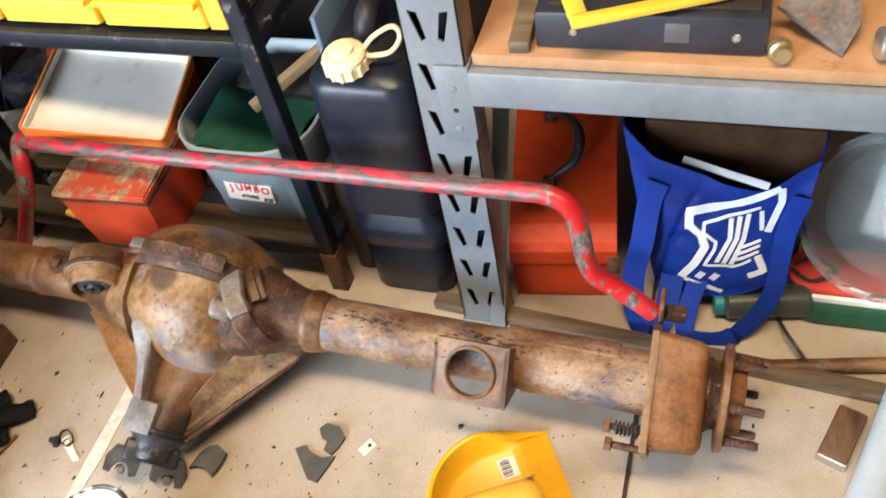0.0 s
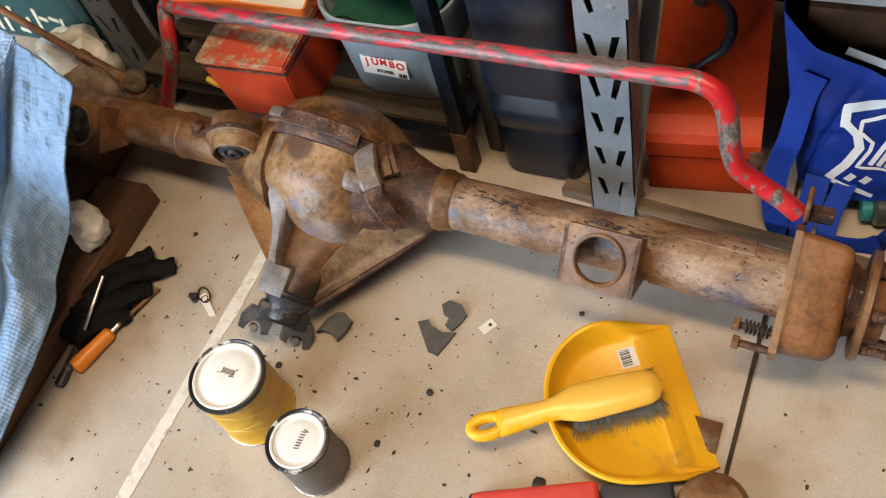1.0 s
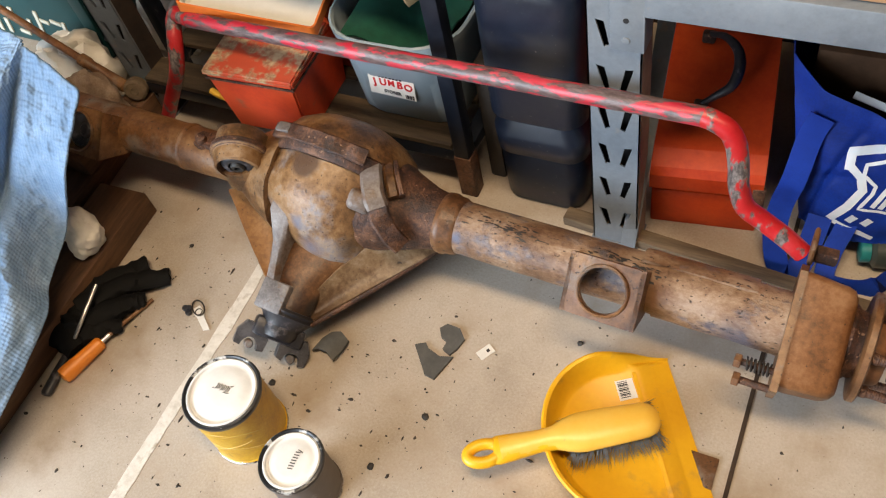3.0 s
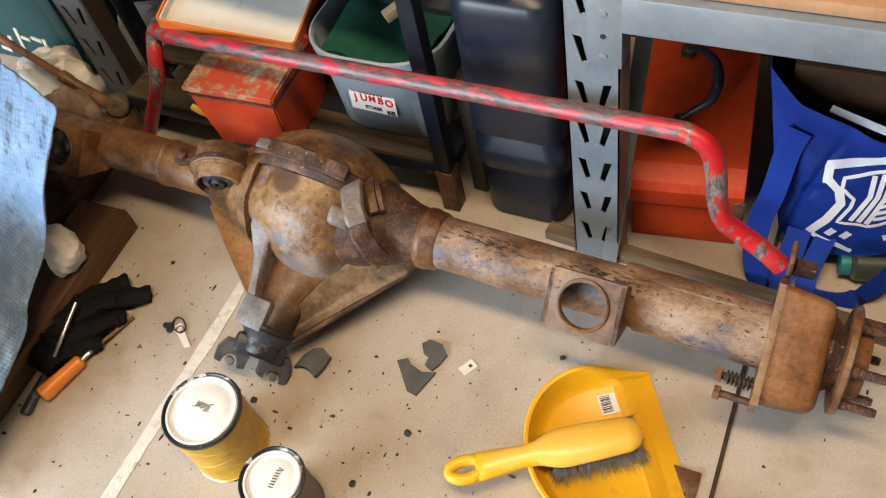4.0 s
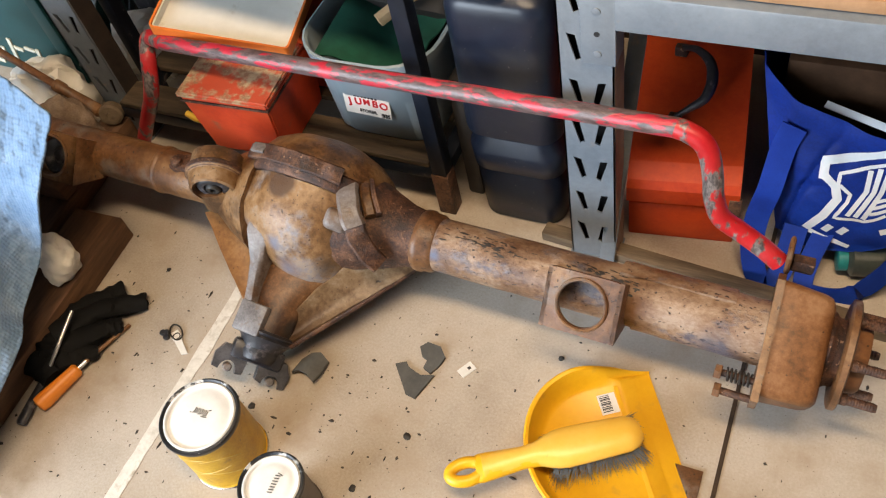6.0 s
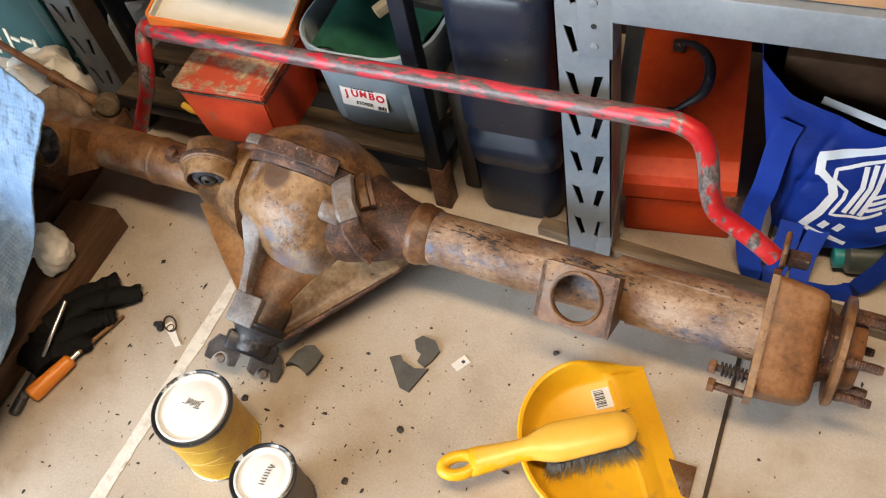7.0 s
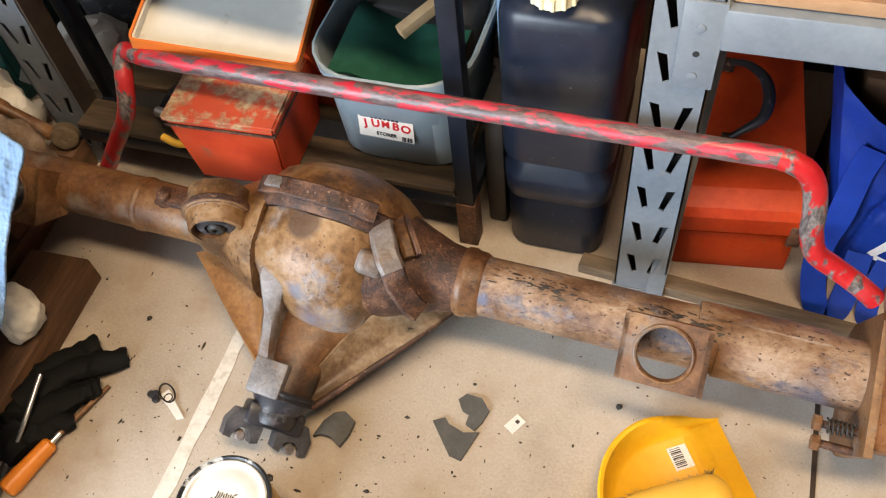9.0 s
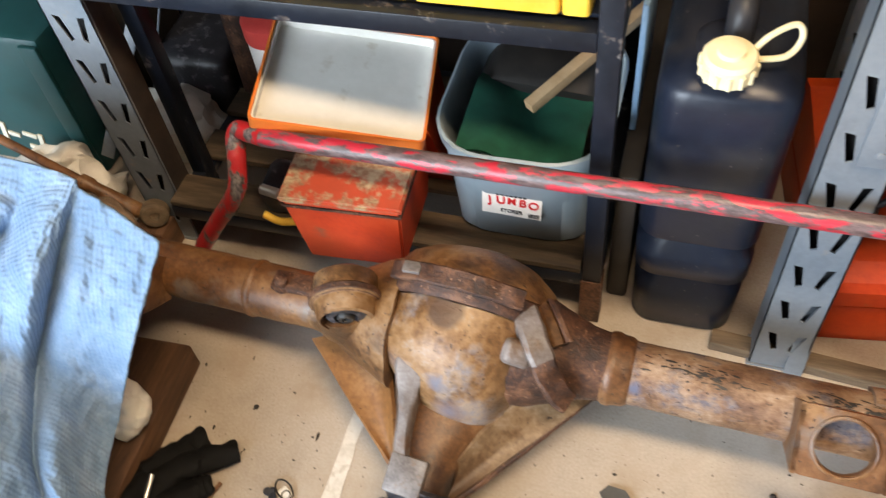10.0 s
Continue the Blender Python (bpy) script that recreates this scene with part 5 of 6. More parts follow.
# ---- paint tins ----
def paint_tin(x, y, r, h, label, wrap, scrawl):
    tin = thing("paint_tin", (x, y, 0), label, "paint tin", "paint tins")
    part("tin_wall", lathe(bmesh.new(), (x, y, 0), (0, 0, 1), [(0, r - 0.002), (0.002, r + 0.0012), (0.005, r + 0.0012), (0.0065, r - 0.0006), (h - 0.012, r - 0.0006), (h - 0.010, r)], 56), wrap, tin)
    part("base_rim", lathe(bmesh.new(), (x, y, 0.0), (0, 0, 1), [(0, r - 0.001), (0.001, r + 0.0018), (0.004, r + 0.0018), (0.0055, r)], 56, cap=False), tin_metal, tin)
    part("top_rim", lathe(bmesh.new(), (x, y, h - 0.011), (0, 0, 1), [(0, r), (0.004, r + 0.001), (0.008, r + 0.002), (0.011, r + 0.0012), (0.0115, r - 0.001), (0.009, r - 0.004), (0.0085, r - 0.0055)], 56, cap=False), rim_paint, tin, "metal rim with dried black paint")
    lid = part("tin_lid", lathe(bmesh.new(), (x, y, h - 0.006), (0, 0, 1), [(0.0, r - 0.003), (0.005, r - 0.0045), (0.006, r - 0.006), (0.0055, r - 0.008), (0.002, r - 0.0095), (0.002, r - 0.014), (0.0032, r - 0.0155), (0.0036, 0.02), (0.0036, 0.0005)], 56), lid_white, tin, "white metal lid with a pen mark")
    z = h - 0.006 + 0.0042
    for k, (ax, ay, bx, by) in enumerate(scrawl):
        part("pen_mark", sweep(bmesh.new(), [V(x + ax * r, y + ay * r, z), V(x + (ax + bx) / 2 * r + 0.001, y + (ay + by) / 2 * r, z), V(x + bx * r, y + by * r, z)], 0.0007, 5), ink, lid)
    return tin


tin_bare = mat("tin_bare", [(0.52, 0.53, 0.55), (0.70, 0.70, 0.70)], 0.03, 0.3, metal=0.5, bump=0.15, spots=(0.35, 0.22, 0.04), spot_size=0.02, spot_cut=0.64)
yellow_print = mat("label_print", [(0.60, 0.42, 0.10), (0.70, 0.55, 0.22)], 0.01, 0.5, bump=0)
rim_paint = mat("rim_smeared", [(0.40, 0.40, 0.39), (0.62, 0.62, 0.60)], 0.03, 0.35, bump=0.3, bump_size=0.001, spots=(0.012, 0.013, 0.016), spot_size=0.035, spot_cut=0.44, spot_soft=0.02, seed=3)
t1 = paint_tin(-0.399, -0.485, 0.0555, 0.125, "yellow one-litre paint tin with a white lid, on the floor", yellow_tin,
               [(-0.22 + 0.05 * k, 0.02 + 0.02 * (k % 3), -0.20 + 0.05 * k, 0.20 - 0.03 * (k % 2)) for k in range(8)] + [(0.16, 0.20, 0.22, 0.24), (-0.30, 0.02, -0.28, 0.04), (0.04, 0.0, 0.20, 0.02)])
t2 = paint_tin(-0.266, -0.531, 0.0440, 0.100, "small brown paint tin with a white lid, on the floor", brown_tin,
               [(0.0, -0.25 + 0.09 * k, 0.16, -0.22 + 0.09 * k) for k in range(7)] + [(0.05, 0.38, 0.22, 0.34)])


def tin_arc(x, y, r, a0, a1, z0, z1, n=14):
    """a thin curved patch on a tin's wall"""
    rows_ = []
    for k in range(n + 1):
        a = radians(a0 + (a1 - a0) * k / n)
        e0, e1 = V(math.cos(a) * r, math.sin(a) * r, 0), V(math.cos(a) * (r + 0.0005), math.sin(a) * (r + 0.0005), 0)
        rows_.append([V(x, y, z0) + e0, V(x, y, z1) + e0, V(x, y, z1) + e1, V(x, y, z0) + e1])
    return loft(bmesh.new(), rows_)


part("bare_seam", tin_arc(-0.399, -0.485, 0.0552, 190, 238, 0.006, 0.112), tin_bare, t1, "bare tinned seam beside the label")
part("bare_seam", tin_arc(-0.266, -0.531, 0.0436, 186, 214, 0.006, 0.088), tin_bare, t2, "bare tinned seam beside the label")
for k, (a0, a1, za, zb) in enumerate(((-110, -35, 0.035, 0.060), (-100, -20, 0.058, 0.030), (-70, -15, 0.092, 0.068), (-115, -60, 0.080, 0.098))):
    pts = []
    for j in range(15):
        a = radians(a0 + (a1 - a0) * j / 14)
        pts.append(V(-0.399 + math.cos(a) * 0.0550, -0.485 + math.sin(a) * 0.0550, za + (zb - za) * j / 14 + 0.008 * math.sin(math.pi * j / 14)))
    part("label_line", sweep(bmesh.new(), pts, 0.0005, 6), yellow_print, t1, "pale printed line")

# ---- dustpan and brush ----
PM = V(0.190, -0.276, 0.0)
PU = V(0.528, -0.849, 0).normalized()
PW = V(-0.849, -0.528, 0).normalized()
dustpan = thing("dustpan", PM + PW * 0.08, "yellow plastic dustpan with a price sticker, on the floor", "dustpan")


def pan_half(w, flare):
    """half width of the pan at the distance w behind its lip"""
    if w < 0.075:
        return 0.107 + 0.03 * w + flare * min(1.0, (w + 0.010) / 0.05)
    k = min(1.0, (w - 0.075) / (0.105 + flare))
    return (0.10925 + flare) * math.sqrt(max(0.0, 1 - k ** 2.3))


def pan_outline(flare, z_of, n=46):
    pts = []
    end = 0.18 + flare
    ws = [-0.010 + (end + 0.010) * math.sin(math.pi / 2 * i / n) for i in range(n + 1)]
    for w in ws:
        pts.append((-pan_half(w, flare), w))
    for w in ws[-2::-1]:
        pts.append((pan_half(w, flare), w))
    return [PM + PU * u + PW * w + V(0, 0, z_of(w)) for u, w in pts]


def ease(k):
    k = min(1.0, max(0.0, k))
    return k * k * (3 - 2 * k)


wall_h = lambda w: 0.009 + 0.041 * ease((w + 0.010) / 0.115)
floor_h = lambda w: 0.002 + 0.011 * min(1.0, (w + 0.010) / 0.045)
rings = [pan_outline(-0.014, floor_h), pan_outline(-0.009, lambda w: floor_h(w) + 0.004 * min(1, (w + 0.01) / 0.03)), pan_outline(-0.002, lambda w: max(wall_h(w) * 0.6, floor_h(w) + 0.001)), pan_outline(0.004, lambda w: wall_h(w)),
         pan_outline(0.008, lambda w: wall_h(w) + 0.0015), pan_outline(0.0105, lambda w: wall_h(w)), pan_outline(0.0105, lambda w: wall_h(w) - 0.004), pan_outline(0.007, lambda w: wall_h(w) - 0.004),
         pan_outline(-0.0005, lambda w: wall_h(w) * 0.5), pan_outline(-0.010, lambda w: 0.0)]
bm = bmesh.new()
rows = [[bm.verts.new(p) for p in r] for r in rings]
n_ = len(rows[0])
for a_, b_ in zip(rows, rows[1:]):
    for i in range(n_ - 1):
        bm.faces.new((a_[i], a_[i + 1], b_[i + 1], b_[i]))
for row in (rows[0], rows[-1]):
    for i in range(n_ // 2):
        q = list(dict.fromkeys([row[i], row[i + 1], row[n_ - 2 - i], row[n_ - 1 - i]]))
        if len(q) > 2:
            bm.faces.new(q)
for e in (0, -1):
    bm.faces.new([r[e] for r in rows])
bm.faces.new((rows[0][0], rows[0][-1], rows[-1][-1], rows[-1][0]))
part("pan_shell", bm, yellow_pan, dustpan, angle=50)
part("pan_ridge", prism(bmesh.new(), [PM + PU * -0.094 + PW * 0.040 + V(0, 0, 0.0125), PM + PU * 0.094 + PW * 0.040 + V(0, 0, 0.0125), PM + PU * 0.094 + PW * 0.046 + V(0, 0, 0.0125), PM + PU * -0.094 + PW * 0.046 + V(0, 0, 0.0125)], V(0, 0, 0.0022)), yellow_pan, dustpan)
sm = Matrix.Translation((0.102, -0.248, 0.0135)) @ Matrix.Rotation(radians(-57), 4, "Z")
stick = part("price_sticker", boxm((-0.0155, -0.0125, 0), (0.0155, 0.0125, 0.0006), 0, sm), paper, dustpan, "white price sticker with a bar code", smooth=False)
for k in range(11):
    part("code_bar", boxm((-0.013 + 0.0024 * k, -0.010, 0.0006), (-0.0122 + 0.0024 * k + 0.0005 * (k % 3), 0.004, 0.0009), 0, sm), ink, stick, smooth=False)

H0, H1 = V(-0.064, -0.432, 0.050), V(0.156, -0.292, 0.052)
hd = (H1 - H0).normalized()
hs = V(-hd.y, hd.x, 0).normalized()
brush = thing("hand_brush", (H0 + H1) / 2 - V(0, 0, 0.03), "yellow plastic hand brush with grey bristles, across the dustpan", "hand brush")


def HP(a, s, z):
    return H0 + hd * a + hs * s + V(0, 0, 1) * z


def oval(a, w, t, z, seg=24):
    return [HP(a, math.cos(2 * math.pi * i / seg) * w, z + math.sin(2 * math.pi * i / seg) * t) for i in range(seg)]


handle_prof = [(0.0, 0.004, 0.004), (0.003, 0.010, 0.008), (0.012, 0.0155, 0.010), (0.05, 0.0185, 0.011), (0.085, 0.0165, 0.012), (0.105, 0.0145, 0.012), (0.122, 0.0160, 0.013), (0.138, 0.0225, 0.014), (0.150, 0.0265, 0.014), (0.162, 0.0280, 0.014), (0.20, 0.0270, 0.0135), (0.245, 0.0250, 0.012), (0.257, 0.0205, 0.011), (0.264, 0.011, 0.006)]
# the grip is split round its hanging slot
grip = bmesh.new()
loft(grip, [oval(a, w, t, 0.004 * math.sin(a * 12)) for a, w, t in handle_prof if a >= 0.05])
part("brush_block", grip, yellow_brush, brush)
loop = []
for k in range(33):
    a = 2 * math.pi * k / 32
    loop.append(HP(0.027 + 0.0225 * math.cos(a), 0.0128 * math.sin(a), 0.001))
part("hanging_loop", sweep(bmesh.new(), loop, 0.0082, 12), yellow_pan, brush, "slotted grip end")
part("grip_neck", loft(bmesh.new(), [oval(0.041, 0.0192, 0.0080, 0.001), oval(0.047, 0.0203, 0.0098, 0.0015), oval(0.058, 0.0196, 0.0114, 0.002), oval(0.07, 0.0184, 0.0121, 0.002), oval(0.105, 0.0152, 0.0126, 0.003), oval(0.122, 0.0166, 0.0135, 0.003), oval(0.130, 0.0180, 0.0132, 0.003)]), yellow_pan, brush, "darker yellow grip")
rnd = random.Random(5)
br = bmesh.new()
for i in range(1500):
    a, s = 0.142 + 0.116 * rnd.random(), 0.027 * (2 * rnd.random() - 1)
    lean = V(0, 0, -1) + hd * (0.45 * (a - 0.2) / 0.06 + rnd.uniform(-0.25, 0.25)) + hs * (s / 0.027 * 0.5 + rnd.uniform(-0.2, 0.2))
    p = HP(a, s, -0.006)
    ln = rnd.uniform(0.028, 0.040)
    q = p + lean.normalized() * ln
    q.z = max(q.z, 0.014)
    t = hs.cross(lean).normalized() * 0.0006
    t2_ = hs * 0.0006
    f = [br.verts.new(p + t), br.verts.new(p - t), br.verts.new(q)]
    br.faces.new(f)
    f = [br.verts.new(p + t2_), br.verts.new(p - t2_), br.verts.new(q)]
    br.faces.new(f)
tagged(part("bristles", br, mat("grey_bristle", [(0.14, 0.16, 0.17), (0.26, 0.28, 0.29)], 0.01, 0.6, bump=0), brush, "grey nylon bristles", smooth=False), kind="stuff")

# ---- tools and scraps on the floor ----
# red and black tool with a rusty head in front of the dustpan
gt = thing("hand_tool", (0.10, -0.47, 0), "red and black gripped hand tool with rusty head, on the floor", "hand tool")
gm = Matrix.Translation((0.115, -0.462, 0.018)) @ Matrix.Rotation(radians(24.5), 4, "Z")
part("tool_grip", boxm((-0.155, -0.024, -0.016), (0.012, 0.026, 0.014), 0.008, gm, 3), red_rubber, gt, "red rubber grip")
part("tool_edge", boxm((-0.160, -0.020, -0.018), (0.010, 0.028, 0.004), 0.006, gm, 3), oily, gt)
part("tool_collar", boxm((0.014, -0.026, -0.018), (0.105, 0.020, 0.014), 0.006, gm, 3), case_black, gt, "black plastic collar")
part("tool_head", rough_up(lathe(bmesh.new(), gm @ V(0.150, -0.02, -0.018), (0, 0, 1), [(0, 0.040), (0.008, 0.045), (0.026, 0.043), (0.034, 0.034), (0.036, 0.01)], 28), 0.002, 0.03), rust, gt, "rusty round head")
tagged(part("rust_flat", boxm((0.205, -0.345, 0.0), (0.245, -0.300, 0.004), 0.001, None), rust, None), "thin rusty plate scrap with a hole, by the slab joint", "metal scrap")
# broken grey rubber scraps


def scrap(pts, th, label, mtl=rubber_grey, curl=0.0):
    bm_ = bmesh.new()
    prism(bm_, [V(x, y, 0.0005) for x, y in pts], V(0, 0, th))
    bmesh.ops.triangulate(bm_, faces=bm_.faces)
    bmesh.ops.subdivide_edges(bm_, edges=bm_.edges, cuts=3, use_grid_fill=True)
    cx_, cy_ = sum(p[0] for p in pts) / len(pts), sum(p[1] for p in pts) / len(pts)
    for v in bm_.verts:
        v.co.z += curl * (1 - min(1.0, abs(v.co.x - cx_) / 0.03) ** 2) + 0.0008 * noise.noise(v.co * 90)
    return tagged(part("rubber_scrap", bm_, mtl, None, angle=30), label, "rubber scrap", "rubber scraps")


scrap([(-0.221, -0.277), (-0.206, -0.268), (-0.198, -0.276), (-0.176, -0.283), (-0.156, -0.277), (-0.169, -0.321), (-0.186, -0.318)], 0.005, "broken dark grey rubber piece on the floor")
scrap([(-0.196, -0.238), (-0.187, -0.227), (-0.176, -0.228), (-0.165, -0.229), (-0.151, -0.244), (-0.156, -0.263), (-0.163, -0.276), (-0.177, -0.270), (-0.176, -0.256), (-0.187, -0.252)], 0.005, "broken dark grey rubber piece on the floor")
scrap([(-0.371, -0.341), (-0.364, -0.318), (-0.352, -0.304), (-0.338, -0.299), (-0.322, -0.307), (-0.324, -0.330), (-0.329, -0.347), (-0.345, -0.338), (-0.360, -0.336)], 0.006, "curved dark grey rubber offcut with a crack", curl=0.010)
chip_ = tagged(part("paper_tag", boxm((-0.0125, -0.008, 0), (0.0125, 0.008, 0.0012), 0, Matrix.Translation((-0.1135, -0.252, 0.0006)) @ Matrix.Rotation(radians(58), 4, "Z")), paper, None, smooth=False), "small white paper tag on the floor", "paper tag")
part("tag_mark", boxm((0.002, -0.003, 0.0012), (0.007, 0.002, 0.0016), 0, Matrix.Translation((-0.1135, -0.252, 0.0006)) @ Matrix.Rotation(radians(58), 4, "Z")), ink, chip_, smooth=False)
# key with a white tab
key = thing("key_tag", (-0.59, -0.345, 0), "small steel key ring with a white tab, on the floor", "key tag")
key_dir, key_side = V(0.80, -0.60, 0), V(0.60, 0.80, 0)
kp = lambda a, b: V(-0.606, -0.332, 0.001) + key_dir * a + key_side * b
part("tab", prism(bmesh.new(), [kp(0.0, -0.006), kp(0.010, -0.0085), kp(0.022, -0.0065), kp(0.050, -0.0055), kp(0.054, 0.004), kp(0.024, 0.005), kp(0.012, 0.008), kp(0.0, 0.006)], V(0, 0, 0.0022)), paper, key, "white plastic tab")
part("key_ring", sweep(bmesh.new(), [kp(0.004 + 0.017 * math.cos(k * math.pi / 12), 0.002 + 0.0095 * math.sin(k * math.pi / 12)) + V(0, 0, 0.003) for k in range(25)], 0.0013, 8), dark_metal, key)
part("key_ring", sweep(bmesh.new(), [kp(0.012 + 0.006 * math.cos(k * math.pi / 10), 0.006 * math.sin(k * math.pi / 10)) + V(0, 0, 0.003) for k in range(21)], 0.0009, 8), dark_metal, key)
for q in ((-0.004, -0.012), (0.003, -0.015), (-0.008, -0.017)):
    part("key_fob", rough_up(cyl(bmesh.new(), kp(*q), kp(*q) + V(0, 0, 0.007), 0.0055, seg=10, chamfer=0.001), 0.001, 0.01), oily, key)
# screwdriver and a black-handled scraper
sd = thing("screwdriver", (-0.72, -0.44, 0), "screwdriver with orange handle and rusty shaft, on the floor", "screwdriver")
sa, sb = V(-0.742, -0.524, 0.014), V(-0.719, -0.446, 0.014)
sdir = (sb - sa).normalized()
part("handle", lathe(bmesh.new(), sa, sdir, [(0, 0.007), (0.003, 0.0135), (0.012, 0.0145), (0.05, 0.0125), (0.078, 0.0118), (0.082, 0.008)], 20), handle_orange, sd, "orange handle")
part("ferrule", cyl(bmesh.new(), sb, sb + sdir * 0.016, 0.0042, seg=12), bright_steel, sd)
part("shaft", cyl(bmesh.new(), sb + sdir * 0.014, V(-0.690, -0.345, 0.005), 0.0042, 0.0032, seg=12), rust, sd, "rusty brown shaft")
sc = thing("scraper", (-0.775, -0.50, 0), "black-handled scraper with a thin bright shaft, on the floor", "scraper")
part("handle", loft(bmesh.new(), [ring(V(-0.753, -0.558, 0.010).lerp(V(-0.768, -0.472, 0.011), k), V(-0.17, 0.98, 0.01), r, 14, r * 0.75) for k, r in ((0, 0.007), (0.05, 0.0095), (0.5, 0.0085), (0.9, 0.0065), (1, 0.005))]), oily, sc, "black chipped grip")
part("shaft", sweep(bmesh.new(), smooth_line([V(-0.762, -0.475, 0.016), V(-0.751, -0.439, 0.044), V(-0.757, -0.374, 0.062)], 5), 0.0031, 10), bright_steel, sc, "thin bright shaft")


# crumpled black gloves
def glove_lump(c, s, seed, rot):
    bm_ = bmesh.new()
    bmesh.ops.create_icosphere(bm_, subdivisions=4, radius=1.0)
    bm_.transform(Matrix.Diagonal((*s, 1)))
    rough_up(bm_, 0.020, 0.035, seed)
    rough_up(bm_, 0.007, 0.012, seed + 3)
    bm_.transform(Matrix.Translation(c) @ Matrix.Rotation(radians(rot), 4, "Z"))
    for v in bm_.verts:
        v.co.z = max(v.co.z, 0.001)
    return bm_


def soft_lump(c, s, seed, rough=0.007):
    """a soft bundle that rests on the floor or on what lies under it"""
    bm_ = bmesh.new()
    bmesh.ops.create_icosphere(bm_, subdivisions=5, radius=1.0)
    bm_.transform(Matrix.Diagonal((*s, 1)))
    rough_up(rough_up(bm_, rough, 0.04, seed), rough * 0.35, 0.013, seed + 2)
    bm_.transform(Matrix.Translation(c))
    for v in bm_.verts:
        v.co.z = max(v.co.z, 0.001)
    return bm_


gl = thing("work_glove", (-0.78, -0.38, 0), "pair of crumpled black work gloves on the floor", "glove")
FINGERS = (("glove_finger", (-0.800, -0.385, 0.030), (-0.765, -0.335, 0.032), (-0.738, -0.290, 0.018), 0.024, 0.0155),
           ("glove_finger", (-0.795, -0.405, 0.034), (-0.742, -0.345, 0.036), (-0.684, -0.297, 0.016), 0.028, 0.0145),
           ("glove_finger", (-0.765, -0.420, 0.030), (-0.718, -0.372, 0.024), (-0.700, -0.350, 0.015), 0.026, 0.0135),
           ("glove_thumb", (-0.800, -0.440, 0.030), (-0.750, -0.440, 0.028), (-0.712, -0.405, 0.015), 0.028, 0.0140),
           ("glove_thumb", (-0.835, -0.415, 0.030), (-0.842, -0.365, 0.034), (-0.815, -0.325, 0.028), 0.027, 0.0160),
           ("glove_cuff", (-0.850, -0.430, 0.028), (-0.805, -0.455, 0.034), (-0.748, -0.468, 0.020), 0.034, 0.0220))
for k, (nm, a, b, c, r0, r1) in enumerate(FINGERS):
    line_ = smooth_line([a, b, c], 9)
    radii = [(r0 + (r1 - r0) * i / (len(line_) - 1)) * (1 + 0.07 * math.sin(i * 1.9 + k)) for i in range(len(line_))]
    bm_ = sweep(bmesh.new(), line_, radii, 20)
    rough_up(rough_up(bm_, 0.006, 0.022, k), 0.003, 0.009, k + 5)
    for v in bm_.verts:
        v.co.z = max(v.co.z * 0.68, 0.001)
    part(nm, bm_, glove_black, gl)
part("glove_body", glove_lump((-0.800, -0.418, 0.018), (0.052, 0.050, 0.024), 1, 20), glove_black, gl)

# ---- timber, towel and cloth beside the axle ----
pl = part("timber_plank", rough_up(boxm((-0.052, -0.30, 0), (0.052, 0.30, 0.052), 0.003, Matrix.Translation((-0.845, -0.478, 0.0)) @ Matrix.Rotation(radians(2), 4, "Z")), 0.0015, 0.08), timber_dark)
tagged(pl, "dark stained timber plank under the axle", "timber plank")
tagged(part("timber_plank", rough_up(boxm((-0.06, -0.23, 0), (0.06, 0.23, 0.046), 0.003, Matrix.Translation((-0.985, -0.30, 0.0)) @ Matrix.Rotation(radians(5), 4, "Z")), 0.0015, 0.08, 4), timber_dark), "dark stained timber plank lying beside another", "timber plank")
tagged(part("packing_block", boxm((-1.04, -0.17, 0.046), (-0.94, -0.05, 0.107), 0.003), timber_dark), "dark timber block packed under the axle tube", "wood block")
tagged(part("crate", boxm((-1.29, -0.36, 0.0), (-1.06, -0.19, 0.30), 0.004), timber_grey), "wooden crate hidden under a blue towel", "crate")
def towel_point(u, v):
    """the draped sheet between its control rows, u along the crate and v from its back to the hem"""
    rows_ = []
    for r in TOWEL:
        rows_.append(spline(r, v * 3))
    return spline(rows_, u * (len(TOWEL) - 1))


TOWEL = [[V(*p) for p in r] for r in (
    ((-1.30, -0.16, 0.42), (-0.86, -0.19, 0.432), (-0.782, -0.209, 0.422), (-0.695, -0.230, 0.383)),
    ((-1.30, -0.24, 0.40), (-0.89, -0.27, 0.405), (-0.815, -0.285, 0.355), (-0.727, -0.304, 0.288)),
    ((-1.30, -0.34, 0.33), (-0.92, -0.36, 0.350), (-0.850, -0.350, 0.270), (-0.774, -0.341, 0.172)),
    ((-1.30, -0.45, 0.25), (-0.93, -0.46, 0.285), (-0.815, -0.445, 0.260), (-0.765, -0.425, 0.135)),
    ((-1.30, -0.60, 0.16), (-0.93, -0.58, 0.190), (-0.790, -0.540, 0.210), (-0.715, -0.500, 0.140)),
    ((-1.30, -0.90, 0.06), (-0.93, -0.85, 0.075), (-0.80, -0.80, 0.090), (-0.715, -0.74, 0.070)))]


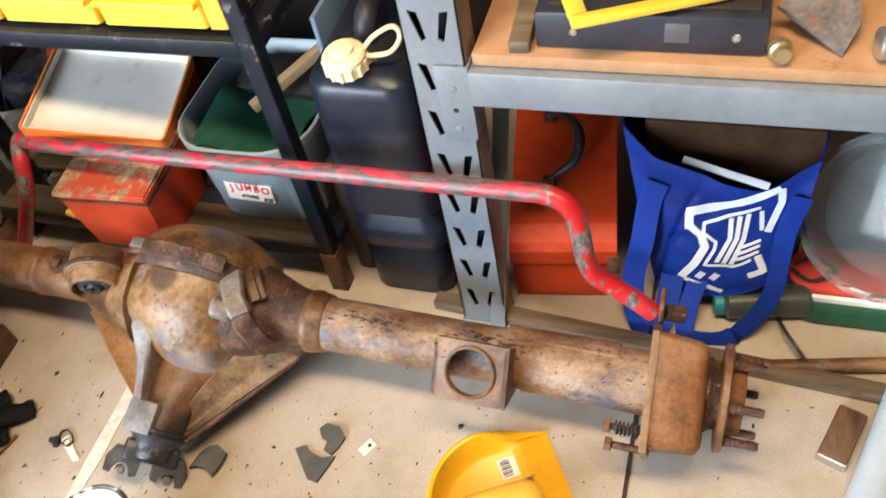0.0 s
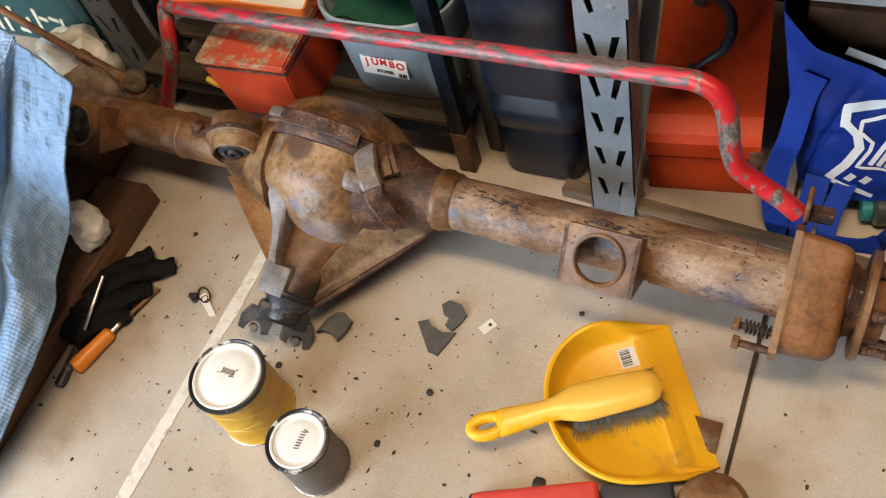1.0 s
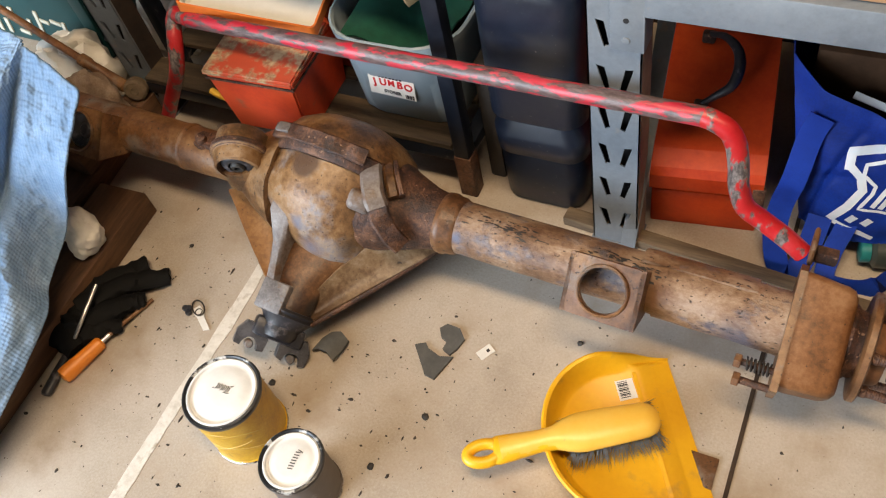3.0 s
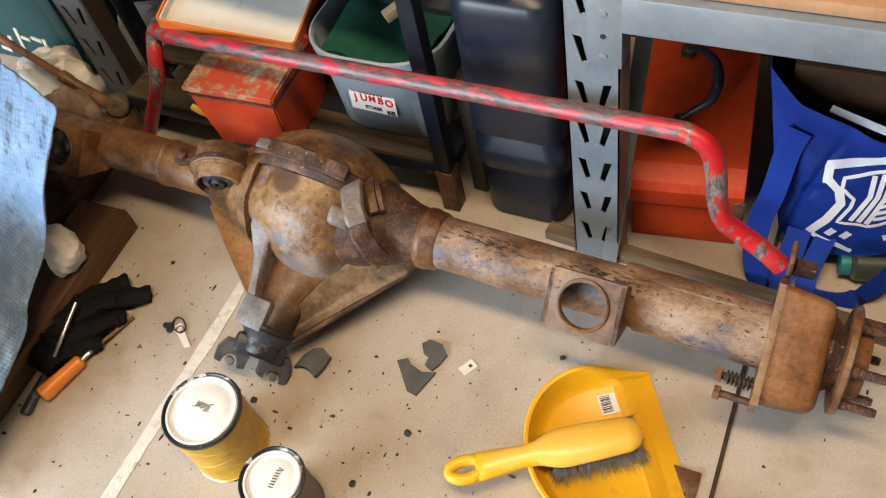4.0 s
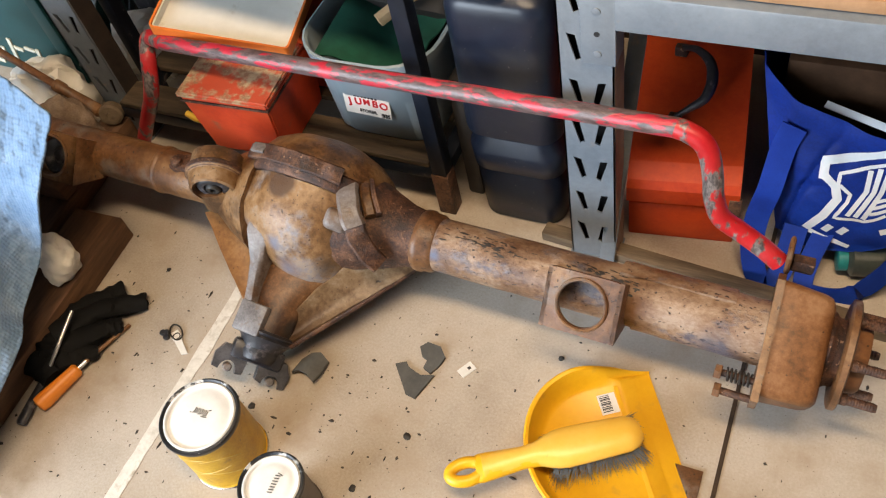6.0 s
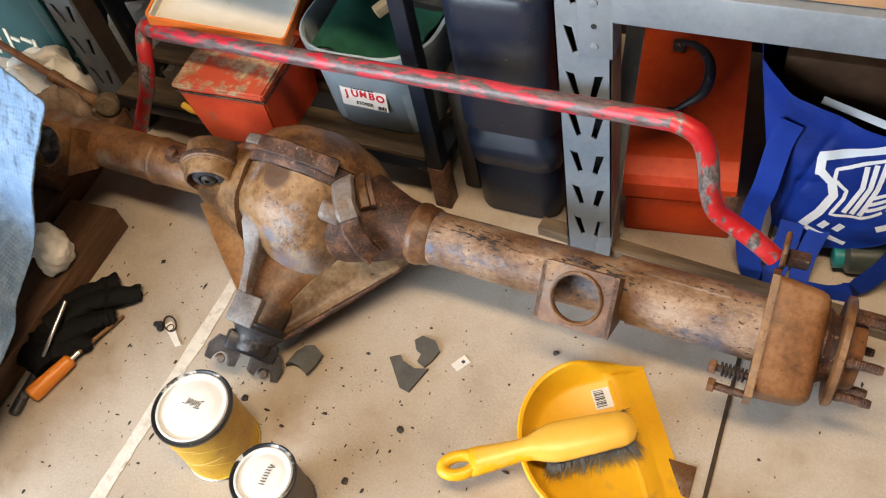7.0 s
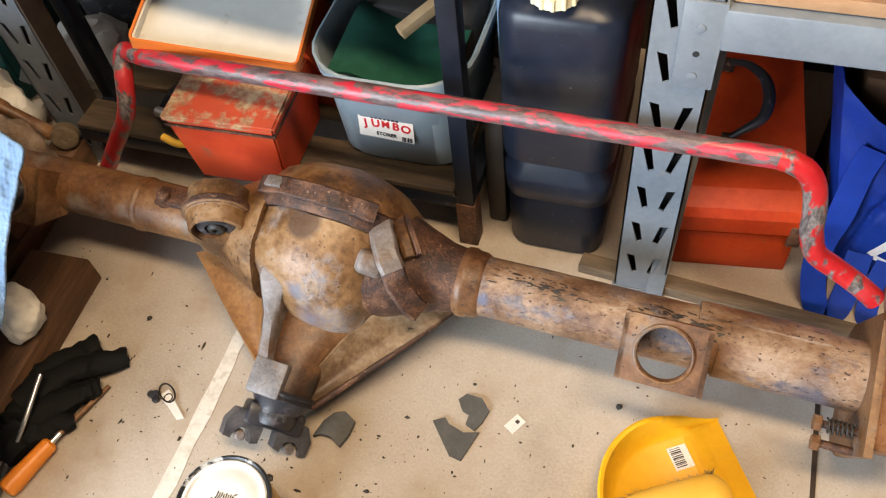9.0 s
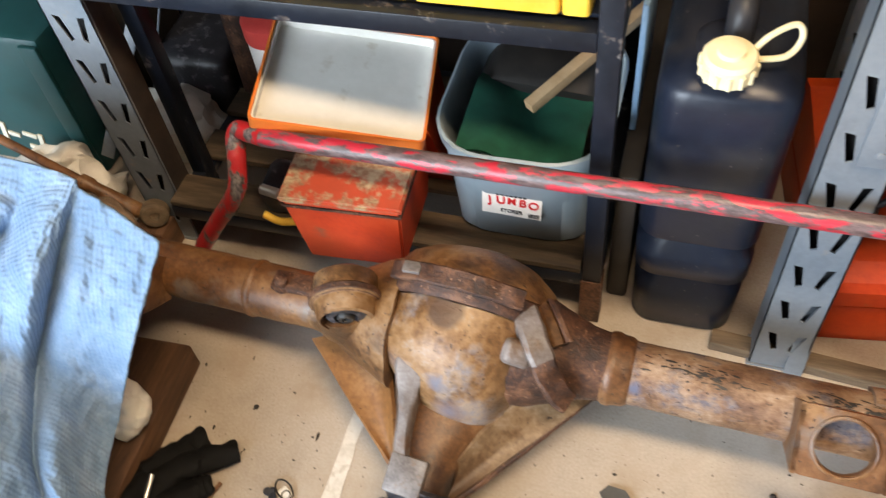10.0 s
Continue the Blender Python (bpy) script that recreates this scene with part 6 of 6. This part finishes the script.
def towel_fn(u, v):
    p = towel_point(u, v)
    hold = min(1.0, (1 - v) * 3.5) * min(1.0, 0.1 + u * 5)
    # long folds falling from the far corner towards the hem
    s = v * 3.1 - u * 0.55 + 0.16 * noise.noise(V(u * 3.0, v * 2.0, 9.0))
    crease = (1 - abs(math.sin(math.pi * s))) ** 2.2
    soft = math.sin(2 * math.pi * (v * 2.3 - u * 1.1 + 0.2 * noise.noise(V(u * 2.2, v * 2.2, 4.0))))
    p -= V(0.036, -0.020, 0.032) * (crease * hold)
    p += V(0.013, -0.012, 0.012) * (soft * hold)
    f = V(u * 9.0, v * 6.0, 2.0)
    return p + V(0.010, -0.006, 0.010) * (noise.noise(f) * hold) + V(0.003, -0.002, 0.003) * noise.noise(f * 4)


tagged(part("towel", sheet(towel_fn, 230, 170, 0.004), towel_blue, None, angle=180), "pale blue waffle-weave towel draped over a crate", "towel")
tagged(part("white_rag", soft_lump((-0.826, -0.304, 0.094), (0.036, 0.032, 0.050), 12, 0.016), bag_white), "white rag bunched on the timber under the towel", "rag")
tagged(part("grubby_cloth", soft_lump((-1.045, -0.012, 0.058), (0.085, 0.034, 0.068), 5, 0.014), mat("grubby_cloth", [(0.10, 0.060, 0.038), (0.21, 0.145, 0.10), (0.30, 0.235, 0.18)], 0.04, 0.9, bump=0.5, fine=16, bump_size=0.003)), "grubby brown cloth bundled beside the axle", "cloth")

# ---- left rack bay ----
tc = thing("tool_case", (-1.35, 0.25, 0), "teal plastic tool case with white moulded mark, under the rack", "tool case")
part("case_body", boxm((-1.62, 0.152, 0.0), (-1.150, 0.34, 0.30), 0.012), teal_case, tc)
part("case_ridge", boxm((-1.185, 0.144, 0.01), (-1.150, 0.153, 0.29), 0.004), teal_case, tc)
for k, (x, z, w, h) in enumerate(((-1.56, 0.035, 0.016, 0.085), (-1.525, 0.03, 0.016, 0.055), (-1.49, 0.028, 0.016, 0.058), (-1.44, 0.036, 0.040, 0.014), (-1.44, 0.085, 0.016, 0.05), (-1.39, 0.05, 0.014, 0.05), (-1.35, 0.055, 0.014, 0.085), (-1.325, 0.095, 0.034, 0.013), (-1.285, 0.058, 0.050, 0.014), (-1.285, 0.10, 0.040, 0.013), (-1.255, 0.058, 0.014, 0.055))):
    sk = Matrix.Translation((-1.258 + (x + 1.241) * 0.80, 0.1515, 0.048 + (z - 0.06) * 0.75)) @ Matrix.Rotation(radians(14), 4, "Y")
    part("case_mark", boxm((0, -0.003, 0), (w * 0.70, 0.001, h * 0.72), 0.001, sk), mark_cream, tc, "cream moulded mark")


def crumple(c, s, seed):
    bm_ = bmesh.new()
    bmesh.ops.create_icosphere(bm_, subdivisions=4, radius=1.0)
    bm_.transform(Matrix.Diagonal((*s, 1)))
    rough_up(bm_, 0.035, 0.07, seed)
    rough_up(bm_, 0.014, 0.025, seed + 2)
    bm_.transform(Matrix.Translation(c))
    for v in bm_.verts:
        v.co.z = max(v.co.z, 0.001)
    return bm_


tagged(part("plastic_bag", crumple((-1.165, 0.085, 0.045), (0.085, 0.055, 0.085), 3), bag_white), "crumpled off-white plastic bag on the floor", "plastic bag", "crumpled bags")
tagged(part("plastic_bag", crumple((-1.010, 0.245, 0.065), (0.075, 0.06, 0.085), 9), bag_white), "crumpled off-white plastic bag behind the rack post", "plastic bag", "crumpled bags")
rod = thing("link_rod", (-0.957, 0.017, 0.05), "rusty suspension link rod with rubber end bush, beside the axle", "link rod")
ra, rbk = V(-1.290, 0.062, 0.200), V(-0.975, 0.020, 0.085)
rdir = (rbk - ra).normalized()
part("rod_bar", cyl(bmesh.new(), ra, rbk, 0.0075, seg=16), rust_orange, rod)
part("rod_sleeve", lathe(bmesh.new(), ra.lerp(rbk, 0.66), rdir, [(0, 0.009), (0.002, 0.0125), (0.022, 0.0125), (0.026, 0.010), (0.11, 0.013), (0.115, 0.009)], 18), rust, rod)
part("rod_bush", lathe(bmesh.new(), V(-0.962, 0.035, 0.079), V(0.45, -0.85, 0.25), [(0, 0.018), (0.004, 0.0225), (0.020, 0.0225), (0.024, 0.018), (0.024, 0.008), (0.02, 0.006)], 24), timber_grey, rod, "worn rubber end bush")
tagged(part("rod_rest", boxm((-1.000, 0.0, 0.0), (-0.94, 0.044, 0.058), 0.003), timber_dark), "small dark timber block by the rack post", "wood block")
tagged(part("rack_brace", boxm((-0.011, -0.002, -0.17), (0.011, 0.002, 0.17), 0.001, Matrix.Translation((-1.045, 0.20, 0.23)) @ pose(0, 0, 0, -28, 20, 0)), rack_grey), "flat grey steel brace of the rack", "rack brace")
for k, (c, s, nm, lb, mt) in enumerate((((-1.00, 0.36, 0.09), (0.07, 0.08, 0.09), "machine_part", "dark greasy machine part stacked at the rear", oily),
                                        ((-0.86, 0.33, 0.20), (0.05, 0.05, 0.10), "machine_part", "dark rusty machine part stacked at the rear", rust_dark),
                                        ((-1.25, 0.42, 0.10), (0.12, 0.07, 0.11), "machine_part", "dark greasy machine part stacked at the rear", dark_metal))):
    tagged(part(nm, rough_up(boxm(V(*c) - V(*s), V(*c) + V(*s), 0.02, None, 3), 0.012, 0.05, k), mt), lb, "machine part", "stacked machine parts")
lean = look((-1.040, 0.33, 0.255), (-1.128, 0.29, 0.02))
tagged(part("steel_strip", boxm((-0.020, -0.002, -0.26), (0.020, 0.002, 0.22), 0.001, lean), rack_grey), "pale grey steel strip leaning behind the rack post", "steel strip")
red_jar = thing("red_lidded_jar", (-0.80, 0.27, 0.12), "clear jar with a red lid on the stand", "jar")
part("jar_body", lathe(bmesh.new(), (-0.80, 0.27, 0.121), (0, 0, 1), [(0, 0.040), (0.004, 0.044), (0.14, 0.044), (0.15, 0.036)], 28), tray_white, red_jar)
part("jar_lid", lathe(bmesh.new(), (-0.80, 0.27, 0.271), (0, 0, 1), [(0, 0.046), (0.03, 0.046), (0.034, 0.040)], 28), red_rubber, red_jar, "red screw lid")
# near-black panel, added so that the space behind the racks stays dark
tagged(part("dark_panel", boxm((-1.9, 0.52, 0.0), (1.6, 0.535, 1.3)), brown_cloth, smooth=False), "added near-black panel that keeps the space behind the racks dark", "panel")

# ---- right rack bay ----
tagged(part("timber_batten", rough_up(boxm((-0.08, -0.013, 0.0), (0.62, 0.013, 0.020), 0.002, Matrix.Translation((-0.002, 0.016, 0.0)) @ Matrix.Rotation(radians(-5.0), 4, "Z")), 0.001, 0.06), timber_grey), "weathered timber batten lying on the floor behind the axle", "batten")
tagged(part("green_strip", boxm((-0.08, 0.022, 0.0), (0.16, 0.030, 0.003), 0.0005, Matrix.Rotation(radians(-9), 4, "Z")), green_plastic), "thin green strip on the floor beside the batten", "strip")
pp = part("steel_pipe", cyl(bmesh.new(), V(0.36, -0.035, 0.012), V(1.1, 0.115, 0.012), 0.011, seg=20), rust)
tagged(pp, "rusty brown steel pipe lying on the floor", "pipe")
tagged(part("cable", sweep(bmesh.new(), smooth_line([(0.44, 0.16, 0.003), (0.447, 0.09, 0.003), (0.468, 0.022, 0.0265), (0.509, -0.011, 0.003), (0.579, -0.041, 0.003), (0.75, -0.07, 0.003)]), 0.0028, 8), oily), "thin black cable lying over the pipe", "cable")
bt = thing("bottle", (0.39, 0.085, 0), "dark bottle with a teal cap lying under the shopping bag", "bottle")
part("bottle_body", lathe(bmesh.new(), V(0.368, 0.075, 0.026), V(0.95, 0.20, 0), [(0, 0.016), (0.006, 0.024), (0.12, 0.025), (0.126, 0.02)], 24), mat("smoky_plastic", [(0.035, 0.045, 0.04), (0.07, 0.08, 0.07)], 0.04, 0.3), bt)
part("bottle_cap", lathe(bmesh.new(), V(0.354, 0.072, 0.026), V(0.95, 0.20, 0), [(0, 0.015), (0.001, 0.017), (0.014, 0.017)], 20), mat("teal_cap", [(0.01, 0.16, 0.17), (0.02, 0.22, 0.22)], 0.03, 0.4), bt, "teal screw cap")
ct = thing("clear_dish", (0.60, 0.14, 0.08), "clear round plastic dish stood on its side", "dish")
tn = V(-0.35, -0.75, 0.56).normalized()
part("tub_wall", lathe(bmesh.new(), V(0.560, 0.115, 0.205) - tn * 0.05, tn, [(0, 0.085), (0.004, 0.094), (0.045, 0.108), (0.048, 0.117), (0.052, 0.117), (0.053, 0.110), (0.046, 0.1055), (0.006, 0.0915), (0.0025, 0.083), (0.0025, 0.001)], 56), clear_plastic, ct).visible_shadow = False
tagged(part("pink_scoop", boxm((-0.015, -0.03, -0.03), (0.015, 0.03, 0.03), 0.01, Matrix.Translation((0.586, 0.167, 0.160)), 3), mat("pink_plastic", [(0.62, 0.10, 0.16), (0.72, 0.17, 0.23)], 0.04, 0.45)), "pink plastic scoop behind the clear dish", "scoop")
hr = thing("hose_reel", (0.53, 0.13, 0), "flat red and green hose winder on the floor", "hose winder")
part("winder_base", loft(bmesh.new(), [[p + V(0.56, 0.135, z) for p in rrect(w, w * 0.55, 0.05, 6)] for z, w in ((0.0, 0.20), (0.004, 0.215), (0.03, 0.215), (0.036, 0.205))]), green_plastic, hr, "dark green moulded base")
part("winder_disc", loft(bmesh.new(), [[p + V(0.555, 0.145, z) for p in rrect(w, w * 0.45, 0.04, 6)] for z, w in ((0.036, 0.19), (0.044, 0.195), (0.050, 0.188))]), red_rubber, hr, "red top plate")
part("winder_rim", boxm((0.47, 0.092, 0.030), (0.66, 0.100, 0.046), 0.003), print_white, hr, "white edge strip")
tagged(part("cord", sweep(bmesh.new(), smooth_line([(0.462, 0.135, 0.054), (0.49, 0.115, 0.056), (0.525, 0.14, 0.056), (0.50, 0.165, 0.056), (0.465, 0.145, 0.056)]), 0.003, 8), oily), "black cord coiled on the hose winder", "cord")
bx = thing("small_box", (0.537, -0.115, 0), "small dark brown box with a silver edge, on the floor", "box")
bmx = Matrix.Translation((0.537, -0.112, 0)) @ Matrix.Rotation(radians(-20), 4, "Z")
part("box_body", boxm((-0.019, -0.042, 0), (0.019, 0.042, 0.020), 0.003, bmx), timber_dark, bx)
part("box_edge", boxm((-0.020, -0.046, 0.001), (0.020, -0.040, 0.018), 0.002, bmx), bright_steel, bx, "silver edge")
tagged(part("blue_pipe", cyl(bmesh.new(), V(0.542, -0.285, 0.03), V(0.640, 0.02, 0.03), 0.030, seg=28), mat("pale_blue_enamel", [(0.40, 0.48, 0.56), (0.52, 0.60, 0.68)], 0.1, 0.35)), "pale blue enamelled pipe lying on the floor", "pipe")

# ---- on the rack's shelf ----
sb_ = thing("power_supply", (0.245, 0.10, 0.532), "black boxed electrical unit on the chipboard shelf", "electrical unit")
part("case", boxm((0.122, 0.022, 0.5325), (0.366, 0.24, 0.580), 0.004), case_black, sb_)
for x in (0.165, 0.335):
    part("screw", lathe(bmesh.new(), (x, 0.022, 0.556), (0, -1, 0), [(0, 0.005), (0.002, 0.004), (0.0025, 0.001)], 12), bright_steel, sb_)
part("plate", boxm((0.262, 0.0205, 0.548), (0.288, 0.0225, 0.572), 0.0005), mat("grey_plate", [(0.07, 0.07, 0.08), (0.1, 0.1, 0.11)], 0.03, 0.5), sb_)
part("top_panel", boxm((0.135, 0.035, 0.580), (0.356, 0.23, 0.584), 0.001), brown_cloth, sb_)
yf = thing("yellow_frame", (0.24, 0.05, 0.585), "yellow plastic frame lying on the electrical unit", "frame")
ym = Matrix.Translation((0.172, -0.020, 0.588)) @ Matrix.Rotation(radians(22), 4, "Z")
part("frame_bar", boxm((0, 0, 0), (0.17, 0.016, 0.010), 0.003, ym), yellow_bin, yf)
part("frame_bar", boxm((0, 0.0165, 0), (0.020, 0.13, 0.010), 0.003, ym), yellow_bin, yf)
part("frame_bar", boxm((0.150, 0.0165, 0), (0.17, 0.13, 0.010), 0.003, ym), yellow_bin, yf)
part("frame_panel", boxm((0.0205, 0.0165, 0.001), (0.1495, 0.13, 0.004), 0.0, ym), case_black, yf, smooth=False)
tagged(part("timber_offcut", boxm((-0.012, -0.10, 0), (0.012, 0.10, 0.016), 0.002, Matrix.Translation((0.100, 0.11, 0.5325)) @ Matrix.Rotation(radians(3), 4, "Z")), timber_grey), "narrow timber offcut on the chipboard shelf", "offcut")
br_ = thing("steel_bracket", (0.43, 0.06, 0.532), "bent grey steel bracket on the chipboard shelf", "bracket")
part("bracket_plate", prism(bmesh.new(), [V(0.372, 0.07, 0.560), V(0.440, 0.028, 0.5335), V(0.455, 0.06, 0.545), V(0.452, 0.11, 0.565), V(0.43, 0.085, 0.565), V(0.405, 0.10, 0.57)], V(0, 0, 0.005)), steel_grey, br_)
tagged(part("brass_fitting", lathe(bmesh.new(), V(0.377, 0.030, 0.5445), V(0.2, -1, 0.1), [(0, 0.008), (0.004, 0.012), (0.014, 0.012), (0.016, 0.009), (0.024, 0.009)], 12), mat("brass", [(0.45, 0.33, 0.16), (0.6, 0.5, 0.3)], 0.02, 0.35, metal=0.8)), "small brass pipe fitting on the chipboard shelf", "fitting")
tagged(part("steel_socket", cyl(bmesh.new(), V(0.470, 0.030, 0.550), V(0.53, 0.040, 0.550), 0.017, seg=20, chamfer=0.002), bright_steel), "bright steel socket on the chipboard shelf", "socket")
tagged(part("machine_part", rough_up(boxm((0.50, 0.10, 0.5325), (0.72, 0.30, 0.66), 0.015, None, 3), 0.01, 0.05), rust_dark), "dark rusty machine part on the chipboard shelf", "machine part")

# ---- grit and paint specks on the floor ----
rnd = random.Random(11)
grit = bmesh.new()
for i in range(620):
    x, y = rnd.uniform(-1.0, 0.7), rnd.uniform(-0.75, 0.0)
    if rnd.random() < 0.55:
        x, y = rnd.gauss(-0.35, 0.28), rnd.gauss(-0.42, 0.13)
    r = min(0.0045, 0.0008 + rnd.expovariate(1 / 0.0008))
    n_ = rnd.randint(4, 6)
    a0 = rnd.random() * 6.28
    st = rnd.uniform(0.5, 1.6)
    pts = []
    for k in range(n_):
        a = a0 + 2 * math.pi * k / n_
        rr = r * rnd.uniform(0.6, 1.2)
        pts.append((x + math.cos(a) * rr * st, y + math.sin(a) * rr / st))
    topv = grit.verts.new((x, y, 0.0006 + r * 0.5))
    vs = [grit.verts.new((px, py, 0.0002)) for px, py in pts]
    for k in range(n_):
        grit.faces.new((vs[k], vs[(k + 1) % n_], topv))
tagged(part("grit", grit, mat("grit", [(0.02, 0.018, 0.016), (0.07, 0.055, 0.045)], 0.004, 0.85, bump=0), None, smooth=False), "dark grit and rust flakes scattered over the concrete", "grit", kind="stuff")
for x, y, r in ((-0.156, -0.379, 0.0055), (-0.408, -0.409, 0.006), (0.015, -0.192, 0.0045), (0.04, -0.455, 0.010), (-0.691, -0.225, 0.004), (0.232, -0.335, 0.005), (-0.20, -0.475, 0.0055)):
    tagged(part("rust_flake", rough_up(lathe(bmesh.new(), (x, y, 0.0002), (0, 0, 1), [(0, r), (0.002, r * 0.9), (0.0035, r * 0.4)], 9), r * 0.35, 0.006, x), dark_metal), "dark flake of rust on the floor", "rust flake", "rust flakes")
